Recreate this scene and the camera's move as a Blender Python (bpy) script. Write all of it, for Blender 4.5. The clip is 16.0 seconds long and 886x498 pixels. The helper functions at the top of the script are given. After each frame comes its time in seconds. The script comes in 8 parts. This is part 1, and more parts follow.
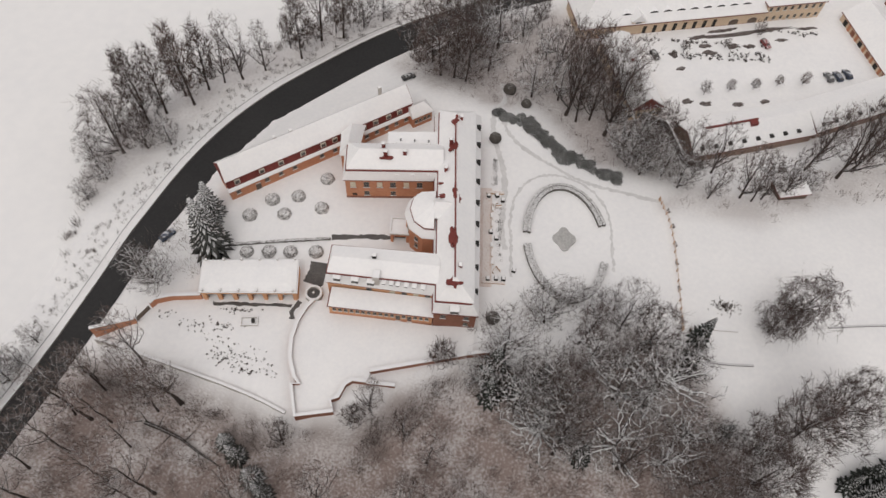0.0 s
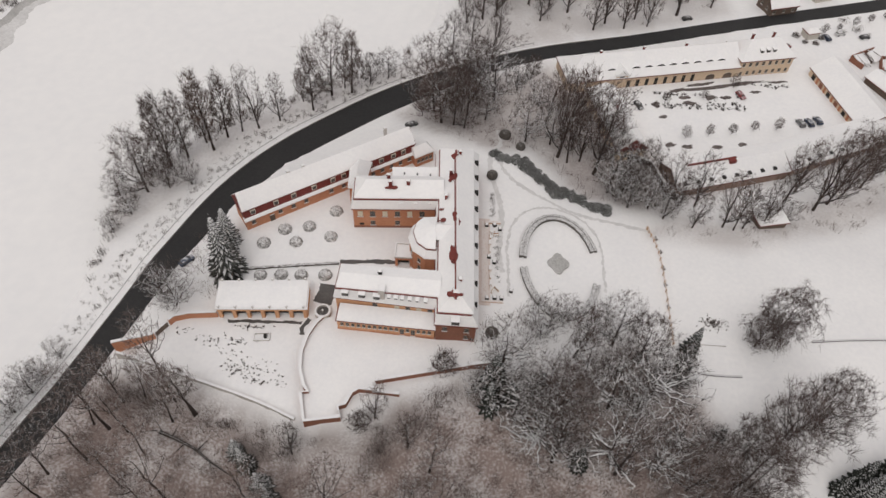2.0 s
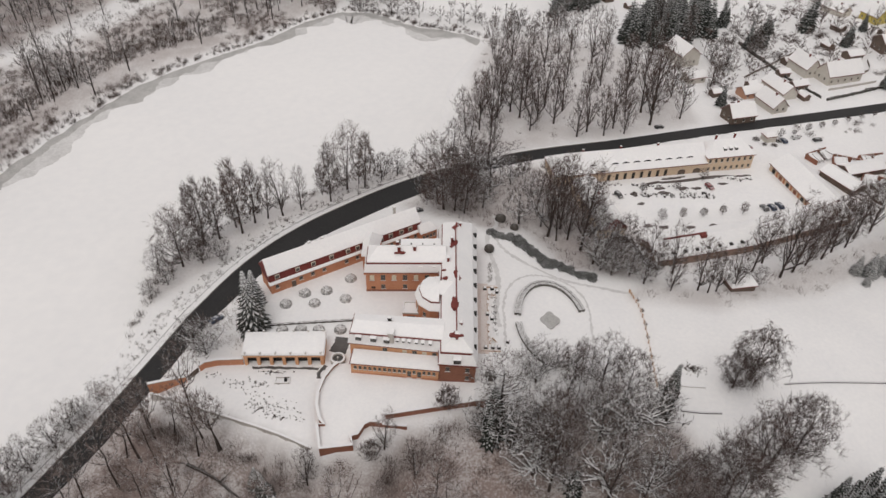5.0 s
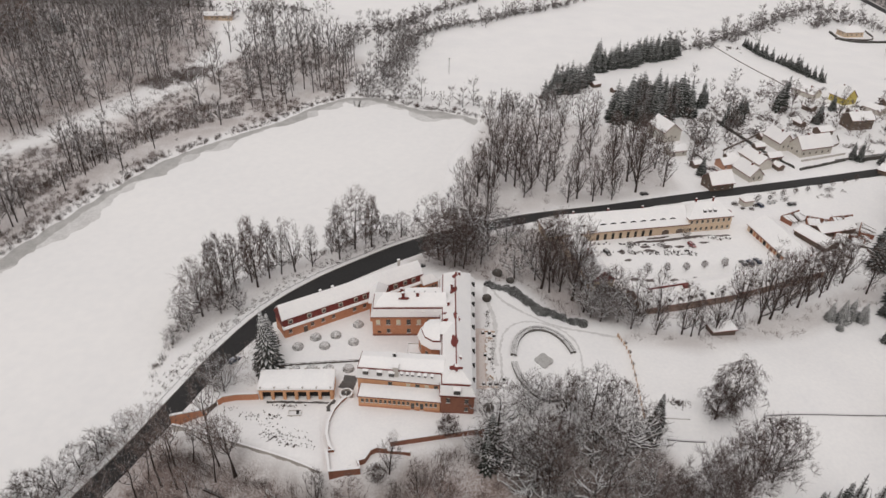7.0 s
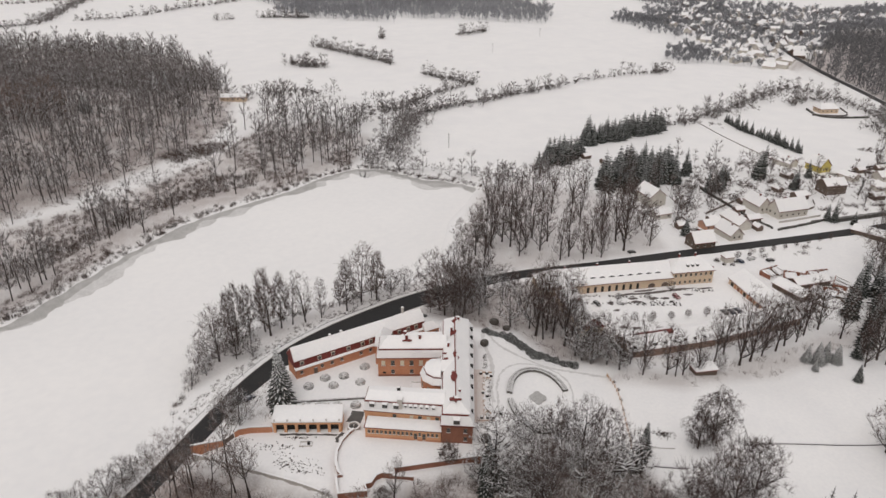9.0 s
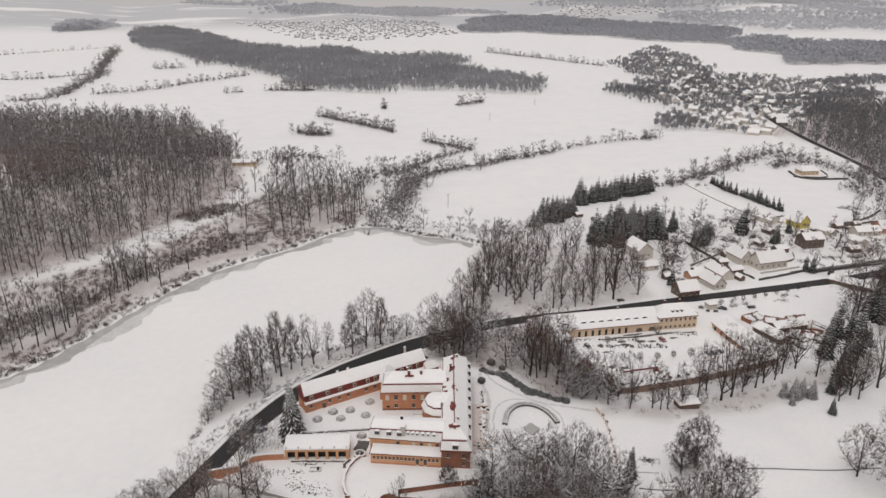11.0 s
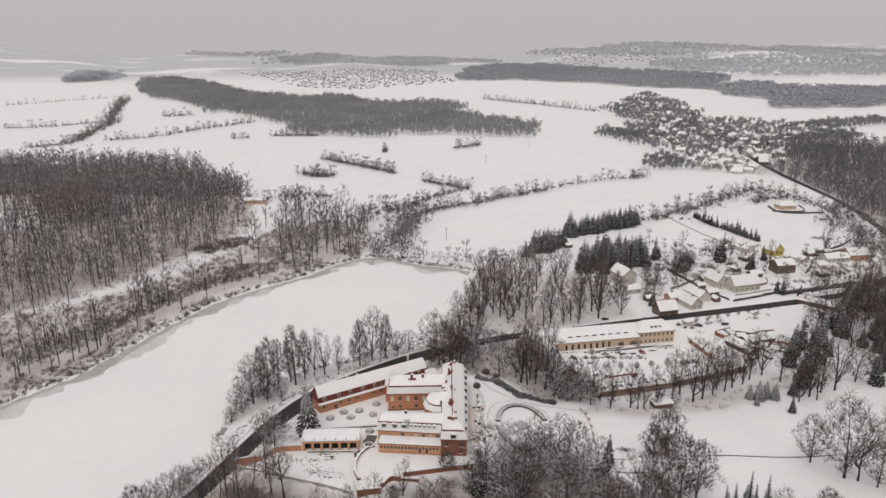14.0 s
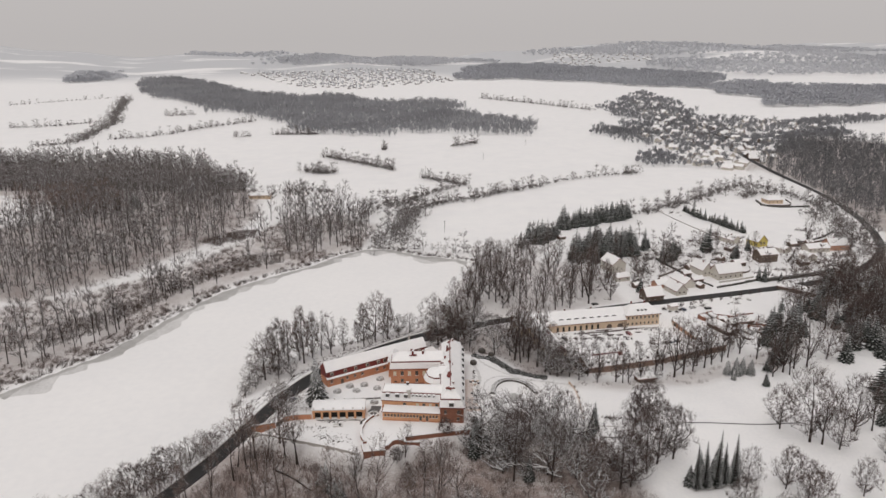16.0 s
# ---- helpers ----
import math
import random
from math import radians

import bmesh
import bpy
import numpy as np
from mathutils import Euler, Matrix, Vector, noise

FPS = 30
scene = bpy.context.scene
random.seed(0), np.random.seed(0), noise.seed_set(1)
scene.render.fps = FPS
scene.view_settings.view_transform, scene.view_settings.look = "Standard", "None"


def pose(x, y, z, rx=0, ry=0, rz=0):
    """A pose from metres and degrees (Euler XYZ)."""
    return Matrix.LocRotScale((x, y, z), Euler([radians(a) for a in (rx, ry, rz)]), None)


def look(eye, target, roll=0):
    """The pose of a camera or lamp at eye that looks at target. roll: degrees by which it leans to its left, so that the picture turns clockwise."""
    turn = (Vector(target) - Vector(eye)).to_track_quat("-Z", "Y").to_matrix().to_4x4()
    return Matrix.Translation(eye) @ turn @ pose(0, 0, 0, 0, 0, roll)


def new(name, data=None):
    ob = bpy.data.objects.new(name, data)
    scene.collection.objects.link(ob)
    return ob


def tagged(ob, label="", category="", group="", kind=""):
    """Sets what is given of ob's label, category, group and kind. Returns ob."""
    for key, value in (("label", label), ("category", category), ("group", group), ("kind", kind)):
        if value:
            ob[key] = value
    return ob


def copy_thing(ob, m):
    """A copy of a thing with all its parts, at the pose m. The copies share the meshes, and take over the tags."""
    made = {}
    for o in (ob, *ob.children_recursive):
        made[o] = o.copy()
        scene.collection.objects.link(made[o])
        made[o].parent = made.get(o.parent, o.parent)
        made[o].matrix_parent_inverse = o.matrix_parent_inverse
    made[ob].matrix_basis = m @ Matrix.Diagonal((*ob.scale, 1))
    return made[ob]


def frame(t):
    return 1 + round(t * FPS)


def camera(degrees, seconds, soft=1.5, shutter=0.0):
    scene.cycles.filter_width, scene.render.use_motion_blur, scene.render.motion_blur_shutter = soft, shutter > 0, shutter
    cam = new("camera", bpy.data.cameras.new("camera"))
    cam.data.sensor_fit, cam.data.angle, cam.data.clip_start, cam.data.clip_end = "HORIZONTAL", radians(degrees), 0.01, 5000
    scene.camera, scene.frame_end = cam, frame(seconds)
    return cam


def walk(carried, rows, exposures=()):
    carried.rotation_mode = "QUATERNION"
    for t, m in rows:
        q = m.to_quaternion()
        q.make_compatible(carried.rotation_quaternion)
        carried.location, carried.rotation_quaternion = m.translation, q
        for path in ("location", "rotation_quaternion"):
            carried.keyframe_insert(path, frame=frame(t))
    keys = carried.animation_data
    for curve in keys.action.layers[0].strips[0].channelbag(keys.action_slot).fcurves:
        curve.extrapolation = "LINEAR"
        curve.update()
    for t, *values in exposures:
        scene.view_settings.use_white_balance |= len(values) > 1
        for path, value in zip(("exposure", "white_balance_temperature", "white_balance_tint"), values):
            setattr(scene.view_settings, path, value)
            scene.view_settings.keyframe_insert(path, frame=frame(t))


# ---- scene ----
cam = camera(64.17, 16.0)
def aim(eye, down, turn, roll):
    """The pose of a camera that looks down, turned to the left of north and leaning to its left, in degrees."""
    return pose(*eye, 90 - down, 0, turn) @ pose(0, 0, 0, 0, 0, roll)


PATH = [
    (0, (-6.761, -80.170, 152.467), 59.249, -2.155, 5.305),
    (1, (-6.054, -90.694, 152.281), 55.628, -1.353, 4.372),
    (2, (-5.299, -101.565, 152.160), 51.770, -0.621, 3.521),
    (3, (-4.508, -112.752, 152.098), 47.781, 0.021, 2.776),
    (4, (-3.690, -124.220, 152.089), 43.768, 0.552, 2.162),
    (5, (-2.856, -135.939, 152.129), 39.826, 0.957, 1.692),
    (6, (-2.017, -147.875, 152.211), 36.014, 1.258, 1.328),
    (7, (-1.184, -159.996, 152.330), 32.381, 1.482, 1.023),
    (8, (-0.367, -172.269, 152.479), 28.967, 1.653, 0.738),
    (9, (0.423, -184.661, 152.654), 25.779, 1.774, 0.489),
    (10, (1.176, -197.141, 152.848), 22.818, 1.846, 0.301),
    (11, (1.880, -209.674, 153.057), 20.211, 1.876, 0.160),
    (11.5, (2.211, -215.952, 153.164), 19.116, 1.879, 0.091),
    (12, (2.526, -222.230, 153.274), 18.201, 1.877, 0.016),
    (12.5, (2.823, -228.506, 153.383), 17.483, 1.869, -0.060),
    (13, (3.102, -234.775, 153.493), 16.975, 1.858, -0.129),
    (14, (3.597, -247.276, 153.710), 16.553, 1.824, -0.231),
    (15, (4.002, -259.701, 153.918), 16.568, 1.771, -0.292),
    (16, (4.306, -272.018, 154.111), 16.557, 1.692, -0.326),
]
walk(cam, [(t, aim(eye, down, turn, roll)) for t, eye, down, turn, roll in PATH])


# ---- world and light: a flat overcast winter sky ----
world = bpy.data.worlds.new("winter_sky")
scene.world = world
world.use_nodes = True
wn, wl = world.node_tree.nodes, world.node_tree.links
sky = wn.new("ShaderNodeTexSky")
sky.sky_type, sky.sun_disc = "NISHITA", False
sky.sun_elevation, sky.sun_rotation = radians(24), radians(200)
sky.air_density, sky.dust_density = 1.0, 6.0
clouds = wn.new("ShaderNodeMix")
clouds.data_type = "RGBA"
clouds.inputs[0].default_value = 0.93
wl.new(sky.outputs[0], clouds.inputs[6])
clouds.inputs[7].default_value = (7.3, 6.93, 6.83, 1)
# an overcast sky is brighter overhead than at the horizon
heights, part_z, fade, dome = wn.new("ShaderNodeTexCoord"), wn.new("ShaderNodeSeparateXYZ"), wn.new("ShaderNodeMapRange"), wn.new("ShaderNodeMix")
wl.new(heights.outputs["Generated"], part_z.inputs[0])
wl.new(part_z.outputs[2], fade.inputs[0])
fade.inputs[1].default_value, fade.inputs[2].default_value, fade.inputs[3].default_value, fade.inputs[4].default_value = 0.0, 0.7, 0.84, 1.17
dome.data_type, dome.blend_type = "RGBA", "MULTIPLY"
dome.inputs[0].default_value = 1.0
wl.new(clouds.outputs[2], dome.inputs[6])
wl.new(fade.outputs[0], dome.inputs[7])
wl.new(dome.outputs[2], wn["Background"].inputs[0])
wn["Background"].inputs[1].default_value = 0.0865

sun = new("sun", bpy.data.lights.new("sun", "SUN"))
sun.data.energy, sun.data.angle, sun.data.color = 0.8, radians(25), (1.0, 0.96, 0.92)
sun.matrix_world = look((0, 0, 300), (60, 160, 0))


# ---- small helpers ----
def smooth(v, a, b):
    t = np.clip((np.asarray(v, float) - a) / (b - a), 0, 1)
    return t * t * (3 - 2 * t)


def thing(name, label, category, at=(0, 0, 0), turn=0, group="", kind=""):
    ob = new(name)
    ob.empty_display_size = 0.5
    ob.matrix_world = pose(*at, 0, 0, turn)
    return tagged(ob, label, category, group, kind)


def part(name, bm, material, parent, label=""):
    """Links a bmesh as one mesh object under a thing or a part."""
    me = bpy.data.meshes.new(name)
    bm.to_mesh(me)
    bm.free()
    return hung(name, me, material, parent, label)


def hung(name, me, material, parent, label=""):
    for m in material if isinstance(material, (list, tuple)) else (material,):
        me.materials.append(m)
    ob = new(name, me)
    ob.parent = parent
    return tagged(ob, label)


def raw(name, verts, faces, material, parent=None, label="", soft=False):
    """A mesh object from computed vertices and faces."""
    me = bpy.data.meshes.new(name)
    me.from_pydata([tuple(v) for v in verts], [], [tuple(f) for f in faces])
    if soft:
        me.shade_smooth()
    return hung(name, me, material, parent, label)


def box(bm, x0, x1, y0, y1, z0, z1, m=None, bevel=0.0):
    made = bmesh.ops.create_cube(bm, size=1)
    bmesh.ops.scale(bm, vec=(x1 - x0, y1 - y0, z1 - z0), verts=made["verts"])
    bmesh.ops.translate(bm, vec=((x0 + x1) / 2, (y0 + y1) / 2, (z0 + z1) / 2), verts=made["verts"])
    if bevel:
        edges = {e for v in made["verts"] for e in v.link_edges}
        got = bmesh.ops.bevel(bm, geom=list(edges), offset=bevel, segments=1, affect="EDGES")
        verts = {v for f in got["faces"] for v in f.verts} | {v for v in made["verts"] if v.is_valid}
    else:
        verts = made["verts"]
    if m is not None:
        bmesh.ops.transform(bm, matrix=m, verts=list(verts))
    return bm


def boxes(*rows, bevel=0.0):
    bm = bmesh.new()
    for row in rows:
        box(bm, *row[:6], row[6] if len(row) > 6 else None, bevel)
    return bm


def prism(points, z0, z1):
    """A solid with the given outline, counter-clockwise. z1 may be a list with a height for each point."""
    bm = bmesh.new()
    tops = z1 if isinstance(z1, (list, tuple)) else [z1] * len(points)
    low = [bm.verts.new((x, y, z0)) for x, y in points]
    high = [bm.verts.new((x, y, z)) for (x, y), z in zip(points, tops)]
    bm.faces.new(low[::-1])
    bm.faces.new(high)
    for i in range(len(points)):
        j = (i + 1) % len(points)
        bm.faces.new((low[i], low[j], high[j], high[i]))
    return bm


def inset(points, dist):
    """The outline moved inwards; dist is one number or one for each edge."""
    n = len(points)
    d = list(dist) if isinstance(dist, (list, tuple)) else [dist] * n
    lines = []
    for i in range(n):
        a, b = Vector(points[i]), Vector(points[(i + 1) % n])
        way = (b - a).normalized()
        side = Vector((-way.y, way.x))
        lines.append((a + side * d[i], way))
    out = []
    for i in range(n):
        (p, u), (q, v) = lines[i - 1], lines[i]
        cross = u.x * v.y - u.y * v.x
        s = ((q.x - p.x) * v.y - (q.y - p.y) * v.x) / cross if abs(cross) > 1e-6 else 0.0
        out.append(tuple(p + u * s))
    return out


def strip(line, left, right):
    """Two rows of points beside a line, to its left and right."""
    pts = [Vector(p) for p in line]
    a, b = [], []
    for i, p in enumerate(pts):
        way = (pts[min(i + 1, len(pts) - 1)] - pts[max(i - 1, 0)]).normalized()
        side = Vector((-way.y, way.x))
        a.append(p + side * left)
        b.append(p - side * right)
    return a, b


def dense(line, step):
    """The line with points at even steps, rounded at the corners."""
    pts = [Vector(p) for p in line]
    for _ in range(2):
        cut = [pts[0]]
        for p, q in zip(pts, pts[1:]):
            cut += [p * 0.75 + q * 0.25, p * 0.25 + q * 0.75]
        pts = cut + [pts[-1]]
    out = [pts[0]]
    for p, q in zip(pts, pts[1:]):
        n = max(1, round((q - p).length / step))
        out += [p.lerp(q, (k + 1) / n) for k in range(n)]
    return out


def inside(poly, x, y):
    hit = np.zeros(np.shape(x), bool)
    for (ax, ay), (bx, by) in zip(poly, [poly[-1]] + list(poly[:-1])):
        if ay == by:
            continue
        hit ^= ((ay > y) != (by > y)) & (x < (bx - ax) * (y - ay) / (by - ay) + ax)
    return hit


def away(line, x, y, closed=False):
    """The distance from a line, the side on which a place lies (left is positive), and how far along it is."""
    best, side, along = np.full(np.shape(x), 1e9), np.zeros(np.shape(x)), np.zeros(np.shape(x))
    rows = list(zip(line, line[1:])) + ([(line[-1], line[0])] if closed else [])
    for n, ((ax, ay), (bx, by)) in enumerate(rows):
        dx, dy = bx - ax, by - ay
        u = np.clip(((x - ax) * dx + (y - ay) * dy) / (dx * dx + dy * dy), 0, 1)
        d = np.hypot(x - ax - u * dx, y - ay - u * dy)
        near = d < best
        best = np.where(near, d, best)
        side = np.where(near, dx * (y - ay) - dy * (x - ax), side)
        along = np.where(near, n + u, along)
    return best, side, along


def scatter(poly, gap, rng, tries=30):
    """Random places inside an outline, at least gap apart."""
    xs, ys = [p[0] for p in poly], [p[1] for p in poly]
    area = (max(xs) - min(xs)) * (max(ys) - min(ys))
    n = int(area / gap**2 * 1.6)
    px, py = rng.uniform(min(xs), max(xs), n), rng.uniform(min(ys), max(ys), n)
    keep = inside(poly, px, py)
    cells, out = {}, []
    for x, y in zip(px[keep], py[keep]):
        c = (int(x // gap), int(y // gap))
        if all(math.hypot(x - a, y - b) > gap * 0.75 for i in (-1, 0, 1) for j in (-1, 0, 1) for a, b in cells.get((c[0] + i, c[1] + j), ())):
            cells.setdefault(c, []).append((x, y))
            out.append((float(x), float(y)))
    return out


# ---- materials ----
def material(name, low, high, rough=0.7, scale=1.0, fine=12.0, bump=0.3, snow=0.0, metal=0.0, snow_from=0.35, spread=0.35, island=0.0):
    """Two tones mixed by coarse and fine noise, with relief; snow lies on what faces up."""
    mat = bpy.data.materials.new(name)
    mat.use_nodes = True
    nodes, links = mat.node_tree.nodes, mat.node_tree.links
    shader = nodes["Principled BSDF"]
    where = nodes.new("ShaderNodeNewGeometry")
    coarse, grain = nodes.new("ShaderNodeTexNoise"), nodes.new("ShaderNodeTexNoise")
    coarse.inputs["Scale"].default_value, coarse.inputs["Detail"].default_value = scale * 0.12, 5
    grain.inputs["Scale"].default_value, grain.inputs["Detail"].default_value = scale * fine * 0.12, 4
    for n in (coarse, grain):
        links.new(where.outputs["Position"], n.inputs["Vector"])
    both = nodes.new("ShaderNodeMath")
    both.operation = "ADD"
    links.new(coarse.outputs[0], both.inputs[0])
    links.new(grain.outputs[0], both.inputs[1])
    ramp = nodes.new("ShaderNodeMapRange")
    ramp.inputs[1].default_value, ramp.inputs[2].default_value = 1 - spread, 1 + spread
    links.new(both.outputs[0], ramp.inputs[0])
    tone = nodes.new("ShaderNodeMix")
    tone.data_type = "RGBA"
    tone.inputs[6].default_value, tone.inputs[7].default_value = (*low, 1), (*high, 1)
    links.new(ramp.outputs[0], tone.inputs[0])
    colour = tone.outputs[2]
    if island:
        vary, shade = nodes.new("ShaderNodeObjectInfo"), nodes.new("ShaderNodeHueSaturation")
        span = nodes.new("ShaderNodeMapRange")
        span.inputs[3].default_value, span.inputs[4].default_value = 1 - island, 1 + island
        links.new(vary.outputs["Random"], span.inputs[0])
        links.new(span.outputs[0], shade.inputs["Value"])
        links.new(colour, shade.inputs["Color"])
        colour = shade.outputs[0]
    if snow:
        up, lie, cover = nodes.new("ShaderNodeSeparateXYZ"), nodes.new("ShaderNodeMapRange"), nodes.new("ShaderNodeMix")
        links.new(where.outputs["Normal"], up.inputs[0])
        lift = nodes.new("ShaderNodeMath")
        lift.operation = "MULTIPLY_ADD"
        lift.inputs[1].default_value, lift.inputs[2].default_value = 0.9, -0.45
        links.new(grain.outputs[0], lift.inputs[0])
        total = nodes.new("ShaderNodeMath")
        total.operation = "ADD"
        links.new(up.outputs[2], total.inputs[0])
        links.new(lift.outputs[0], total.inputs[1])
        links.new(total.outputs[0], lie.inputs[0])
        lie.inputs[1].default_value, lie.inputs[2].default_value, lie.inputs[4].default_value = snow_from, snow_from + 0.25, snow
        cover.data_type = "RGBA"
        links.new(lie.outputs[0], cover.inputs[0])
        links.new(colour, cover.inputs[6])
        cover.inputs[7].default_value = (0.8, 0.8, 0.81, 1)
        colour = cover.outputs[2]
    links.new(colour, shader.inputs["Base Color"])
    shader.inputs["Roughness"].default_value, shader.inputs["Metallic"].default_value = rough, metal
    if bump:
        relief = nodes.new("ShaderNodeBump")
        relief.inputs["Strength"].default_value, relief.inputs["Distance"].default_value = bump, 0.1
        links.new(both.outputs[0], relief.inputs["Height"])
        links.new(relief.outputs[0], shader.inputs["Normal"])
    return mat


SNOW = material("snow", (0.76, 0.76, 0.77), (0.84, 0.835, 0.83), 0.65, 0.8, 14, 0.25)
ROOF_SNOW = material("roof_snow", (0.79, 0.79, 0.80), (0.86, 0.855, 0.85), 0.6, 1.2, 8, 0.2)
ICE = material("snowed_ice", (0.77, 0.77, 0.775), (0.83, 0.825, 0.82), 0.6, 0.12, 20, 0.12)
TRODDEN = material("trodden_snow", (0.52, 0.515, 0.515), (0.72, 0.715, 0.71), 0.75, 2.5, 9, 0.9)
TAN_SNOW = material("tan_tinged_snow", (0.6, 0.5, 0.45), (0.76, 0.7, 0.67), 0.75, 2.5, 9, 0.6)
WET_ICE = material("wet_ice", (0.30, 0.30, 0.29), (0.52, 0.51, 0.50), 0.3, 1.6, 8, 0.1)
SLUSH = material("slushy_ice", (0.5, 0.495, 0.49), (0.7, 0.695, 0.69), 0.5, 1.0, 8, 0.15)
ASPHALT = material("wet_asphalt", (0.010, 0.010, 0.011), (0.024, 0.023, 0.023), 0.75, 0.6, 18, 0.15)
PAVING = material("cleared_paving", (0.05, 0.047, 0.045), (0.13, 0.12, 0.115), 0.6, 2.0, 10, 0.3)
OCHRE = material("ochre_plaster", (0.55, 0.285, 0.15), (0.68, 0.38, 0.215), 0.85, 1.4, 10, 0.12)
BRICK = material("red_brown_plaster", (0.20, 0.08, 0.048), (0.29, 0.125, 0.08), 0.85, 1.6, 12, 0.18)
TERRACOTTA = material("terracotta_plaster", (0.43, 0.185, 0.1), (0.55, 0.26, 0.15), 0.85, 1.4, 10, 0.15)
CREAM = material("cream_plaster", (0.56, 0.425, 0.3), (0.68, 0.54, 0.4), 0.85, 1.2, 10, 0.12)
TILE = material("red_roof_tiles", (0.11, 0.018, 0.014), (0.2, 0.036, 0.028), 0.7, 3.0, 8, 0.5)
WHITE = material("white_paint", (0.5, 0.45, 0.37), (0.62, 0.57, 0.49), 0.6, 2.0, 8, 0.1)
STONE = material("pale_stone", (0.42, 0.39, 0.36), (0.56, 0.53, 0.5), 0.85, 2.0, 9, 0.3, snow=0.95)
DARK = material("dark_opening", (0.012, 0.011, 0.01), (0.03, 0.027, 0.025), 0.8, 2.0, 6, 0.1)
WOOD = material("brown_wood", (0.085, 0.062, 0.048), (0.17, 0.125, 0.098), 0.75, 3.0, 9, 0.3, snow=0.95)
TAN = material("tan_timber", (0.42, 0.25, 0.14), (0.6, 0.4, 0.25), 0.75, 3.0, 9, 0.3, snow=0.75, snow_from=0.7)
BARK = material("bark", (0.026, 0.018, 0.015), (0.068, 0.05, 0.043), 0.9, 5.0, 6, 0.5, snow=0.75, snow_from=0.5)
DEAD_BARK = material("dead_bark", (0.02, 0.015, 0.012), (0.07, 0.055, 0.047), 0.9, 5.0, 6, 0.5, snow=0.35, snow_from=0.85)
TWIG = material("snow_dusted_twigs", (0.05, 0.034, 0.029), (0.124, 0.087, 0.076), 0.9, 3.0, 5, 0.0, snow=0.55, snow_from=0.72, island=0.25)
BROWN_TWIG = material("brown_twigs", (0.1, 0.072, 0.063), (0.2, 0.149, 0.131), 0.9, 2.0, 5, 0.0, snow=0.5, snow_from=0.7, island=0.2)
FROSTED = material("frosted_twigs", (0.05, 0.037, 0.033), (0.125, 0.096, 0.086), 0.9, 2.0, 5, 0.0, snow=0.75, snow_from=0.66, island=0.2)
FOREST = material("winter_wood", (0.085, 0.074, 0.071), (0.2, 0.174, 0.166), 0.9, 0.35, 9, 0.0, snow=0.6, snow_from=0.42)
LADEN = material("snow_laden_limbs", (0.036, 0.026, 0.022), (0.09, 0.068, 0.06), 0.9, 2.0, 5, 0.0, snow=0.98, snow_from=0.12)
LARCH = material("bare_larch", (0.13, 0.092, 0.078), (0.23, 0.17, 0.148), 0.9, 0.5, 9, 0.0, snow=0.4, snow_from=0.75)
DARK_WOOD = material("dark_winter_wood", (0.094, 0.095, 0.1), (0.2, 0.2, 0.209), 0.9, 0.35, 9, 0.0, snow=0.3, snow_from=0.6)
# distance haze is mixed into the colours of these four woods
FAR_WOOD = material("far_hazed_wood", (0.22, 0.223, 0.238), (0.38, 0.385, 0.405), 0.95, 0.06, 20, 0.0, snow=0.25, snow_from=0.8)
VALLEY_WOOD = material("valley_hazed_wood", (0.17, 0.173, 0.187), (0.31, 0.314, 0.332), 0.95, 0.1, 20, 0.0, snow=0.3, snow_from=0.75)
FAINT_WOOD = material("distant_hazed_wood", (0.355, 0.364, 0.393), (0.472, 0.483, 0.52), 0.95, 0.03, 20, 0.0)
PALE_WOOD = material("skyline_hazed_wood", (0.52, 0.53, 0.56), (0.62, 0.63, 0.66), 0.95, 0.01, 20, 0.0)
NEEDLES = material("snowy_needles", (0.016, 0.021, 0.017), (0.042, 0.05, 0.04), 0.8, 3.0, 6, 0.2, snow=0.62, snow_from=0.54, island=0.2)
LAUREL = material("evergreen_shrub", (0.018, 0.02, 0.016), (0.06, 0.062, 0.052), 0.75, 4.0, 5, 0.4, snow=0.7, snow_from=0.68, island=0.3)
FROSTED_NEEDLES = material("frosted_needles", (0.04, 0.045, 0.039), (0.12, 0.123, 0.112), 0.8, 3.0, 6, 0.2, snow=0.88, snow_from=0.12, island=0.1)
VILLAGE_HEDGE = material("dark_village_hedge", (0.03, 0.029, 0.025), (0.1, 0.094, 0.085), 0.9, 4.0, 5, 0.6, snow=0.75, snow_from=0.95)
HEDGE = material("clipped_hedge", (0.06, 0.055, 0.048), (0.17, 0.16, 0.145), 0.9, 5.0, 5, 0.5, snow=0.8, snow_from=0.8)
RUBBER = material("rubber", (0.012, 0.012, 0.012), (0.03, 0.03, 0.03), 0.8, 6, 4, 0.1)
STEEL = material("grey_metal", (0.16, 0.16, 0.165), (0.3, 0.3, 0.3), 0.45, 3, 6, 0.05, metal=0.7)


def glass(name, tint):
    mat = bpy.data.materials.new(name)
    mat.use_nodes = True
    shader = mat.node_tree.nodes["Principled BSDF"]
    shader.inputs["Base Color"].default_value = (*tint, 1)
    shader.inputs["Roughness"].default_value = 0.08
    shader.inputs["IOR"].default_value = 1.5
    return mat


GLASS = glass("window_glass", (0.09, 0.085, 0.08))
BLIND = material("drawn_blind", (0.62, 0.56, 0.44), (0.72, 0.66, 0.54), 0.6, 2, 6, 0.05)


def paint(name, colour):
    mat = material(name, [c * 0.85 for c in colour], colour, 0.3, 2, 6, 0.0, snow=0.8, snow_from=0.9)
    mat.node_tree.nodes["Principled BSDF"].inputs["Coat Weight"].default_value = 0.6
    return mat


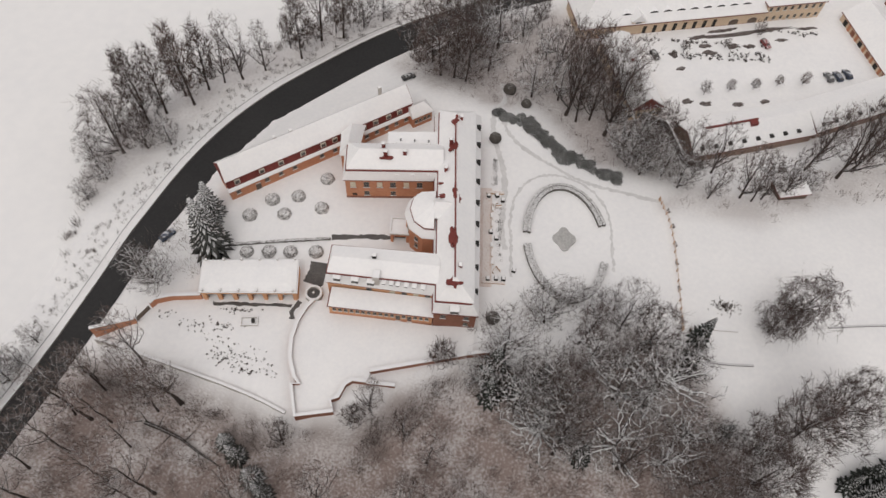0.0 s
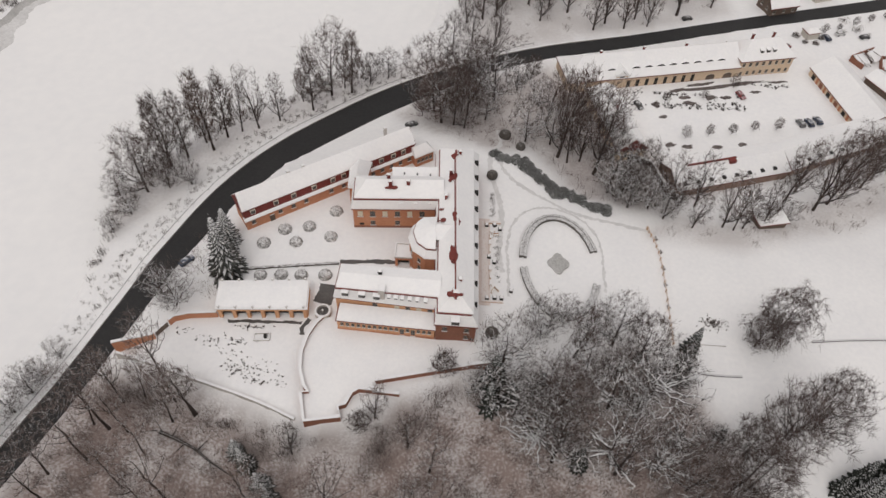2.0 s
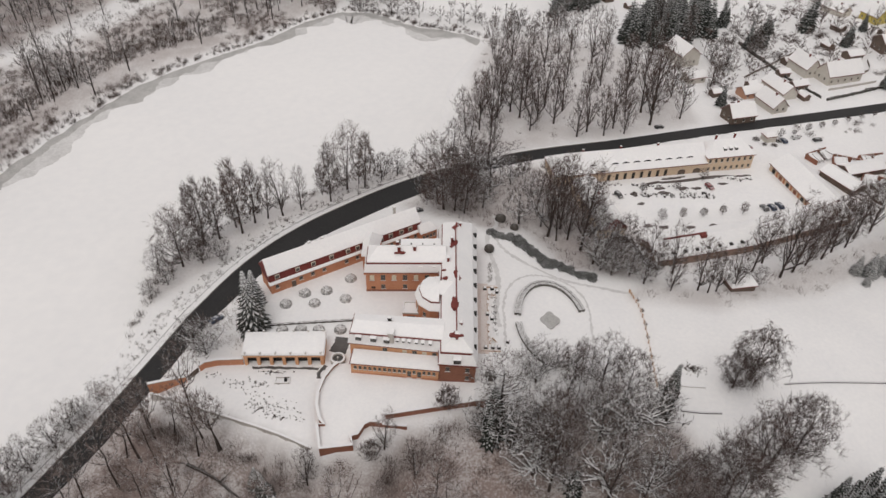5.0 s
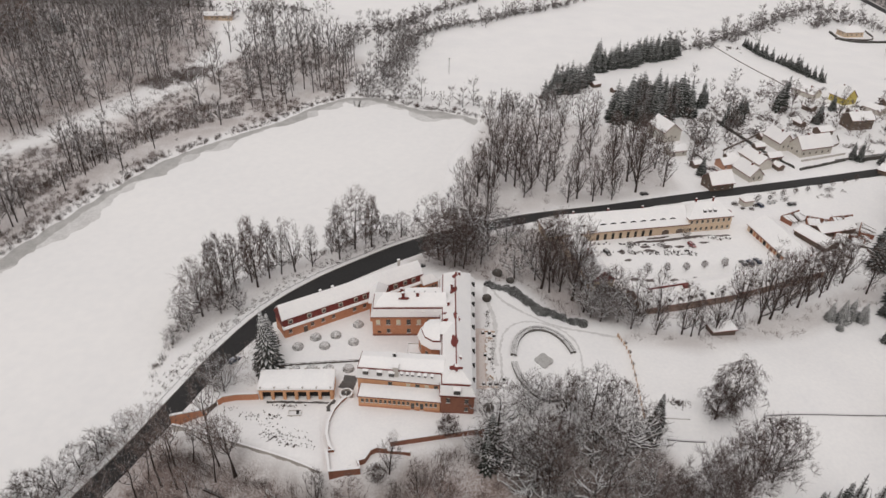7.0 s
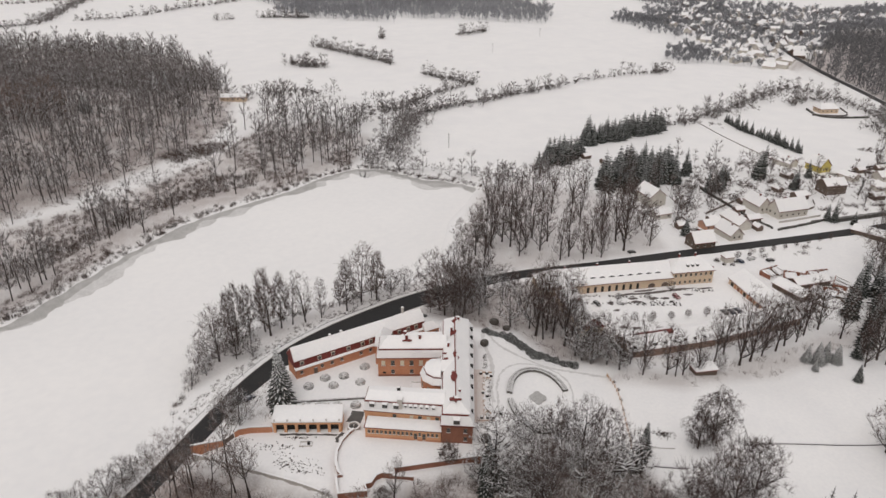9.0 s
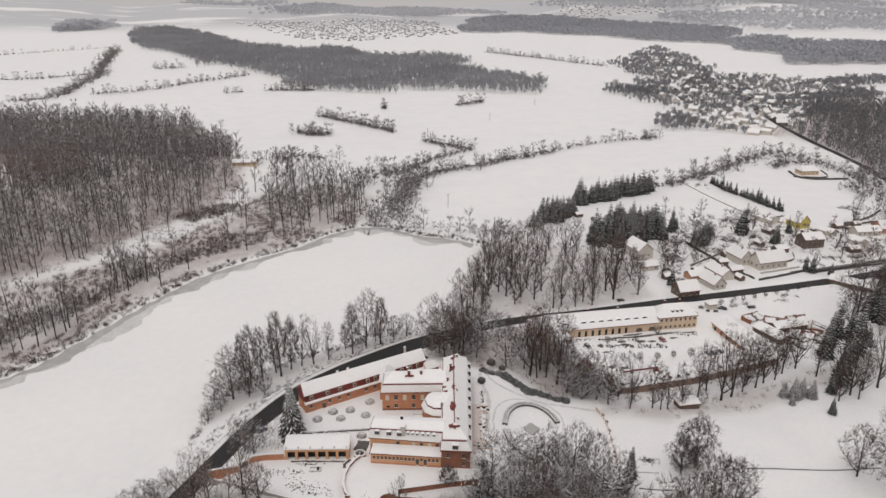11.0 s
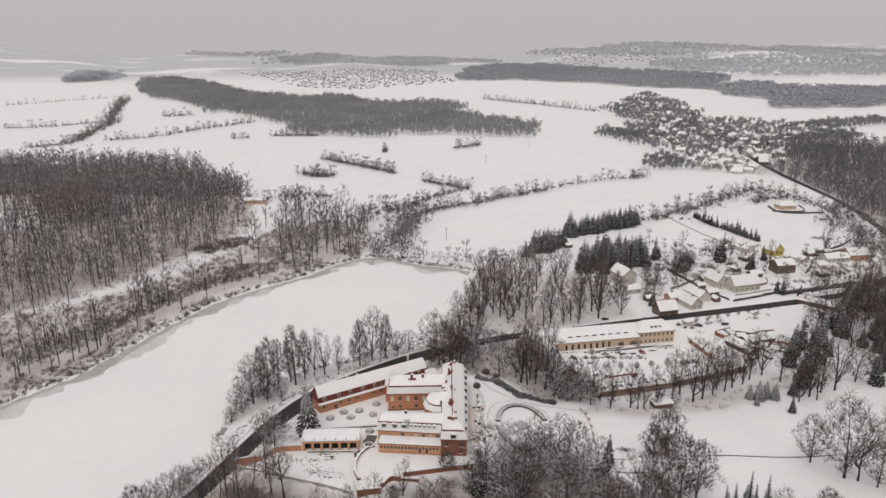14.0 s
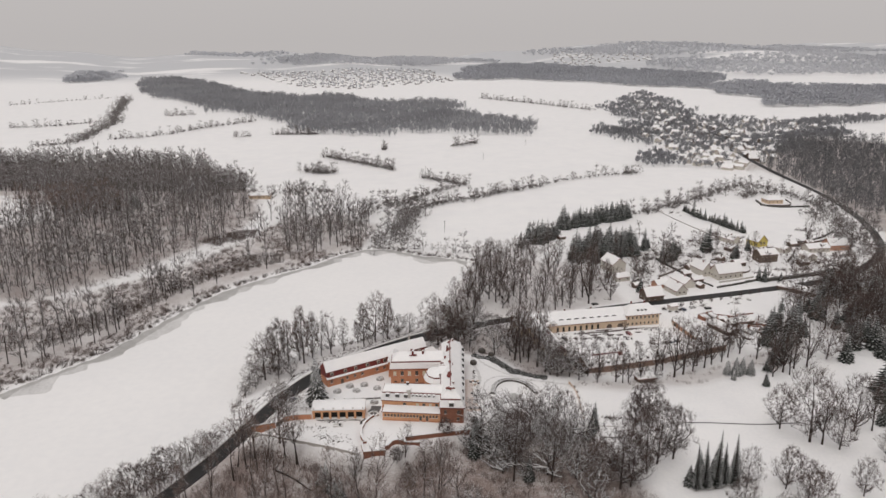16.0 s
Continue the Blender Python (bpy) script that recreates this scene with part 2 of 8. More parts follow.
# ---- the lie of the land ----
CASTLE = [(-88, -19), (-61, -24.5), (-45, -29.5), (-36, -34), (-25, -33), (-12, -25.5), (5, -17), (9, -12), (13, 50), (-8, 60), (-64, 27), (-78, 12)]
SHORE = [(-300, -30), (-216, 22), (-188, 65), (-169, 127), (-155, 165), (-134, 193), (-108, 220), (-93, 245), (-74, 264), (-52, 263), (-29, 247), (-7, 241), (10, 233)]
LAKE = SHORE + [(4, 210), (-7, 177), (-10, 131), (-25, 110), (-52, 88), (-74, 74), (-92, 52), (-101, 30), (-98, 5), (-103, -14), (-116, -40), (-140, -80), (-190, -110), (-300, -120)]
ROAD = [(-124, -105), (-113, -75), (-100, -47.5), (-93.7, -30.5), (-85, -12), (-78, 9), (-69, 36), (-56.5, 58), (-41.5, 72.5), (-23.6, 88), (-3.7, 100.5), (28, 115.6), (62, 125.2), (110, 141.6), (160, 157), (200, 170), (243, 185), (281, 206), (327, 255), (355, 321), (374, 399), (383, 472), (386, 625), (400, 760), (440, 900), (430, 1100), (520, 1400)]
ICE_LEVEL = -5.8


def land(x, y):
    x, y = np.asarray(x, float), np.asarray(y, float)
    z = -5.4 - 3 * smooth(y, 260, 420) - 5 * smooth(x, 150, 320) * smooth(y, 240, 460) + 10 * smooth(y, 700, 1600)
    d, side, _ = away(SHORE, x, y)
    z = z + 20 * smooth(d, 8, 190) * smooth(-x, 40, 120) * smooth(480 - y, 0, 80) * (side > 0)
    park = 1 - smooth(np.hypot((x - 55) / 85, (y - 8) / 48), 0.55, 1.0)
    z = z + (-2.5 - z) * park
    z = z - 6.5 * smooth(-y, 22, 48) * smooth(45 - x, 0, 30) * smooth(x + 130, 0, 40) - 3 * smooth(-y, 25, 70) * smooth(x, 20, 60)
    dc = np.where(inside(CASTLE, x, y), 0, away(CASTLE, x, y, True)[0])
    z = z - z * (1 - smooth(dc, 0, 5 + 20 * smooth(y, -15, 5)))
    # far hills
    far = smooth(np.hypot(x * 0.6, y), 2000, 4300)
    z = z + far * (75 + 34 * np.sin(x * 0.0011 - 0.6) + 22 * np.sin(x * 0.0031 + y * 0.0012) + 10 * np.sin(x * 0.009 + y * 0.004))
    z = z + 0.25 * np.sin(x * 0.11 + 0.5 * np.sin(y * 0.07)) * np.sin(y * 0.09) * smooth(dc, 20, 60)
    return z


def ground(x, y):
    """The height of the ground, with the road's bed and the lake's basin cut into it."""
    x, y = np.asarray(x, float), np.asarray(y, float)
    z = land(x, y)
    d, _, along = away(ROAD, x, y)
    n = np.clip(along.astype(int), 0, len(ROAD) - 2)
    u = along - n
    bed = np.array([float(land(*p)) for p in ROAD])
    bed[1:-1] = (bed[:-2] + 2 * bed[1:-1] + bed[2:]) / 4
    bed = np.maximum(bed, ICE_LEVEL + 1.0)
    z = z + (bed[n] * (1 - u) + bed[n + 1] * u - z) * (1 - smooth(d, 5, 12)) - 0.45 * (1 - smooth(d, 3.3, 4.3))
    wet = inside(LAKE, x, y)
    dl = away(LAKE, x, y, True)[0]
    bank = np.maximum(z, ICE_LEVEL + 0.25 + 0.5 * smooth(dl, 0, 6))
    z = np.where(wet, ICE_LEVEL + 0.25 - 1.4 * smooth(dl, 0, 5), np.where(dl < 60, bank + (z - bank) * smooth(dl, 25, 60), z))
    return z


def bed_at(x, y):
    return float(ground(np.array([x]), np.array([y]))[0])


def off_road(places):
    """How far each place lies from the middle of the road."""
    pts = np.array(places)
    return away(ROAD, pts[:, 0], pts[:, 1])[0]


WOODS_SOUTH = [(-110, -90), (-88, -22), (-61, -27), (-36, -37), (-20, -34), (-8, -25), (5, -20), (14, -22), (45, -8), (58, -20), (75, -50), (70, -90)]
WOODS_PARK = [(12, 60), (22, 66), (38, 44), (62, 38), (66, 60), (45, 92), (28, 108), (-8, 90), (-20, 78), (-8, 66)]
WOODS_ROAD = [(12, 114), (60, 130), (106, 148), (100, 185), (88, 225), (40, 240), (14, 232), (6, 200), (0, 160), (0, 120)]
WOODS_FARM = [(62, 38), (80, 34), (140, 62), (190, 90), (185, 75), (120, 40), (80, 26), (56, 30)]
WOODS_HILL = [(-262, 120), (-229, 180), (-182, 285), (-178, 330), (-192, 384), (-225, 470), (-268, 555), (-350, 660), (-480, 700), (-660, 690), (-660, 390), (-440, 385), (-352, 335), (-332, 285), (-352, 250), (-640, 205), (-640, 120)]
LAKE_BANK = [(-98, 20), (-88, 32), (-78, 48), (-62, 64), (-45, 77), (-25, 91), (-8, 104), (-12, 110), (-30, 99), (-52, 87), (-72, 71), (-88, 58), (-97, 46), (-101, 34)]
EAST_WOODS = [(378, 660), (392, 500), (362, 330), (420, 300), (600, 400), (760, 720), (660, 930), (578, 960), (483, 808)]
WOODS_SHORE = [(-305, -26), (-220, 25), (-192, 68), (-173, 130), (-159, 168), (-138, 197), (-112, 224), (-97, 249), (-77, 269), (-72, 330), (-110, 350), (-150, 330), (-168, 262), (-207, 185), (-240, 138), (-285, 92), (-330, 40)]


# ---- ground: one sheet to the horizon ----
def steps(edges):
    out = []
    for a, b, d in edges:
        out += list(np.arange(a, b, d))
    return np.array(out)


gx = steps([(-4200, -1500, 180), (-1500, -600, 60), (-600, -300, 15), (-300, -130, 5), (-130, 150, 2), (150, 420, 6), (420, 800, 25), (800, 1600, 70), (1600, 4400, 180)])
gy = steps([(-1200, -300, 100), (-300, -100, 12), (-100, 130, 2), (130, 300, 5), (300, 700, 15), (700, 1500, 40), (1500, 4760, 110)])
XX, YY = np.meshgrid(gx, gy)
flat_x, flat_y = XX.ravel(), YY.ravel()
ZZ = ground(flat_x, flat_y)
cols = len(gx)


def floor_at(x, y):
    """The height of the ground sheet at a place."""
    i, j = min(max(bisect(gx, x) - 1, 0), cols - 2), min(max(bisect(gy, y) - 1, 0), len(gy) - 2)
    u, v, k = (x - gx[i]) / (gx[i + 1] - gx[i]), (y - gy[j]) / (gy[j + 1] - gy[j]), j * cols + i
    return float((ZZ[k] * (1 - u) + ZZ[k + 1] * u) * (1 - v) + (ZZ[k + cols] * (1 - u) + ZZ[k + cols + 1] * u) * v)


def bisect(row, value):
    return int(np.searchsorted(row, value, "right"))


quads = [(j * cols + i, j * cols + i + 1, (j + 1) * cols + i + 1, (j + 1) * cols + i) for j in range(len(gy) - 1) for i in range(cols - 1)]
me = bpy.data.meshes.new("ground")
me.from_pydata(np.stack([flat_x, flat_y, ZZ], 1).tolist(), [], quads)
me.shade_smooth()
litter = np.zeros(len(flat_x))
for poly, amount in ((WOODS_SOUTH, 1.0), (WOODS_PARK, 0.7), (WOODS_ROAD, 0.4), (WOODS_FARM, 0.5), (WOODS_HILL, 0.8), (WOODS_SHORE, 0.6), (EAST_WOODS, 0.8), (LAKE_BANK, 0.4)):
    d = away(poly, flat_x, flat_y, True)[0]
    litter = np.maximum(litter, amount * np.where(inside(poly, flat_x, flat_y), 0.7 + 0.3 * smooth(d, 0, 8), 0.4 * (1 - smooth(d, 0, 5))))
me.attributes.new("litter", "FLOAT", "POINT").data.foreach_set("value", litter)

LAND = material("snowy_ground", (0.76, 0.76, 0.77), (0.84, 0.835, 0.83), 0.7, 0.5, 14, 0.25)


def add_litter(mat):
    """Leaf litter and stalks that show through the snow under trees."""
    nodes, links = mat.node_tree.nodes, mat.node_tree.links
    shader = nodes["Principled BSDF"]
    base = shader.inputs["Base Color"].links[0].from_socket
    where, amount = nodes.new("ShaderNodeNewGeometry"), nodes.new("ShaderNodeAttribute")
    amount.attribute_name = "litter"
    spots, clumps = nodes.new("ShaderNodeTexNoise"), nodes.new("ShaderNodeTexNoise")
    spots.inputs["Scale"].default_value, spots.inputs["Detail"].default_value = 1.7, 10
    clumps.inputs["Scale"].default_value, clumps.inputs["Detail"].default_value = 0.09, 4
    for n in (spots, clumps):
        links.new(where.outputs["Position"], n.inputs["Vector"])
    total = nodes.new("ShaderNodeMath")
    total.operation = "ADD"
    links.new(spots.outputs[0], total.inputs[0])
    links.new(clumps.outputs[0], total.inputs[1])
    show = nodes.new("ShaderNodeMapRange")
    show.inputs[1].default_value, show.inputs[2].default_value = 0.42, 1.12
    links.new(total.outputs[0], show.inputs[0])
    much = nodes.new("ShaderNodeMath")
    much.operation = "MULTIPLY"
    links.new(show.outputs[0], much.inputs[0])
    links.new(amount.outputs["Fac"], much.inputs[1])
    mix = nodes.new("ShaderNodeMix")
    mix.data_type = "RGBA"
    links.new(much.outputs[0], mix.inputs[0])
    links.new(base, mix.inputs[6])
    mix.inputs[7].default_value = (0.25, 0.193, 0.173, 1)
    links.new(mix.outputs[2], shader.inputs["Base Color"])


add_litter(LAND)


def add_hazed_woods(mat):
    """Woods on the distant hills, seen only as grey hazed bands between white fields."""
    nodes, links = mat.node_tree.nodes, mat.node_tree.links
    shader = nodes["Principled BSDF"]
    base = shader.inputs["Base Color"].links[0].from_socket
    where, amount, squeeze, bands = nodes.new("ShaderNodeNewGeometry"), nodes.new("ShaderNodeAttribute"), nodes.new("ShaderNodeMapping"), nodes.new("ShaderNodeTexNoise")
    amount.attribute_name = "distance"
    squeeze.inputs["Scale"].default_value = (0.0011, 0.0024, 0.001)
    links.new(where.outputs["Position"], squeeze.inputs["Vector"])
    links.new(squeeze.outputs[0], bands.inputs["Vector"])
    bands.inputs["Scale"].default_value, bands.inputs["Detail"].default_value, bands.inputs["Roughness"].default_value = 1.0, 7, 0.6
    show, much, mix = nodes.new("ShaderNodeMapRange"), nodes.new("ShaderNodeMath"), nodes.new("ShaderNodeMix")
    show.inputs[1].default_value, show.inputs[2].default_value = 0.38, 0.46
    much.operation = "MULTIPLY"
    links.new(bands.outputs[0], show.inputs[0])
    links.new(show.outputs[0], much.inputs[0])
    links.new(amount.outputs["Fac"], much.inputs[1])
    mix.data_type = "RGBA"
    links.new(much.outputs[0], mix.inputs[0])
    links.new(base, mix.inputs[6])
    # pale bluish grey: haze painted into the colour of the woods
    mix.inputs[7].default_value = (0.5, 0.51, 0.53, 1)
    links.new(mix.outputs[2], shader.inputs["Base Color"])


add_hazed_woods(LAND)
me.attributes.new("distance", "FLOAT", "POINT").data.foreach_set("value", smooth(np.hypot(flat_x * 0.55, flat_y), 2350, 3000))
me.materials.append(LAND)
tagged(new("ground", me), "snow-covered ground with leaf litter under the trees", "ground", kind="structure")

# ---- lake ----
lake_line = dense(LAKE + LAKE[:1], 6)
bm = bmesh.new()
bm.faces.new([bm.verts.new((p.x, p.y, ICE_LEVEL)) for p in lake_line[:-1]])
bmesh.ops.triangulate(bm, faces=bm.faces[:])
lake = part("water", bm, ICE, None)
tagged(lake, "frozen lake with an even cover of snow", "lake", kind="structure")


def wavy_band(name, line, width, seed, material, label, lift=0.03):
    """A thin band of bare ice along a shore, with an uneven inner edge."""
    pts = dense(line, 1.2)
    outer, inner = [], []
    for i, p in enumerate(pts):
        way = (pts[min(i + 1, len(pts) - 1)] - pts[max(i - 1, 0)]).normalized()
        side = Vector((way.y, -way.x))
        wide = width * (0.35 + 1.3 * abs(noise.noise((p.x * 0.035 + seed, p.y * 0.035, 0)))) + 2.2 * noise.noise((p.x * 0.16, p.y * 0.16, seed)) + 1.2 * noise.noise((p.x * 0.45, p.y * 0.45, seed))
        outer.append((p.x - side.x * 2, p.y - side.y * 2, ICE_LEVEL + lift))
        inner.append((p.x + side.x * max(0.4, wide), p.y + side.y * max(0.4, wide), ICE_LEVEL + lift))
    n = len(pts)
    ob = raw(name, outer + inner, [(i, n + i, n + i + 1, i + 1) for i in range(n - 1)], material)
    return tagged(ob, label, "ice", kind="structure")


wavy_band("thin_ice", SHORE[1:], 9, 3.1, WET_ICE, "grey wet ice along the wooded lake shore")
wavy_band("slush_ice", SHORE[1:], 15, 7.7, SLUSH, "pale slushy ice in front of the wooded shore", 0.015)

# ---- road ----
road_line = dense(ROAD, 4)


def ribbon(name, line, left, right, lift, material, label, category, deep=0.25, swell=0.0):
    a, b = strip(line, left, right)
    if swell:
        for i, p in enumerate(line):
            n = away(ROAD, np.array([p.x]), np.array([p.y]))[2][0]
            b[i] = b[i] + (b[i] - p).normalized() * swell * float(smooth(n, 4.5, 7.0) * (1 - smooth(n, 9.0, 11.0)))
    mid = [bed_at(p.x, p.y) for p in line]
    v, f = [], []
    for p, q, z in zip(a, b, mid):
        v += [(p.x, p.y, z + lift - deep), (p.x, p.y, z + lift), (q.x, q.y, z + lift), (q.x, q.y, z + lift - deep)]
    for i in range(len(line) - 1):
        for k in range(3):
            f.append((i * 4 + k, i * 4 + k + 1, i * 4 + k + 5, i * 4 + k + 4))
    return tagged(raw(name, v, [g[::-1] for g in f], material), label, category, kind="structure")


ribbon("road", road_line, 3.3, 3.3, 0.52, ASPHALT, "wet black asphalt road cleared of snow", "road", 0.4, 3.6)
ribbon("kerb", dense(ROAD[2:13], 4), 4.0, -3.45, 0.77, STONE, "low pale kerb wall along the lakeside road", "kerb", 0.6)

# lakeside railing posts along the road
rail = thing("guard_rail", "low dark metal railing beside the lakeside road", "railing")
line = dense(ROAD[2:12], 4)
posts, _ = strip(line, 5.2, 5.2)
rv, rf = [], []
for i, p in enumerate(posts):
    z = floor_at(p.x, p.y)
    rv += [(p.x, p.y, z + 0.72), (p.x, p.y, z + 0.86), (p.x + 0.06, p.y - 0.06, z + 0.86), (p.x + 0.06, p.y - 0.06, z + 0.72)]
    if i:
        rf += [((i - 1) * 4 + k, i * 4 + k, i * 4 + (k + 1) % 4, (i - 1) * 4 + (k + 1) % 4) for k in range(4)]
raw("rail", rv, rf, STEEL, rail)
post_mesh = boxes((-0.05, 0.05, -0.05, 0.05, -0.3, 0.85))
pm = bpy.data.meshes.new("post")
post_mesh.to_mesh(pm)
post_mesh.free()
pm.materials.append(STEEL)
for p in posts[::2]:
    ob = new("post", pm)
    ob.parent = rail
    ob.location = (p.x + 0.03, p.y - 0.03, floor_at(p.x, p.y))


# ---- buildings ----
def window(parent, at, turn, w, h, frame=WHITE, pane=GLASS, bars=(1, 1), name="window"):
    """A window with its frame, sill and pane, on a wall that faces -y before the turn."""
    bm = bmesh.new()
    nx, nz, t = bars[0] + 1, bars[1] + 1, 0.085
    grid = [[bm.verts.new((-w / 2 - t + (w + 2 * t) * i / nx, -0.08, -h / 2 - t + (h + 2 * t) * j / nz)) for i in range(nx + 1)] for j in range(nz + 1)]
    cells = [bm.faces.new((grid[j][i], grid[j][i + 1], grid[j + 1][i + 1], grid[j + 1][i])) for j in range(nz) for i in range(nx)]
    bmesh.ops.inset_individual(bm, faces=cells, thickness=t, depth=0)
    bmesh.ops.delete(bm, geom=cells, context="FACES")
    deep = bmesh.ops.extrude_face_region(bm, geom=bm.faces[:])
    bmesh.ops.translate(bm, vec=(0, 0.1, 0), verts=[v for v in deep["geom"] if isinstance(v, bmesh.types.BMVert)])
    bmesh.ops.recalc_face_normals(bm, faces=bm.faces[:])
    ob = part(name, bm, frame, parent)
    ob.matrix_basis = pose(*at, 0, 0, turn)
    part("pane", boxes((-w / 2, w / 2, -0.03, 0.0, -h / 2, h / 2)), pane, ob)
    part("sill", boxes((-w / 2 - 0.16, w / 2 + 0.16, -0.22, 0.01, -h / 2 - 0.2, -h / 2 - 0.09)), STONE, ob)
    return ob


def repeat_part(ob, parent, at, turn):
    """The same part again elsewhere on its thing, with its pieces."""
    c = copy_thing(ob, pose(*at, 0, 0, turn))
    c.parent = parent
    return c


def wall_rows(parent, a, b, zs, count, w, h, blinds=(), skip=(), frame=WHITE, margin=1.6, bars=(1, 1), off=0.0):
    """Even rows of windows along a wall from a to b, which has its outside on the right."""
    a, b = Vector(a), Vector(b)
    way = (b - a).normalized()
    out = Vector((way.y, -way.x))
    turn = math.degrees(math.atan2(way.y, way.x))
    made = {}
    for z in zs:
        for k in range(count):
            if k in skip:
                continue
            p = a + way * (margin + ((b - a).length - 2 * margin) * (k / max(1, count - 1))) + out * (0.005 + off)
            pane = BLIND if k in blinds else GLASS
            if pane in made:
                repeat_part(made[pane], parent, (p.x, p.y, z), turn)
            else:
                made[pane] = window(parent, (p.x, p.y, z), turn, w, h, frame, pane, bars)


def shell(parent, rings, material, name="roof", label=""):
    """A solid through rings of equal length, each (outline, z), closed above and below."""
    bm = bmesh.new()
    rows = []
    for outline, z in rings:
        hs = z if isinstance(z, (list, tuple)) else [z] * len(outline)
        rows.append([bm.verts.new((x, y, h)) for (x, y), h in zip(outline, hs)])
    bm.faces.new(rows[0][::-1])
    for low, high in zip(rows, rows[1:]):
        for i in range(len(low)):
            j = (i + 1) % len(low)
            bm.faces.new((low[i], low[j], high[j], high[i]))
    bm.faces.new(rows[-1])
    bmesh.ops.remove_doubles(bm, verts=bm.verts[:], dist=0.01)
    return part(name, bm, material, parent, label)


def ridge_of(quad, axis, hips):
    """The ends of a ridge over four corners (SW, SE, NE, NW); hips: how far each end stands in from its gable."""
    sw, se, ne, nw = (Vector(p) for p in quad)
    a, b = ((sw + nw) / 2, (se + ne) / 2) if axis == "x" else ((sw + se) / 2, (nw + ne) / 2)
    way = (b - a).normalized()
    return a + way * hips[0], b - way * hips[1]


def pitched(parent, quad, z0, z1, axis, hips, material, name="roof", thick=0.3, label="", uneven=0.0):
    """A hipped or gabled slab of roof or snow over four corners."""
    a, b = ridge_of(quad, axis, hips)
    bm = bmesh.new()
    if axis == "x" and tuple(hips) == (0.0, 0.0):
        rows = []
        for lift in (0, thick):
            rows.append([bm.verts.new((*p, z)) for p, z in zip((quad[0], quad[1], b, a, quad[2], quad[3]), (z0 + lift, z0 + lift, z1 + lift, z1 + lift, z0 + lift, z0 + lift))])
        lo, hi = rows
        for f in ((0, 1, 2, 3), (3, 2, 4, 5)):
            bm.faces.new([hi[k] for k in f])
            bm.faces.new([lo[k] for k in f[::-1]])
        for i, j in ((0, 1), (1, 2), (2, 4), (4, 5), (5, 3), (3, 0)):
            bm.faces.new((lo[i], lo[j], hi[j], hi[i]))
        return part(name, bm, material, parent, label)
    c = [bm.verts.new((*p, z0)) for p in quad]
    c2 = [bm.verts.new((*p, z0 + thick)) for p in quad]
    r = [bm.verts.new((*p, z1 + thick)) for p in (a, b)]
    bm.faces.new(c[::-1])
    for i in range(4):
        j = (i + 1) % 4
        bm.faces.new((c[i], c[j], c2[j], c2[i]))
    if axis == "x":
        bm.faces.new((c2[0], c2[1], r[1], r[0]))
        bm.faces.new((c2[2], c2[3], r[0], r[1]))
        bm.faces.new((c2[3], c2[0], r[0]))
        bm.faces.new((c2[1], c2[2], r[1]))
    else:
        bm.faces.new((c2[0], c2[1], r[0]))
        bm.faces.new((c2[1], c2[2], r[1], r[0]))
        bm.faces.new((c2[2], c2[3], r[1]))
        bm.faces.new((c2[3], c2[0], r[0], r[1]))
    if uneven:
        bmesh.ops.subdivide_edges(bm, edges=[e for e in bm.edges if e.calc_length() > 2], cuts=5, use_grid_fill=True)
        for v in bm.verts:
            n = noise.noise(v.co * 0.45)
            v.co += Vector((noise.noise(v.co * 0.8) * uneven, noise.noise(v.co * 0.8 + Vector((7, 0, 0))) * uneven, abs(n) * uneven if v.co.z > z0 + 0.02 else 0))
    ob = part(name, bm, material, parent, label)
    return ob


def chimney(parent, x, y, z0, z1, w=0.9, d=0.7, material=TILE, turn=0):
    ob = part("chimney", boxes((-w / 2, w / 2, -d / 2, d / 2, z0, z1), (-w / 2 - 0.1, w / 2 + 0.1, -d / 2 - 0.1, d / 2 + 0.1, z1 - 0.25, z1)), material, parent)
    ob.matrix_basis = pose(x, y, 0, 0, 0, turn)
    bm = boxes((-w / 2 - 0.08, w / 2 + 0.08, -d / 2 - 0.08, d / 2 + 0.08, z1, z1 + 0.22), bevel=0.08)
    part("snow_cap", bm, ROOF_SNOW, ob)
    return ob


def dormer(parent, x, y, z, turn, w=1.2, h=1.1, depth=1.4, name="dormer", face=WHITE, pane=GLASS, cap=True):
    """A small roof window that faces -y before the turn."""
    ob = part(name, boxes((-w / 2, w / 2, 0, depth, -h / 2, h / 2)), face, parent)
    ob.matrix_basis = pose(x, y, z, 0, 0, turn)
    part("pane", boxes((-w / 2 + 0.16, w / 2 - 0.16, -0.03, 0.03, -h / 2 + 0.16, h / 2 - 0.14)), pane, ob)
    if cap:
        bm = boxes((-w / 2 - 0.2, w / 2 + 0.2, -0.2, depth, h / 2, h / 2 + 0.3), bevel=0.12)
        part("snow_cap", bm, ROOF_SNOW, ob)
    return ob


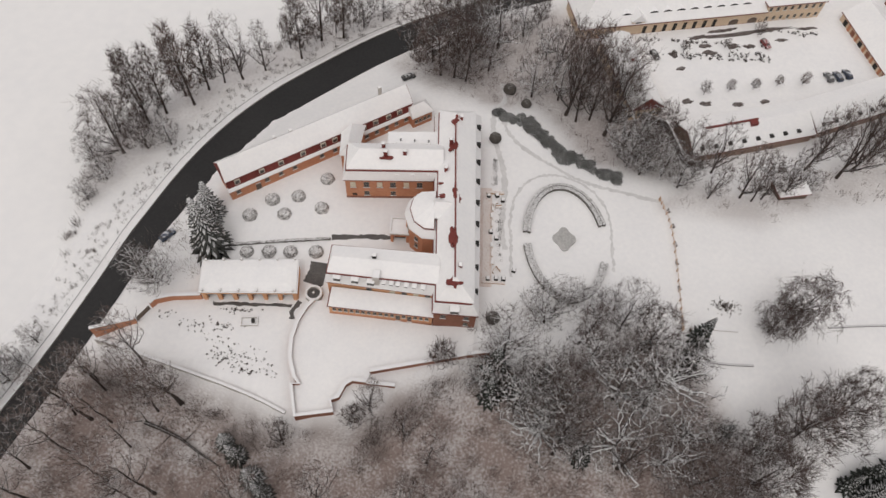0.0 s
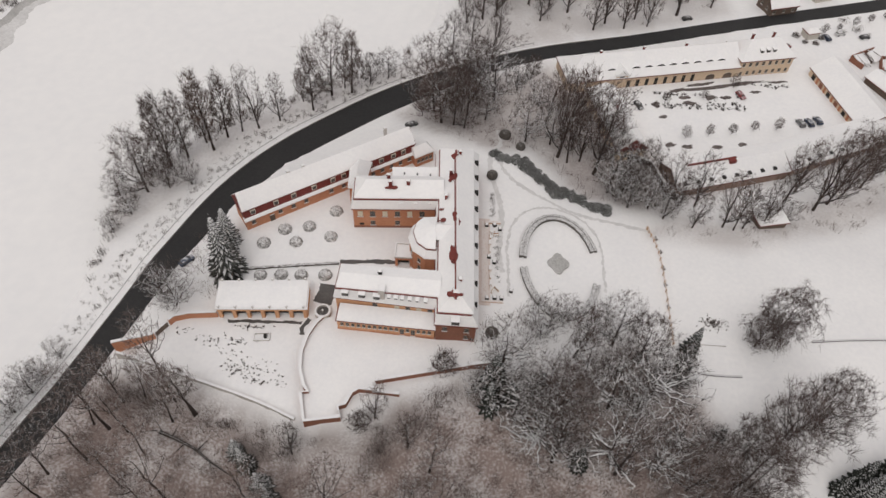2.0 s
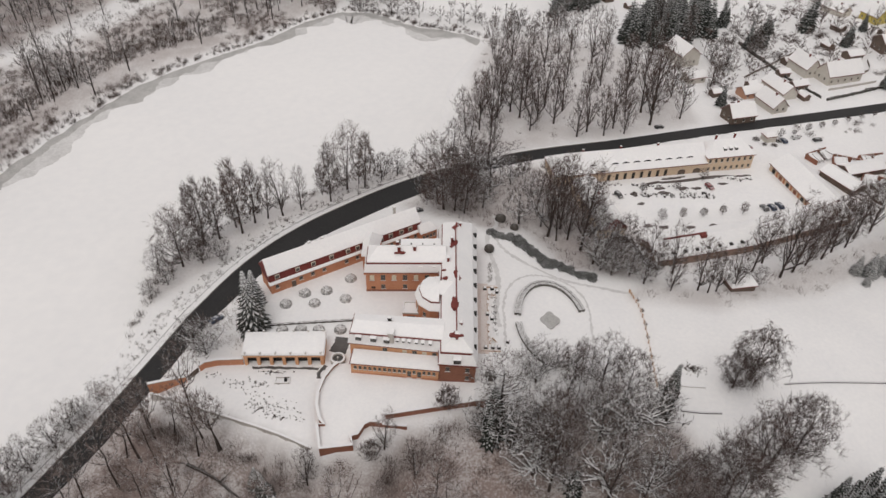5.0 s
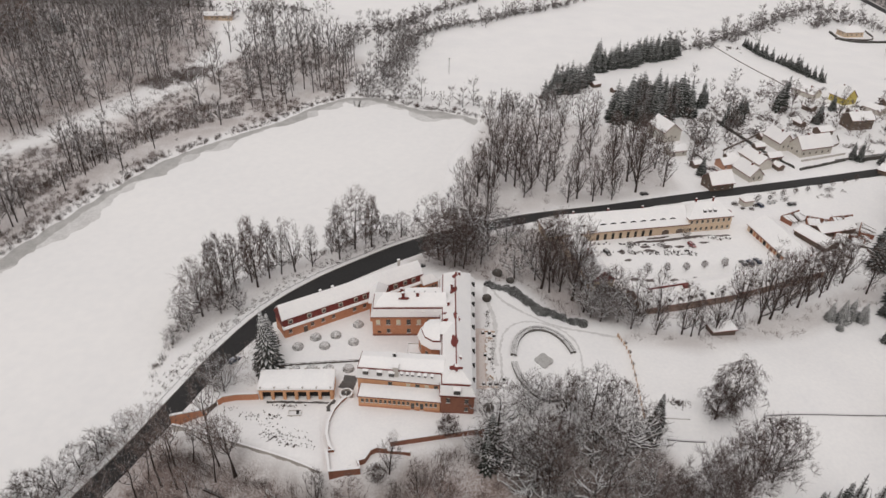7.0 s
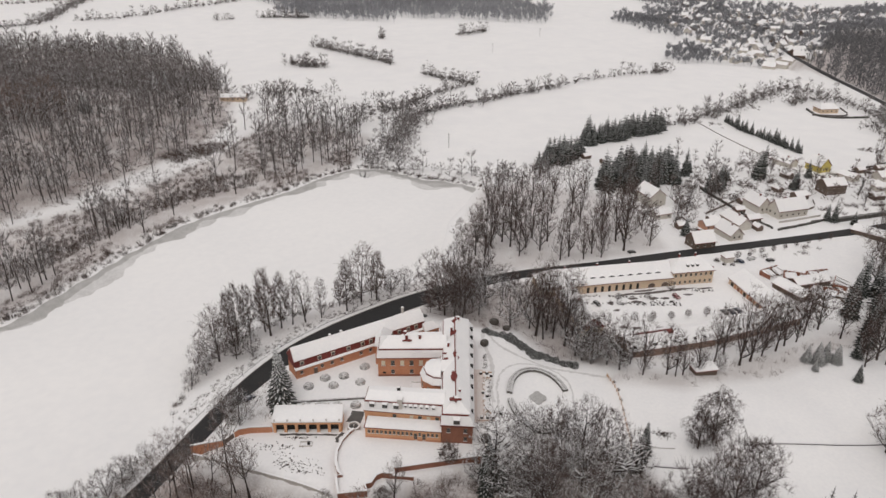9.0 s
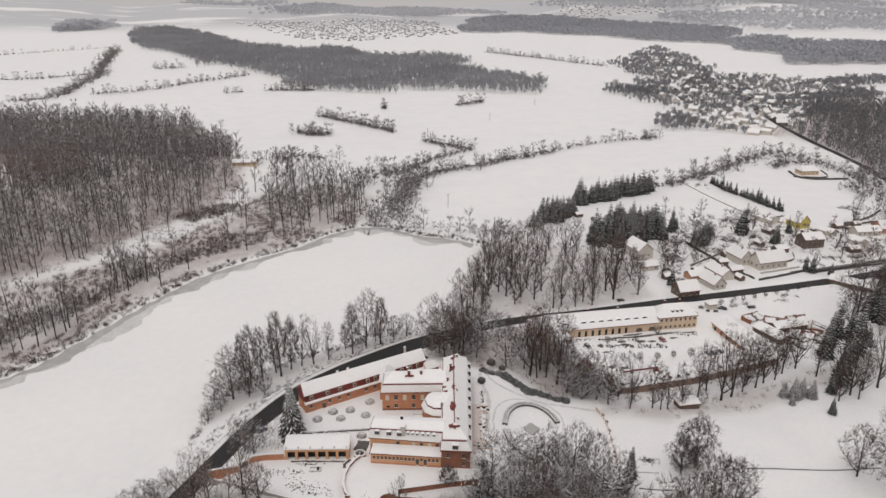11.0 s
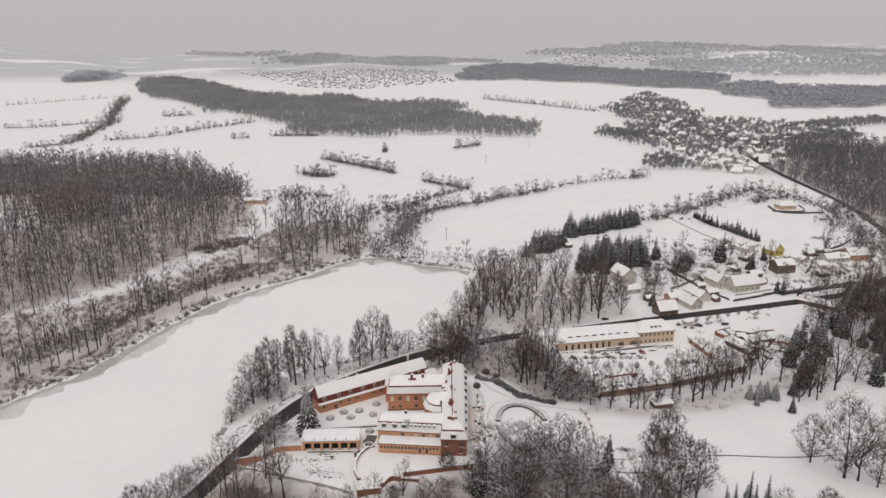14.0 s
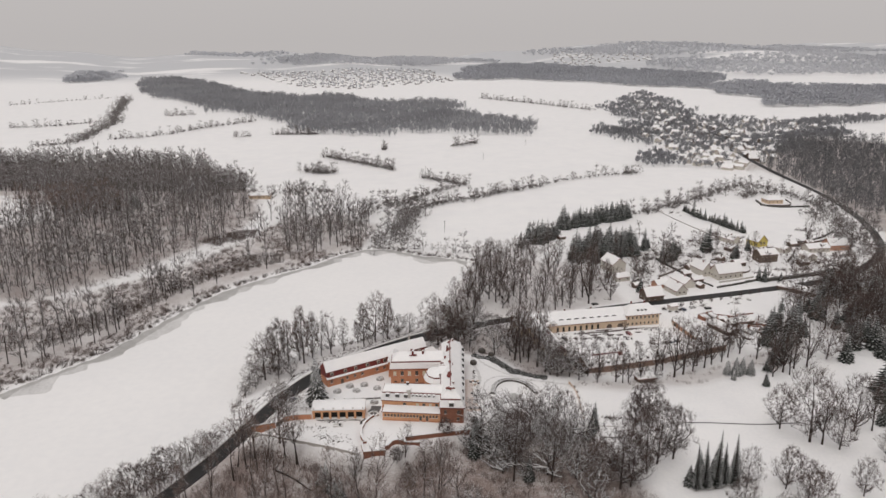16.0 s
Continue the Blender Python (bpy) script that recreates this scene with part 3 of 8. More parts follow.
def ragged(parent, name, at, sx, sy, tilt, turn, material, seed):
    """A thin ragged-edged patch lying on a slope, where snow has slid off."""
    rng = random.Random(seed)
    bm = bmesh.new()
    n, reach = 34, 1.0
    top = []
    for k in range(n):
        reach = min(1.2, max(0.45, reach + rng.uniform(-0.38, 0.38)))
        top.append(bm.verts.new((math.cos(k * 2 * math.pi / n) * sx * 1.25 * reach, math.sin(k * 2 * math.pi / n) * sy * reach, 0.03)))
    low = [bm.verts.new((v.co.x, v.co.y, -0.35)) for v in top]
    bm.faces.new(top)
    for k in range(n):
        bm.faces.new((low[k], low[(k + 1) % n], top[(k + 1) % n], top[k]))
    ob = part(name, bm, material, parent)
    ob.matrix_basis = pose(*at, 0, tilt, turn)
    return ob


# -- the chateau --
chateau = thing("chateau", "ochre and brick-red country mansion with snow-covered mansard roofs", "mansion", (0, 0, 0))

# main wing
EAVES = [(-5.4, -11.4), (5.2, -11.7), (4.9, 47.3), (-7.6, 46.9)]
BREAK = [(-4.7, -9.9), (3.6, -10.1), (3.0, 45.6), (-6.3, 45.3)]
walls = inset(EAVES, 0.45)
part("wall", prism(walls, -0.6, 8.1), BRICK, chateau, "brick-red plaster walls of the main wing")
shell(chateau, [(EAVES, 7.85), (EAVES, 8.1), (BREAK, 11.3)], TILE, "lower_roof")
shell(chateau, [(inset(EAVES, [0.06, -0.12, -0.1, 0.06]), 8.05), (inset(EAVES, [0.1, -0.08, -0.06, 0.1]), 8.4), (inset(BREAK, -0.1), 11.2), (inset(BREAK, 0.3), 11.25)], ROOF_SNOW, "snow_cover")
shell(chateau, [(inset(BREAK, [-0.2, 0.3, 0.3, -0.2]), 11.1), (inset(BREAK, [-0.25, 0.3, 0.3, -0.22]), 11.5), (inset(BREAK, 0.1), 11.55)], TILE, "red_gutter_band", "red metal band at the break of the roof")
pitched(chateau, inset(BREAK, 0.05), 11.4, 15.3, "y", (4.4, 4.6), TILE, "upper_roof", 0.1)
pitched(chateau, inset(BREAK, [0.05, -0.35, -0.3, 0.05]), 11.5, 15.45, "y", (4.2, 4.4), ROOF_SNOW, "snow_cover", 0.3, uneven=0.1)
for y in (42.3, 36.5, 30.8, 24.8, 18.4, 12.2, 6.7, 0.2, -6.1):
    dormer(chateau, 4.85, y, 9.7, 90, 1.1, 1.2, 1.5, face=DARK, cap=False)
dormer(chateau, -0.3, -11.7, 9.75, 0, 1.9, 1.5, 1.6, face=DARK)
wall_rows(chateau, walls[0], walls[1], (6.1,), 3, 1.1, 1.5, skip=(1,), margin=2.2)
wall_rows(chateau, walls[0], walls[1], (3.0,), 3, 1.0, 1.3, skip=(0, 1), margin=2.2)
wall_rows(chateau, walls[1], walls[2], (2.2, 5.9), 14, 1.15, 1.8)
ragged(chateau, "bare_tiles", (-0.75, -6.9, 15.0), 1.3, 1.6, 0, 0, TILE, 2)
ragged(chateau, "bare_tiles", (-1.5, 5.2, 15.5), 0.8, 3.0, -25, 0, TILE, 3)
part("ridge_tiles", boxes((-0.16, 0.16, -22.4, 22.4, -0.3, 0.1), bevel=0.05), TILE, chateau, "thin red line of ridge tiles").matrix_basis = pose(-1.42, 16.6, 15.78, 0, 0, 1.7)
ragged(chateau, "bare_tiles", (-0.75, 16.0, 15.5), 0.7, 2.0, 25, 0, TILE, 31)
ragged(chateau, "bare_tiles", (-0.9, 2.6, 15.5), 0.5, 1.3, 25, 0, TILE, 32)
ragged(chateau, "bare_tiles", (-2.2, 39.0, 15.4), 0.8, 0.8, -25, 0, TILE, 33)
ragged(chateau, "bare_tiles", (-1.5, 18.0, 15.55), 0.5, 2.1, -25, 0, TILE, 4)
ragged(chateau, "bare_tiles", (-2.6, 31.0, 15.1), 1.1, 1.6, -25, 0, TILE, 5)
ragged(chateau, "bare_tiles", (-1.7, 40.2, 15.6), 0.35, 1.1, -20, 0, TILE, 6)
for x, y, top in ((-3.0, 32.4, 16.6), (-3.9, 25.0, 14.8), (-0.6, 40.3, 16.2), (0.4, -2.5, 15.6)):
    chimney(chateau, x, y, 12, top, 0.7, 0.9)

# the stair tower on the court side
TOWER = [(-5.0, 8.0), (-8.6, 8.1), (-11.6, 10.4), (-12.9, 14.4), (-12.1, 17.9), (-10.0, 20.2), (-5.0, 20.9)][::-1]
part("stair_tower", prism(TOWER, -0.6, 9.0), TERRACOTTA, chateau, "terracotta plaster stair tower with many sides")
shell(chateau, [(inset(TOWER, -0.4), 8.9), (inset(TOWER, -0.4), 9.2), (inset(TOWER, 1.0), 11.1)], ROOF_SNOW, "snow_cover")
shell(chateau, [(inset(TOWER, 0.9), 10.9), (inset(TOWER, 0.8), 11.45), (inset(TOWER, 1.2), 11.5)], TILE, "red_gutter_band")
apex = [(-6.2 + (x + 6.2) * 0.1, 14.4 + (y - 14.4) * 0.1) for x, y in TOWER]
shell(chateau, [(inset(TOWER, 0.95), 11.5), (inset(TOWER, 1.0), 11.75), (apex, 13.9)], ROOF_SNOW, "snow_cover")
pitched(chateau, [(-7.5, 11.6), (-1.6, 11.6), (-1.6, 17.4), (-7.5, 17.4)], 12.0, 14.6, "x", (1.6, 0.0), ROOF_SNOW, "snow_cover", 0.2, uneven=0.05)
ragged(chateau, "bare_tiles", (-4.2, 17.4, 13.3), 1.5, 0.9, 0, 0, TILE, 8)
ragged(chateau, "bare_tiles", (-4.4, 21.5, 12.9), 1.4, 0.35, 0, 0, TILE, 9)
for i in range(2, 5):
    wall_rows(chateau, TOWER[i], TOWER[i + 1], (3.2, 6.2), 1, 0.9, 1.5, margin=(Vector(TOWER[i + 1]) - Vector(TOWER[i])).length / 2)

# the arched porch
porch = part("porch", boxes((-16.6, -15.9, 11.7, 16.4, -0.5, 3.5), (-12.7, -12.0, 11.7, 14, -0.5, 3.5), (-16.6, -12.0, 15.8, 16.4, -0.5, 3.5), (-16.6, -12, 11.7, 12.2, 2.7, 3.5), (-16.6, -12, 12.2, 15.8, 3.2, 3.5)), TERRACOTTA, chateau, "open porch with a flat roof and low parapet")
part("parapet", boxes((-16.8, -11.9, 11.5, 11.9, 3.5, 4.2), (-16.8, -16.4, 11.9, 16.6, 3.5, 4.2), (-16.4, -11.9, 16.2, 16.6, 3.5, 4.2), bevel=0.06), STONE, porch)
part("snow_cover", boxes((-16.4, -12.0, 11.9, 16.2, 3.52, 3.75)), ROOF_SNOW, porch)
part("doorway", boxes((-15.6, -13.0, 13.0, 13.3, -0.3, 2.6)), DARK, porch)

# north wing of the court
N_EAVE = [(-29.4, 23.9), (-4.5, 25.4), (-4.9, 35.4), (-29.9, 33.9)]
N_BREAK = [(-28.4, 24.9), (-4.6, 26.3), (-5.0, 34.3), (-28.8, 32.9)]
n_walls = inset(N_EAVE, 0.45)
part("wall", prism(n_walls, -0.6, 8.0), TERRACOTTA, chateau, "terracotta plaster walls of the court's north wing")
part("plinth", prism(inset(n_walls, -0.06), -0.6, 0.8), BRICK, chateau)
part("cornice", prism(inset(n_walls, -0.22), 7.4, 7.85), TERRACOTTA, chateau)
shell(chateau, [(inset(N_EAVE, 0), 7.85), (N_EAVE, 8.1), (N_BREAK, 11.1)], TILE, "lower_roof")
shell(chateau, [(inset(N_EAVE, -0.04), 8.14), (inset(N_EAVE, -0.08), 8.38), (inset(N_BREAK, -0.28), 11.05), (inset(N_BREAK, 0.4), 11.1)], ROOF_SNOW, "snow_cover")
shell(chateau, [(inset(N_BREAK, -0.3), 11.0), (inset(N_BREAK, -0.35), 11.45), (inset(N_BREAK, 0.1), 11.55)], TILE, "red_gutter_band")
pitched(chateau, inset(N_BREAK, -0.1), 11.46, 14.4, "x", (3.2, 0.0), ROOF_SNOW, "snow_cover", 0.28, uneven=0.08)
wall_rows(chateau, n_walls[0], n_walls[1], (5.75,), 7, 1.35, 1.95, blinds=(0, 2, 4), skip=(6,), margin=1.9)
wall_rows(chateau, n_walls[0], n_walls[1], (2.1,), 7, 1.25, 1.5, skip=(0, 2, 4, 5, 6), margin=1.9)
part("cellar_hatch", boxes((-27.4, -26.2, 24.28, 24.5, 1.4, 2.0)), DARK, chateau)
for x, y, top in ((-18.9, 28.0, 15.6), (-14.2, 28.8, 15.3), (-19.6, 30.4, 15.6)):
    chimney(chateau, x, y, 12, top, 0.9, 0.7)
ragged(chateau, "bare_tiles", (-18.6, 27.4, 13.8), 1.2, 0.7, 0, 0, TILE, 11)
for x in (-15.9, -12.1, -8.0):
    dormer(chateau, x, 24.35 + 0.06 * (x + 28), 9.75, 3, 0.8, 0.7, 1.2, "roof_vent", face=DARK)

# low annexe behind it
ANNEX = [(-19.0, 33.0), (-6.0, 33.8), (-6.4, 40.2), (-19.4, 39.2)]
part("wall", prism(inset(ANNEX, 0.3), -0.6, 9.3), OCHRE, chateau)
shell(chateau, [(ANNEX, 9.2), (ANNEX, 9.55), (inset(ANNEX, 0.25), 9.8)], ROOF_SNOW, "snow_cover")
for k in range(3):
    part("vent", boxes((-16 + 3.6 * k, -15.6 + 3.6 * k, 36.2, 36.6, 9.6, 10.4), bevel=0.05), STEEL, chateau)

# south wing
S_EAVE = [(-30.3, -4.9), (-4.6, -7.0), (-4.2, 2.9), (-29.8, 3.7)]
S_BREAK = [(-29.4, -4.3), (-4.4, -5.7), (-4.2, 1.9), (-29.0, 2.6)]
s_walls = inset(S_EAVE, 0.45)
part("wall", prism(s_walls, -0.6, 8.0), OCHRE, chateau, "ochre plaster walls of the south wing")
part("cornice", prism(inset(s_walls, -0.2), 7.35, 7.8), OCHRE, chateau)
shell(chateau, [(S_EAVE, 7.8), (S_EAVE, 8.05), (S_BREAK, 11.45)], TILE, "lower_roof")
shell(chateau, [(inset(S_EAVE, -0.04), 8.1), (inset(S_EAVE, -0.08), 8.34), (inset(S_BREAK, -0.28), 11.35), (inset(S_BREAK, 0.4), 11.4)], ROOF_SNOW, "snow_cover")
shell(chateau, [(inset(S_BREAK, -0.3), 11.3), (inset(S_BREAK, -0.35), 11.65), (inset(S_BREAK, 0.1), 11.75)], TILE, "red_gutter_band")
pitched(chateau, inset(S_BREAK, -0.1), 11.66, 12.9, "x", (0.6, 0.0), ROOF_SNOW, "snow_cover", 0.28, uneven=0.08)
for k, x in enumerate((-27.3, -23.2, -19.6)):
    dormer(chateau, x, -5.55 - 0.085 * (x + 27), 10.55, -4.7, 1.5, 1.3, 1.9, face=DARK)
for x in (-16.6, -14.9, -13.4, -11.5, -9.7, -7.7):
    dormer(chateau, x, -5.3 - 0.085 * (x + 27), 10.9, -4.7, 0.7, 0.55, 1.2, "roof_vent", face=DARK)
chimney(chateau, -18.3, -4.9, 9.6, 13.2, 1.5, 1.8, STONE, -4.7)
chimney(chateau, -19.1, -0.6, 12, 14.2, 0.9, 0.7, DARK)
wall_rows(chateau, s_walls[0], s_walls[1], (6.4,), 9, 1.2, 1.35, blinds=(5, 7), skip=(0, 1, 2, 4), margin=1.5)

# low range in front of it
L_EAVE = [(-29.5, -9.8), (-4.9, -11.2), (-4.4, -6.6), (-29.1, -5.0)]
l_walls = inset(L_EAVE, 0.35)
part("wall", prism(l_walls, 0.2, 5.2), OCHRE, chateau, "ochre plaster walls of the low terrace range")
part("plinth", prism(inset(l_walls, -0.05), 0.2, 1.7), TERRACOTTA, chateau)
shell(chateau, [(L_EAVE, [5.0, 5.0, 5.65, 5.65]), (L_EAVE, [5.2, 5.2, 5.85, 5.85])], TILE, "roof")
shell(chateau, [(inset(L_EAVE, [0.1, 0, 0, 0.25]), [5.22, 5.22, 5.87, 5.87]), (inset(L_EAVE, [0.2, 0, 0, 0.35]), [5.48, 5.48, 6.1, 6.1])], ROOF_SNOW, "snow_cover")
wall_rows(chateau, l_walls[0], l_walls[1], (3.6,), 17, 0.75, 1.1, margin=1.2, skip=(11, 13))
wall_rows(chateau, l_walls[0], l_walls[1], (2.6,), 17, 1.0, 2.4, margin=1.2, skip=tuple(k for k in range(17) if k not in (11, 13)))

# the long west wing along the road
W_A, W_B = Vector((-58.0, 21.3)), Vector((-13.6, 51.2))
w_way = (W_B - W_A).normalized()
w_out = Vector((w_way.y, -w_way.x))


def wing(s, d):
    p = W_A + w_way * s + w_out * d
    return (p.x, p.y)


w_long = (W_B - W_A).length
WEST = [wing(0, 0), wing(w_long, 0), wing(w_long, -7.6), wing(0, -7.6)]
w_turn = math.degrees(math.atan2(w_way.y, w_way.x))
part("wall", prism(WEST, -0.8, 4.3), TERRACOTTA, chateau, "terracotta plaster ground floor of the road wing")
skirt = [wing(-0.4, 0.5), wing(w_long + 0.3, 0.5), wing(w_long + 0.3, -0.6), wing(-0.4, -0.6)]
shell(chateau, [(skirt, [3.75, 3.75, 4.5, 4.5]), (skirt, [4.0, 4.0, 4.8, 4.8])], ROOF_SNOW, "snow_ledge")
band = [wing(-0.1, -0.15), wing(w_long, -0.15), wing(w_long, -7.4), wing(-0.1, -7.4)]
top = [wing(-0.1, -0.75), wing(w_long, -0.75), wing(w_long, -6.9), wing(-0.1, -6.9)]
shell(chateau, [(band, 4.2), (top, 7.0)], TILE, "red_attic_band", "steep red-tiled attic band")
pitched(chateau, inset(top, [-0.35, -0.35, -0.9, -0.35]), 6.9, 10.7, "x", (0.3, 0.0), TILE, "roof", 0.1)
pitched(chateau, inset(top, [-0.3, -0.2, -0.8, -0.2]), 7.0, 10.85, "x", (0.3, 0.0), ROOF_SNOW, "snow_cover", 0.28, uneven=0.09)
for s in (2.6, 9.3, 14.6, 20.8, 26.6, 30.0, 33.4, 38.6, 42.2, 46.2, 49.6):
    if 34 < s < 37.5:
        continue
    x, y = wing(s, -0.22)
    dormer(chateau, x, y, 5.8, w_turn, 1.45, 1.45, 1.0, "dormer", cap=False)
wall_rows(chateau, wing(0.6, 0), wing(35, 0), (2.3,), 9, 1.1, 1.2, margin=1.5, skip=(1, 5))
wall_rows(chateau, wing(38, 0), wing(52.6, 0), (2.3,), 5, 1.0, 1.2, margin=1.2)
x, y = wing(7.4, 0.12)
part("door", boxes((-0.7, 0.7, -0.1, 0.1, -0.5, 2.4)), WOOD, chateau).matrix_basis = pose(x, y, 0, 0, 0, w_turn)
for s, z1 in ((15.5, 11.3), (20.0, 11.3), (46.0, 13.5)):
    x, y = wing(s, -4.6)
    chimney(chateau, x, y, 8, z1, 0.8, 0.6, STONE, w_turn)
# the roof that joins the road wing to the court wing
JOIN = [(-31.2, 31.5), (-26.6, 31.8), (-25.4, 42.0), (-31.5, 39.0)]
part("wall", prism(inset(JOIN, 0.4), -0.6, 8), TERRACOTTA, chateau)
pitched(chateau, JOIN, 8.0, 11.8, "y", (1.0, 1.5), ROOF_SNOW, "snow_cover", 0.3, uneven=0.08)
# small end building
END = [(-13.4, 48.6), (-7.9, 52.2), (-10.4, 56.2), (-16.0, 52.6)]
part("wall", prism(inset(END, 0.3), -0.8, 4.0), TERRACOTTA, chateau)
pitched(chateau, END, 3.9, 6.2, "x", (0.2, 1.8), ROOF_SNOW, "snow_cover", 0.3, uneven=0.06)
wall_rows(chateau, inset(END, 0.3)[0], inset(END, 0.3)[1], (2.2,), 4, 0.8, 1.1, margin=1.0)

# -- garage range --
garage = thing("garage", "ochre row of open garages with a flat snow-covered roof", "garage")
GAR = [(-59.2, -7.4), (-37.2, -6.1), (-37.9, 2.3), (-60.0, 0.6)]
g_way = (Vector(GAR[1]) - Vector(GAR[0])).normalized()
g_turn = math.degrees(math.atan2(g_way.y, g_way.x))
g_in = Vector((-g_way.y, g_way.x))
back = [tuple(Vector(GAR[0]) + g_in * 1.2), tuple(Vector(GAR[1]) + g_in * 1.2), GAR[2], GAR[3]]
part("back_wall", prism(inset(back, 0.3), -0.4, 4.2), DARK, garage, "dark interior behind the open bays")
part("side_wall", prism([tuple(Vector(GAR[0]) + g_in * 0.3), tuple(Vector(GAR[0]) + g_in * 0.3 + g_way * 0.3), tuple(Vector(GAR[3]) + g_way * 0.6), GAR[3]], -0.4, 4.2), OCHRE, garage)
part("side_wall", prism([tuple(Vector(GAR[1]) + g_in * 0.3 - g_way * 0.2), tuple(Vector(GAR[1]) + g_in * 0.3 + g_way * 0.1), GAR[2], tuple(Vector(GAR[2]) - g_way * 0.3)], -0.4, 4.2), OCHRE, garage)
for k in range(7):
    p = Vector(GAR[0]) + g_way * (0.5 + 21.0 * k / 6) + g_in * 0.35
    ob = part("pillar", boxes((-0.45, 0.45, -0.35, 0.5, -0.4, 3.3), bevel=0.04), OCHRE, garage)
    ob.matrix_basis = pose(p.x, p.y, 0, 0, 0, g_turn)
part("lintel", boxes((0, 22, -0.1, 0.7, 3.2, 4.2)), OCHRE, garage).matrix_basis = pose(*GAR[0], 0, 0, 0, g_turn)
shell(garage, [(inset(GAR, -0.35), 4.1), (inset(GAR, -0.35), 4.35), (inset(GAR, -0.1), 4.45)], STONE, "cornice")
shell(garage, [(inset(GAR, -0.15), 4.4), (inset(GAR, -0.05), 4.72), (inset(GAR, 2.0), 5.0)], ROOF_SNOW, "snow_cover")
for edge in (0, 2):
    for k in range(6):
        p = Vector(GAR[edge]).lerp(Vector(GAR[edge + 1]), 0.03 + 0.94 * k / 5)
        bm = boxes((-0.16, 0.16, -0.16, 0.16, 4.4, 5.0))
        ball = bmesh.ops.create_icosphere(bm, subdivisions=2, radius=0.34)
        bmesh.ops.translate(bm, vec=(0, 0, 5.2), verts=ball["verts"])
        part("finial", bm, STONE, garage).matrix_basis = pose(p.x, p.y, 0)

# -- raised garden terrace --
PARAPET = [(-33.2, -6.6), (-34.6, -8.4), (-36.2, -12.1), (-37.0, -16.9), (-36.6, -21.4), (-35.0, -25.8), (-33.7, -27.3), (-35.5, -27.6), (-33.6, -34.5), (-25.6, -33.0), (-26.6, -30.6), (-24.9, -29.8), (-23.7, -26.8), (-22.1, -25.7), (-19.0, -25.9)]
TERRACE = PARAPET + [(-18.2, -23.2), (4.6, -17.4), (5.2, -11.0), (-4.5, -11.2), (-29.2, -9.4), (-29.4, -6.0)]
part_terrace = part("terrace", prism(TERRACE, -9, 1.15), SNOW, None)
tagged(part_terrace, "raised garden terrace under smooth snow", "terrace", kind="structure")
terrace_wall = thing("retaining_wall", "brick-red retaining wall of the garden terrace with a pale parapet", "wall")


def fence_wall(parent, line, z0, z1, wide, material, name, step=2.5, cap=None, follow=False):
    """A wall along a line, with a proud coping."""
    pts = dense(line, step) if step else [Vector(p) for p in line]
    a, b = strip(pts, wide / 2, wide / 2)
    v, f = [], []
    for p, q, m in zip(a, b, pts):
        g = floor_at(m.x, m.y) if follow else 0
        v += [(p.x, p.y, g + z0), (p.x, p.y, g + z1), (q.x, q.y, g + z1), (q.x, q.y, g + z0)]
    for i in range(len(pts) - 1):
        for k in range(4):
            f.append((i * 4 + k, i * 4 + (k + 1) % 4, i * 4 + 4 + (k + 1) % 4, i * 4 + 4 + k))
    f += [(3, 2, 1, 0), tuple(len(v) - 4 + k for k in range(4))]
    ob = raw(name, v, [g[::-1] for g in f], material, parent)
    if cap:
        fence_wall(parent, line, z1, z1 + cap[0], wide + cap[1], cap[2], "coping", step, None, follow)
    return ob


fence_wall(terrace_wall, PARAPET, -9, 2.0, 0.5, BRICK, "wall", None, (0.2, 0.35, STONE))
fence_wall(terrace_wall, [(-18.6, -23.4), (4.8, -17.7), (8.5, -17.0)], -9, 1.9, 0.5, BRICK, "wall", None, (0.22, 0.35, STONE))
fence_wall(terrace_wall, [(-19.0, -25.9), (-12.6, -26.2)], -9, 1.2, 0.5, BRICK, "wall", None, (0.2, 0.3, STONE))

# round basin at the head of the terrace
basin = thing("basin", "round walled basin with a snowed rim", "basin", (-33.6, -4.6, 0))
bm = bmesh.new()
rings = []
for r, z in ((2.1, -0.5), (2.1, 1.5), (1.95, 1.62), (1.55, 1.62), (1.5, 1.5), (1.5, 0.9)):
    rings.append([bm.verts.new((r * math.cos(k * math.pi / 14), r * math.sin(k * math.pi / 14), z)) for k in range(28)])
for lo, hi in zip(rings, rings[1:]):
    for k in range(28):
        bm.faces.new((lo[k], lo[(k + 1) % 28], hi[(k + 1) % 28], hi[k]))
part("rim", bm, STONE, basin)
bm = bmesh.new()
bmesh.ops.create_circle(bm, cap_ends=True, segments=28, radius=1.5)
bmesh.ops.translate(bm, vec=(0, 0, 0.95), verts=bm.verts[:])
part("cover", bm, PAVING, basin)
bm = boxes((-0.12, 0.12, -0.12, 0.12, 0.9, 1.5))
bmesh.ops.create_icosphere(bm, subdivisions=2, radius=0.3, matrix=Matrix.Translation((0, 0, 1.6)))
part("spout", bm, STONE, basin)

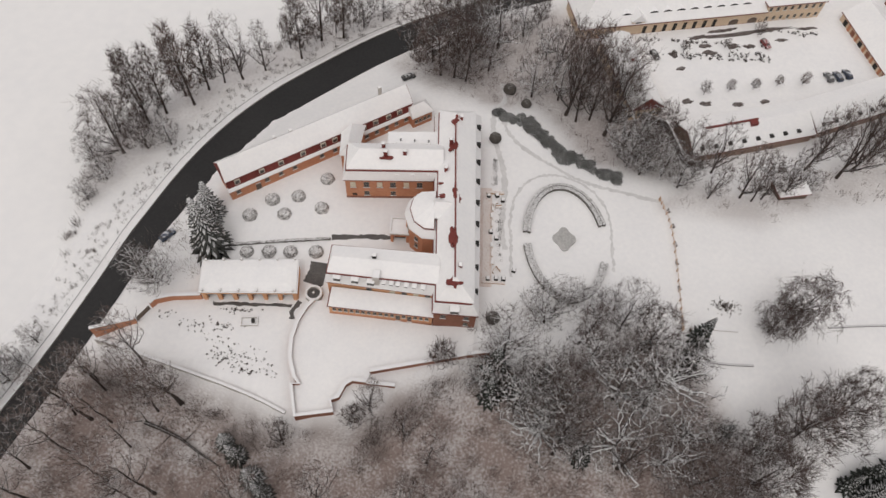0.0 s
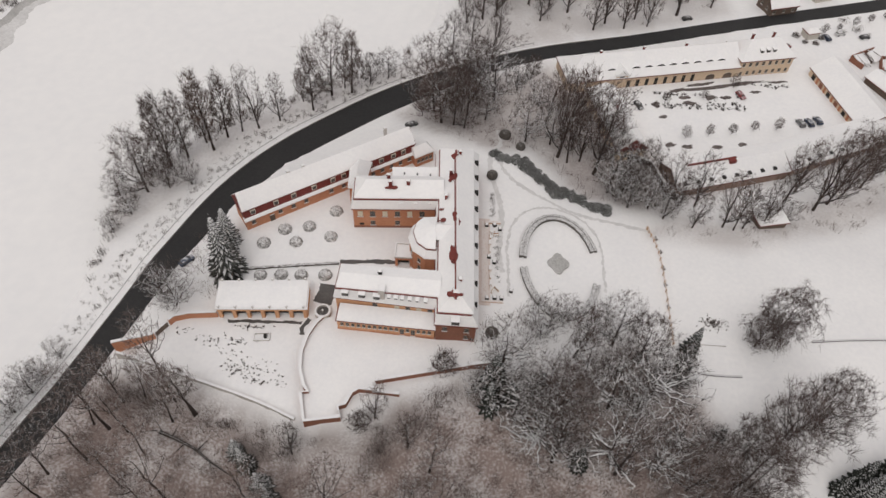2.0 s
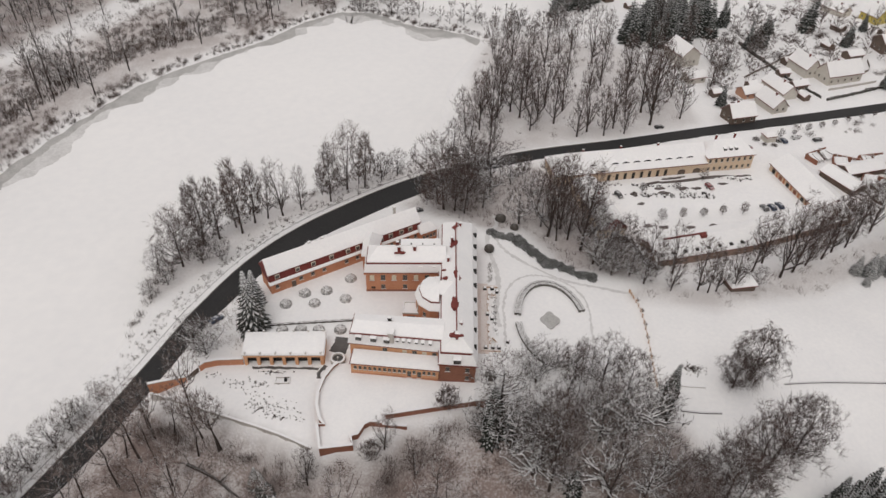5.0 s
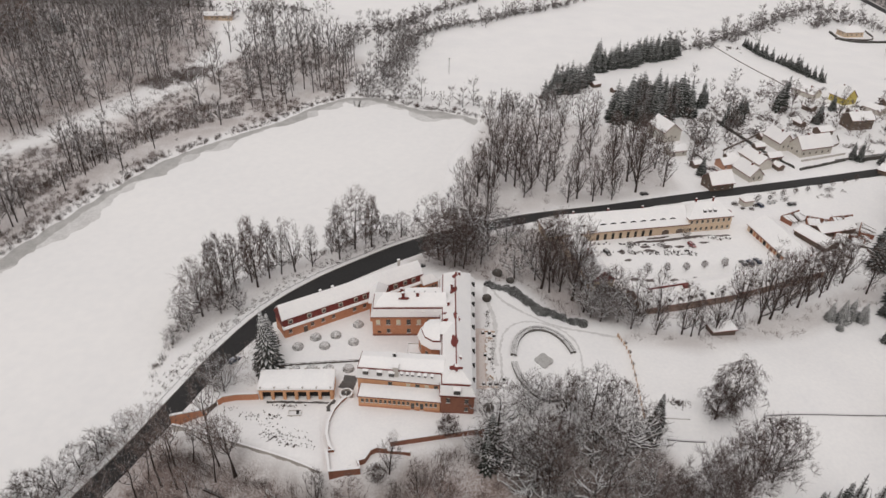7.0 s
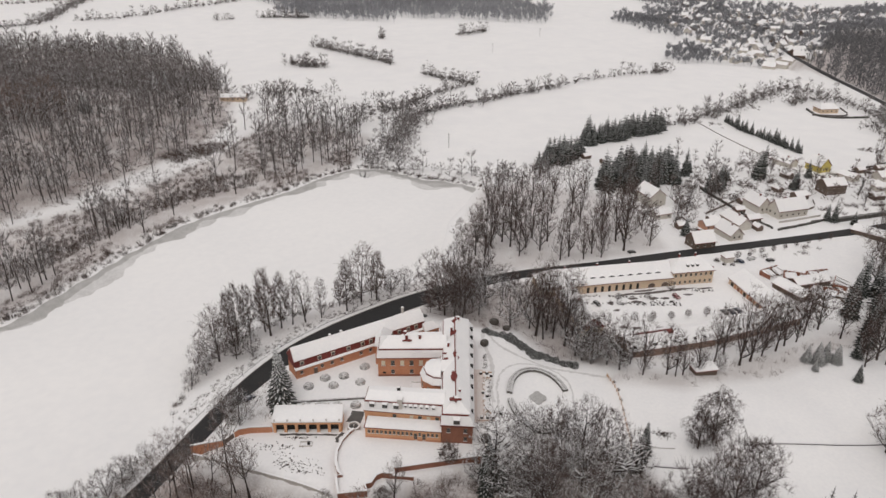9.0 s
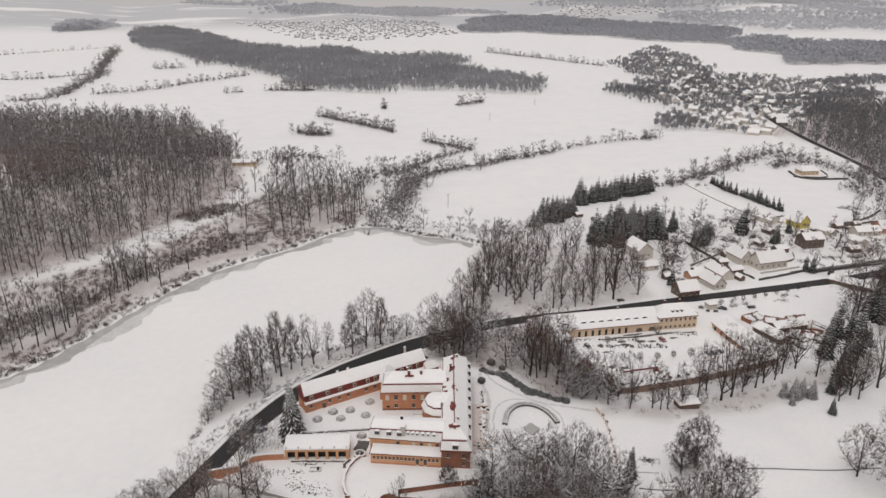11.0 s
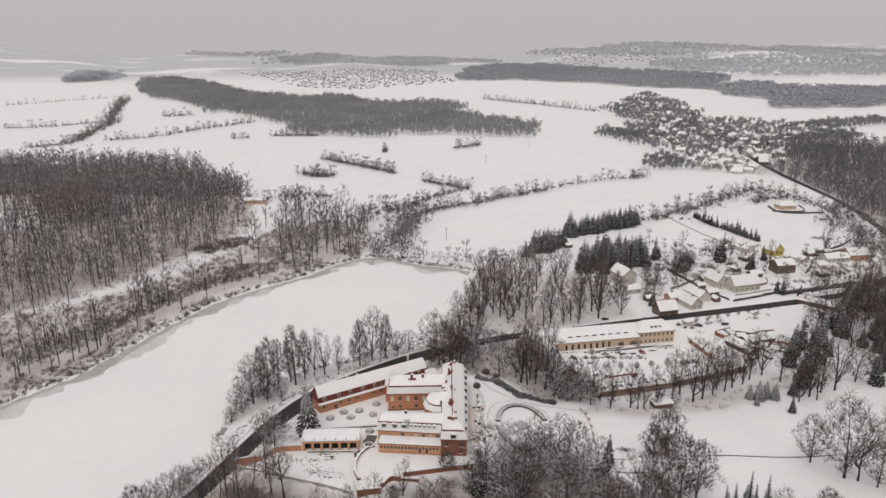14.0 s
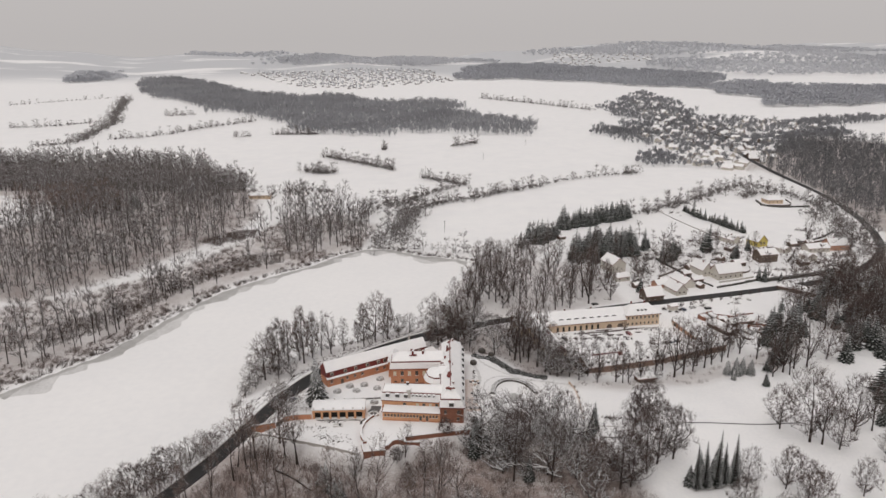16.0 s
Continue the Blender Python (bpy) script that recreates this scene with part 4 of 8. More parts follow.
# cleared paving and paths
for line, wide, name, label in (
    ([(-16.5, 12.9), (-22, 12.7), (-31.5, 11.9)], 1.3, "path", "cleared dark cobbled path across the court"),
    ([(-33.4, 4.6), (-33.6, 1.0), (-34.4, -1.6)], 4.6, "pavement", "cleared dark cobbles beside the garages"),
    ([(-36.6, -6.4), (-38.4, -9.2), (-37.9, -11.0)], 1.2, "path", "cleared path beside the terrace wall"),
    ([(-57, -8.2), (-48, -7.9), (-38.4, -7.7)], 0.9, "path", "cleared strip in front of the garages"),
):
    pts = dense(line, 0.8)
    a, b = strip(pts, wide / 2, wide / 2)
    rng = random.Random(len(name) + int(wide * 10))
    v = []
    for p, q in zip(a, b):
        v += [(p.x + rng.uniform(-0.25, 0.25), p.y + rng.uniform(-0.25, 0.25), 0.03), (q.x + rng.uniform(-0.25, 0.25), q.y + rng.uniform(-0.25, 0.25), 0.03)]
    tagged(raw(name, v, [(i * 2, i * 2 + 1, i * 2 + 3, i * 2 + 2) for i in range(len(pts) - 1)], PAVING), label, "path", kind="structure")

# garden walls
garden_wall = thing("garden_wall", "orange plastered garden wall with a snowed coping", "wall")
fence_wall(garden_wall, [(-82.5, -17.3), (-79, -16.1), (-73.2, -14.2)], -3, 2.3, 0.45, TERRACOTTA, "wall", None, (0.25, 0.35, STONE))
fence_wall(garden_wall, [(-70.8, -10.2), (-69.8, -8.9), (-66.4, -7.8), (-59.6, -7.1)], -1, 2.3, 0.45, TERRACOTTA, "wall", None, (0.25, 0.35, STONE))
gate = part("gate", boxes((-1.9, 1.9, -0.06, 0.06, 0.2, 2.0)), WOOD, garden_wall, "dark wooden gate")
gate.matrix_basis = pose(-72.0, -12.2, 0, 0, 0, 58)
low_wall = thing("boundary_wall", "low rough stone boundary wall under snow", "wall")
fence_wall(low_wall, [(-81.5, -18.9), (-78.5, -19.5), (-61.5, -24.6), (-45, -29.6), (-36, -33.6)], -7, 0.7, 0.6, STONE, "wall", 3)

# ---- trees ----
def fast_mesh(name, verts, tris, soft=False):
    """A mesh from arrays of vertices and triangles."""
    verts, tris = np.asarray(verts, np.float32), np.asarray(tris, np.int32)
    me = bpy.data.meshes.new(name)
    me.vertices.add(len(verts))
    me.vertices.foreach_set("co", verts.ravel())
    me.loops.add(tris.size)
    me.loops.foreach_set("vertex_index", tris.ravel())
    me.polygons.add(len(tris))
    me.polygons.foreach_set("loop_start", np.arange(0, tris.size, 3, dtype=np.int32))
    me.update(calc_edges=True)
    if soft:
        me.shade_smooth()
    return me


class Growth:
    """Collects tapered limbs and twigs as triangles."""

    def __init__(self):
        self.v, self.f = [], []

    def ring(self, p, way, r, sides):
        way = way.normalized()
        side = way.orthogonal().normalized()
        other = way.cross(side)
        base = len(self.v)
        for k in range(sides):
            a = 2 * math.pi * k / sides
            self.v.append(tuple(p + side * (r * math.cos(a)) + other * (r * math.sin(a))))
        return base

    def tube(self, pts, radii, sides):
        last = None
        for i, p in enumerate(pts):
            way = pts[min(i + 1, len(pts) - 1)] - pts[max(i - 1, 0)]
            base = self.ring(p, way, radii[i], sides)
            if last is not None:
                for k in range(sides):
                    a, b = last + k, last + (k + 1) % sides
                    c, d = base + k, base + (k + 1) % sides
                    self.f += [(a, b, d), (a, d, c)]
            last = base
        tip = len(self.v)
        self.v.append(tuple(pts[-1] + (pts[-1] - pts[-2]) * 0.1))
        self.f += [(last + k, last + (k + 1) % sides, tip) for k in range(sides)]

    def spike(self, p, q, r):
        base = self.ring(p, q - p, r, 3)
        tip = len(self.v)
        self.v.append(tuple(q))
        self.f += [(base, base + 1, tip), (base + 1, base + 2, tip), (base + 2, base, tip)]

    def twig(self, p, q, r, rng):
        """The finest twigs, thinner than the eye can tell: one sliver each."""
        side = (q - p).cross(rand_dir(rng)).normalized() * r
        base = len(self.v)
        self.v += [tuple(p + side), tuple(p - side), tuple(q)]
        self.f.append((base, base + 1, base + 2))

    def mesh(self, name, hard=None):
        """The mesh; triangles from the one numbered hard on take the second material."""
        me = fast_mesh(name, self.v, self.f)
        if hard is not None:
            me.polygons.foreach_set("material_index", (np.arange(len(self.f)) >= hard).astype(np.int32))
        return me


def rand_dir(rng):
    return Vector((rng.gauss(0, 1), rng.gauss(0, 1), rng.gauss(0, 1))).normalized()


def bare_tree(seed, high, spread, start=0.28, limbs=10, boughs=90, twigs=600, droop=0.0, thick=1.0, taper=0.25, heavy=1.0, fine=0.05, rise=1.0):
    """The meshes of a leafless tree: its trunk, and its crown of rising limbs, boughs and twigs inside an uneven egg."""
    rng = random.Random(seed)
    wood, crown = Growth(), Growth()
    r0 = high * 0.0135 * thick
    lean = Vector((rng.uniform(-0.06, 0.06), rng.uniform(-0.06, 0.06), 0))
    off = Vector((seed * 3.7, 0, 0))

    def place(d):
        """A place in the crown; d lies in the unit ball."""
        lump = 1 + 0.75 * noise.noise(d * 1.7 + off) + 0.35 * noise.noise(d * 4.0 + off)
        u = 0.5 + 0.5 * d.z * (0.75 + 0.25 * lump)
        wide = spread * lump * (1 - taper * u) * (0.7 + 0.3 * min(1, u / 0.3))
        z = high * (start + (1 - start) * u)
        return Vector((d.x * wide, d.y * wide, z)) + lean * z

    pts, radii = [], []
    for k in range(8):
        u = k / 7
        wander = Vector((rng.uniform(-1, 1), rng.uniform(-1, 1), 0)) * 0.018 * high * u
        pts.append(Vector((0, 0, high * 0.86 * u - 0.6)) + lean * high * u + wander)
        radii.append(r0 * (1.3 if k == 0 else 1) * (1 - 0.9 * u))
    wood.tube(pts, radii, 6)
    spots, thickness, count = np.zeros((3000, 3)), np.zeros(3000), 0

    def mark(p, r):
        nonlocal count
        spots[count], thickness[count] = p, r
        count += 1

    def on_trunk(z):
        s = min(max((z + 0.6) / (high * 0.86), 0), 0.999) * 7
        i = int(s)
        return pts[i].lerp(pts[i + 1], s - i), radii[i] * (1 - s + i) + radii[i + 1] * (s - i)

    def nearest(p):
        gap = spots[:count] - np.array(p)
        d = np.sqrt((gap**2).sum(1))
        d = d + 1.5 * np.maximum(0, gap[:, 2] + (0.3 - droop) * d)
        return int(np.argmin(d))

    for k in range(6):
        p, r = on_trunk(high * (start + (0.84 - start) * k / 5))
        mark(p, r)
    for n in range(limbs):
        a, dz = n * 2.4 + rng.uniform(-0.5, 0.5), -0.55 + 1.4 * ((n * 0.618) % 1)
        flat = math.sqrt(max(0.05, 1 - dz * dz))
        tip = place(Vector((math.cos(a) * flat, math.sin(a) * flat, dz)) * rng.uniform(0.8, 1.0))
        reach = math.hypot(tip.x, tip.y)
        root, r = on_trunk(min(max(tip.z - reach * rise * rng.uniform(0.8, 1.3), start * high * 0.75), 0.75 * high))
        bend = root.lerp(tip, 0.5) + Vector((tip.x - root.x, tip.y - root.y, 0)) * 0.14 - Vector((0, 0, (0.1 - droop) * (tip.z - root.z))) + rand_dir(rng) * reach * 0.08
        lp = [root]
        for k in range(1, 7):
            s = k / 6
            lp.append(root * (1 - s) ** 2 + bend * (2 * s * (1 - s)) + tip * s * s + rand_dir(rng) * reach * 0.035)
        lr = [max(r * 0.75 * heavy * (1 - 0.8 * k / 6), 0.05) for k in range(7)]
        crown.tube(lp, lr, 3)
        for p, q in zip(lp[2:], lr[2:]):
            mark(p, q)
    for n in range(boughs):
        tip = place(rand_dir(rng) * rng.uniform(0.25, 1.0) ** 0.5)
        i = nearest(tip)
        root = Vector(spots[i])
        span = tip - root
        mid = root.lerp(tip, 0.5) + rand_dir(rng) * span.length * 0.12 - Vector((0, 0, (0.08 - droop * 0.5) * span.length))
        r = max(0.055, min(thickness[i] * 0.75, 0.13)) * heavy
        crown.spike(root, mid.lerp(tip, 0.3), r)
        crown.spike(mid.lerp(root, 0.25), tip, r * 0.7)
        mark(mid, r * 0.7)
        mark(tip, r * 0.4)
        mark(mid.lerp(tip, 0.5), r * 0.5)
    hard, limit = len(crown.f), 0.14 * spread + 1.5 + droop * 4
    for n in range(twigs):
        tip = place(rand_dir(rng) * rng.uniform(0.3, 1.1) ** 0.45)
        base = Vector(spots[nearest(tip)])
        way = tip - base + rand_dir(rng) * 0.5 + Vector((0, 0, 0.6 - droop * 4))
        long = min(max(way.length * 1.15, 1.0), limit)
        way.normalize()
        crown.twig(base, base + way * long, fine, rng)
        c = base + way * long * rng.uniform(0.2, 0.7)
        crown.twig(c, c + (way * 0.9 + rand_dir(rng) * 0.7 + Vector((0, 0, 0.15 - droop))).normalized() * long * 0.8, fine * 0.8, rng)
    return wood.mesh("trunk"), crown.mesh("crown", hard)


def tree_kind(name, label, meshes, mats, category="tree"):
    ob = thing(name, label, category)
    for n, m, mat in zip(("trunk", "crown"), meshes, mats):
        hung(n, m, mat, ob)
    return ob


def conifer_meshes(seed, high, wide, tiers=17, per=9, base=0.08, droop=0.35, slim=1.0):
    """A spruce: a straight trunk and tiers of drooping fans."""
    rng = random.Random(seed)
    wood, crown = Growth(), Growth()
    wood.tube([Vector((0, 0, -0.5)), Vector((0, 0, high * 0.5)), Vector((0, 0, high * 0.97))], [high * 0.016, high * 0.01, 0.03], 6)
    for t in range(tiers):
        u = (t + rng.uniform(-0.2, 0.2)) / tiers
        z = high * (base + (0.98 - base) * max(u, 0))
        reach = wide * (1 - 0.96 * max(u, 0)) ** 0.85 * rng.uniform(0.88, 1.08)
        n = max(5, round(per * (1 - 0.4 * u)))
        for k in range(n * 2):
            a = 2 * math.pi * (k + rng.uniform(-0.3, 0.3)) / (n * 2) + t
            long = reach * (rng.uniform(0.85, 1.1) if k % 2 else rng.uniform(0.5, 0.75))
            d = Vector((math.cos(a), math.sin(a), 0))
            s = Vector((-d.y, d.x, 0))
            root = Vector((0, 0, z + 0.12 * reach))
            mid = root + d * long * 0.55 - Vector((0, 0, droop * long * 0.35))
            tip = root + d * long - Vector((0, 0, droop * long * rng.uniform(0.7, 1.2)))
            w = (long * rng.uniform(0.15, 0.24) + 0.08) * slim
            i = len(crown.v)
            crown.v += [tuple(root), tuple(mid + s * w - Vector((0, 0, 0.1 * long))), tuple(mid - s * w - Vector((0, 0, 0.1 * long))), tuple(mid + Vector((0, 0, 0.05 * long))), tuple(tip)]
            crown.f += [(i, i + 3, i + 1), (i, i + 2, i + 3), (i + 1, i + 3, i + 4), (i + 3, i + 2, i + 4), (i, i + 1, i + 2), (i + 1, i + 4, i + 2)]
    return wood.mesh("trunk"), crown.mesh("crown")


def shrub_mesh(seed, r, flat=0.8, stems=240):
    """A dense round bush of short twigs round a dark core."""
    rng = random.Random(seed)
    g = Growth()
    for _ in range(stems):
        d = rand_dir(rng)
        d.z = abs(d.z)
        a = Vector((d.x * r * 0.3, d.y * r * 0.3, d.z * r * flat * 0.3))
        b = Vector((d.x, d.y, d.z * flat)) * r * rng.uniform(0.8, 1.08)
        g.spike(a, b, 0.05)
        c = a.lerp(b, 0.6)
        g.spike(c, c + (d + rand_dir(rng) * 0.9).normalized() * r * 0.4, 0.035)
    return g.mesh("twigs")


def kinds_of(label, seed, sizes, mats, name="bare_tree", **how):
    return [tree_kind(name, label, bare_tree(seed + k, h, s, **how), mats) for k, (h, s) in enumerate(sizes)]


TREES = {
    "broad": kinds_of("tall leafless tree with a broad dusted crown", 11, ((25, 8.8), (22, 8.0), (27, 9.4), (20, 7.6)), (BARK, (BARK, TWIG)), start=0.1, limbs=14, boughs=160, twigs=1500, thick=1.1, fine=0.052),
    "tall": kinds_of("slender leafless tree with a high narrow crown", 31, ((27, 5.4), (24, 4.8), (29, 6.0)), (BARK, (BARK, TWIG)), start=0.22, limbs=11, boughs=90, twigs=720, rise=1.9, thick=0.95, fine=0.045),
    "alder": kinds_of("leafless lakeside alder with a pointed dark crown", 131, ((23, 4.6), (20, 4.2), (24, 5.0)), (BARK, (BARK, TWIG)), start=0.14, limbs=15, boughs=130, twigs=1100, taper=0.5, rise=1.1, thick=1.0, fine=0.055),
    "snowy": kinds_of("leafless tree with snow along its branches", 51, ((21, 8.2), (17, 7.2), (19, 7.6)), (BARK, (LADEN, FROSTED)), start=0.12, limbs=13, boughs=190, twigs=820, thick=1.4, heavy=1.9, fine=0.055),
    "slope": kinds_of("slim leafless tree with a bare pole-like trunk", 41, ((25, 4.2), (21, 3.6), (23, 4.4), (27, 4.8)), (BARK, (BARK, BROWN_TWIG)), start=0.42, limbs=8, boughs=50, twigs=380, thick=0.85, rise=1.5, fine=0.042),
    "veteran": kinds_of("old spreading tree with thick snow on its limbs", 57, ((17, 11.0),), (BARK, (LADEN, FROSTED)), start=0.12, limbs=15, boughs=170, twigs=380, thick=2.0, heavy=2.3, fine=0.06, rise=0.5),
    "bank": kinds_of("leafless tree with rising limbs on the snowy road bank", 81, ((27, 5.6), (24, 5.0), (29, 6.4), (21, 4.6)), (BARK, (BARK, TWIG)), start=0.12, limbs=12, boughs=90, twigs=720, rise=2.2, thick=1.0, fine=0.048),
    "weeping": kinds_of("leafless weeping tree with hanging twigs on the lawn", 61, ((20, 6.6),), (BARK, (BARK, TWIG)), "weeping_tree", start=0.12, limbs=16, boughs=220, twigs=2700, droop=0.5, thick=1.0, fine=0.038),
    "small": kinds_of("small leafless tree standing in snow", 71, ((9.5, 3.6), (7.5, 3.0)), (BARK, (BARK, TWIG)), start=0.18, limbs=8, boughs=60, twigs=480, fine=0.05),
}
GROWN = {"broad": 1.15, "tall": 1.12, "alder": 1.28, "bank": 1.15, "snowy": 1.2, "slope": 1.1}
rng_t = random.Random(5)
first_use = set()


def plant(kind, x, y, scale=1.0, pick=None, group="", lift=0.0):
    """A tree of a kind at a place on the ground, turned and scaled by chance."""
    rows = TREES[kind]
    ob = rows[rng_t.randrange(len(rows)) if pick is None else pick]
    s = scale * GROWN.get(kind, 1.0) * rng_t.uniform(0.85, 1.15)
    m = pose(x, y, floor_at(x, y) + lift, rng_t.uniform(-3, 3), rng_t.uniform(-3, 3), rng_t.uniform(0, 360))
    if ob not in first_use:
        first_use.add(ob)
        made = ob
        made.matrix_basis = m @ Matrix.Diagonal((s, s, s, 1))
    else:
        made = copy_thing(ob, m)
        made.scale = (s, s, s * rng_t.uniform(0.92, 1.08))
    return tagged(made, group=group)


gen = np.random.default_rng(7)
# lakeside row beyond the road
for x, y, kind, s in ((-92, 38, "broad", 0.75), (-94, 29, "snowy", 0.55), (-86, 40, "broad", 0.65), (-80, 42, "snowy", 0.5), (-95, 45, "broad", 0.7), (-84, 53, "alder", 0.95), (-77, 57, "alder", 0.95), (-80, 60, "alder", 0.85), (-92, 55, "alder", 0.8), (-88, 49, "alder", 0.9), (-74, 63, "alder", 0.9), (-70, 66, "tall", 0.7), (-65, 68, "bank", 0.7), (-59, 72, "bank", 0.65), (-49, 78, "alder", 0.8), (-44, 86, "broad", 0.8), (-35, 86, "alder", 0.85), (-29, 91, "broad", 0.55), (-23, 95, "snowy", 0.45), (-53, 82, "alder", 0.6), (-99, 35, "snowy", 0.45), (-40, 90, "tall", 0.6), (-97, 22, "snowy", 0.35)):
    d = float(off_road([(x, y)])[0])
    if d < 8:
        x, y = x - 0.8 * (9 - d), y + 0.6 * (9 - d)
    plant(kind, x, y, s, group="trees along the lake")
# lakeside trees further south-west, leaning out over the road
for x, y, s in ((-98, -24, 0.45), (-102, -33, 0.55), (-107.5, -46, 0.65), (-113.5, -60, 0.7), (-120, -75, 0.75), (-127, -90, 0.8), (-105, -40, 0.5), (-111, -53, 0.6), (-117, -67, 0.65), (-124, -83, 0.7), (-100, -28, 0.45), (-109, -50, 0.5), (-115.5, -64, 0.55), (-96, -19, 0.35)):
    plant("snowy" if s < 0.6 else "broad", x, y, s, group="trees along the lake")
# round the bend of the road
for x, y, kind, s in ((-6.5, 72.5, "broad", 1.0), (-2.5, 72, "tall", 0.9), (1, 71, "broad", 0.85), (-3.5, 84, "broad", 0.95), (2, 79, "tall", 0.95), (-9, 80, "broad", 0.85), (5, 88, "snowy", 0.75), (11, 88, "snowy", 0.8), (8, 78, "snowy", 0.6), (19, 94, "snowy", 0.6), (0, 81, "bank", 0.9), (21, 68, "snowy", 0.65), (-13, 77, "small", 1.3), (5, 104, "broad", 0.7), (10, 108, "bank", 0.7), (-4, 112, "broad", 0.6), (24, 100, "small", 1.2)):
    plant(kind, x, y, s, group="trees at the bend")
# park edge towards the stables
for x, y, kind, s in ((31, 62, "bank", 1.0), (34, 60, "tall", 1.05), (38, 61, "bank", 1.05), (42, 55.5, "tall", 1.05), (45, 47, "snowy", 0.75), (36, 67, "bank", 0.95), (33, 72, "tall", 0.95), (39, 73, "bank", 0.9), (29, 68, "snowy", 0.6), (46, 62, "broad", 0.85), (44, 69, "bank", 0.85), (50, 51, "snowy", 0.8), (53, 45, "snowy", 0.85), (50, 40, "snowy", 0.75), (56, 40, "snowy", 0.7), (56, 52, "broad", 0.75), (28, 78, "tall", 0.75), (35, 82, "tall", 0.7), (26, 86, "snowy", 0.55), (47, 43, "snowy", 0.7)):
    plant(kind, x, y, s, group="trees at the edge of the park")
# row below the farm
for x, y, kind, s in ((62, 41, "tall", 0.65), (65, 41, "bank", 0.7), (71, 43, "bank", 0.65), (77, 34, "bank", 0.8), (83, 34, "bank", 0.7), (89, 35, "bank", 0.75), (80, 33, "tall", 0.75), (99, 47, "tall", 0.95), (108, 45, "bank", 0.9), (113, 48, "bank", 0.85), (126, 56, "tall", 0.95), (131, 60, "bank", 0.9), (123, 58, "broad", 0.75), (137, 63, "bank", 0.85), (142, 68, "tall", 0.95), (150, 73, "bank", 0.95), (104, 52, "bank", 0.65), (92, 39, "snowy", 0.45), (98, 40, "snowy", 0.35), (68, 33, "bank", 0.65), (156, 66, "tall", 0.9), (119, 52, "bank", 0.7), (60, 36, "snowy", 0.6), (147, 80, "broad", 0.7)):
    plant(kind, x, y, s, group="trees below the farm")
# between the road and the lake
garden_spots = []
for x, y, s in ((1, 132, 0.95), (7, 135, 1.0), (12, 137, 1.0), (21, 152, 1.05), (25, 147, 1.0), (29, 136, 0.95), (33, 146, 1.05), (40, 143, 1.0), (49, 132, 0.85), (54, 137, 0.9), (61, 134, 0.85), (66, 141, 0.9), (70, 136, 0.7), (77, 173, 1.0), (81, 156, 1.0), (83, 145, 1.0), (87, 160, 1.05), (98, 152, 0.8), (65, 207, 1.0), (51, 192, 0.9), (15, 146, 0.9), (28, 158, 1.0), (37, 158, 0.95), (17, 162, 0.9), (8, 150, 0.9), (45, 155, 0.8), (58, 168, 0.8), (73, 152, 0.9), (30, 178, 0.9), (16, 188, 0.8), (40, 200, 0.85), (24, 206, 0.8), (80, 190, 0.9), (90, 178, 0.9), (56, 222, 0.8), (36, 226, 0.7), (74, 222, 0.8), (14, 214, 0.7), (92, 200, 0.8), (66, 182, 0.8), (3, 121, 0.6), (13, 124, 0.6), (48, 210, 0.7), (22, 228, 0.6)):
    plant("bank", x, y, s * 1.05, group="trees on the road bank")
# wooded slope below the terrace
for x, y in scatter(WOODS_SOUTH, 6.6, gen):
    if off_road([(x, y)])[0] < 7 or (-32 < x < -12 and y > -48) or (-58 < x < -34 and y > -52) or rng_t.random() < (0.15 if x < 5 else 0.6):
        continue
    roll = rng_t.random()
    if x > 5:
        plant("snowy" if roll < 0.75 else "broad", x, y, rng_t.uniform(0.5, 0.85), group="trees on the wooded slope")
    else:
        plant("slope", x, y, rng_t.uniform(0.8, 1.1), group="trees on the wooded slope")
for x, y, kind, s in ((-75, -36, "slope", 1.1), (-66, -28, "slope", 1.0), (-61, -31, "slope", 0.9), (-69, -24, "slope", 0.9), (-83, -35, "slope", 0.9), (-78, -29, "slope", 0.9), (30, -12, "tall", 0.85), (25, -27, "broad", 0.95), (12, -16, "snowy", 0.8), (18, -24, "snowy", 0.75), (35, -5, "snowy", 0.65), (22, -7, "snowy", 0.7), (28, -2, "snowy", 0.55), (46, -12, "broad", 0.7), (53, -19, "snowy", 0.7), (54, -43, "broad", 1.0), (63, -44, "broad", 0.95), (38, -40, "tall", 0.9), (24, -37, "tall", 0.9), (67, -43, "broad", 0.8), (40, -8, "snowy", 0.7), (32, -18, "snowy", 0.8), (-10, -35, "bank", 0.6), (-18, -31, "bank", 0.5), (-21, -33.5, "small", 1.1), (-37, -38, "bank", 0.55)):
    plant(kind, x, y, s, group="trees on the wooded slope")
plant("veteran", 47, -23, 1.05)
plant("veteran", 20, -33, 0.75)
plant("veteran", 37, -36, 0.8)
plant("small", -2.5, -19.5, 1.1, lift=-1)
plant("snowy", -71, -4, 0.6)
plant("snowy", -75, -1.5, 0.5)
# a fallen tree on the slope below the kitchen garden
fallen = thing("fallen_tree", "dark broken tree trunk lying on the wooded slope", "log", (-68, -35.5, floor_at(-68, -35.5)), 0)
g = Growth()
g.tube([Vector((x, y, floor_at(-68 + x, -35.5 + y) - floor_at(-68, -35.5) + z)) for x, y, z in ((0, 0, 0.5), (4, -1.2, 0.7), (8, -2.6, 0.5), (12, -5, 0.6), (17, -7.6, 0.3))], [0.45, 0.42, 0.34, 0.26, 0.12], 6)
hung("trunk", g.mesh("trunk"), DEAD_BARK, fallen)
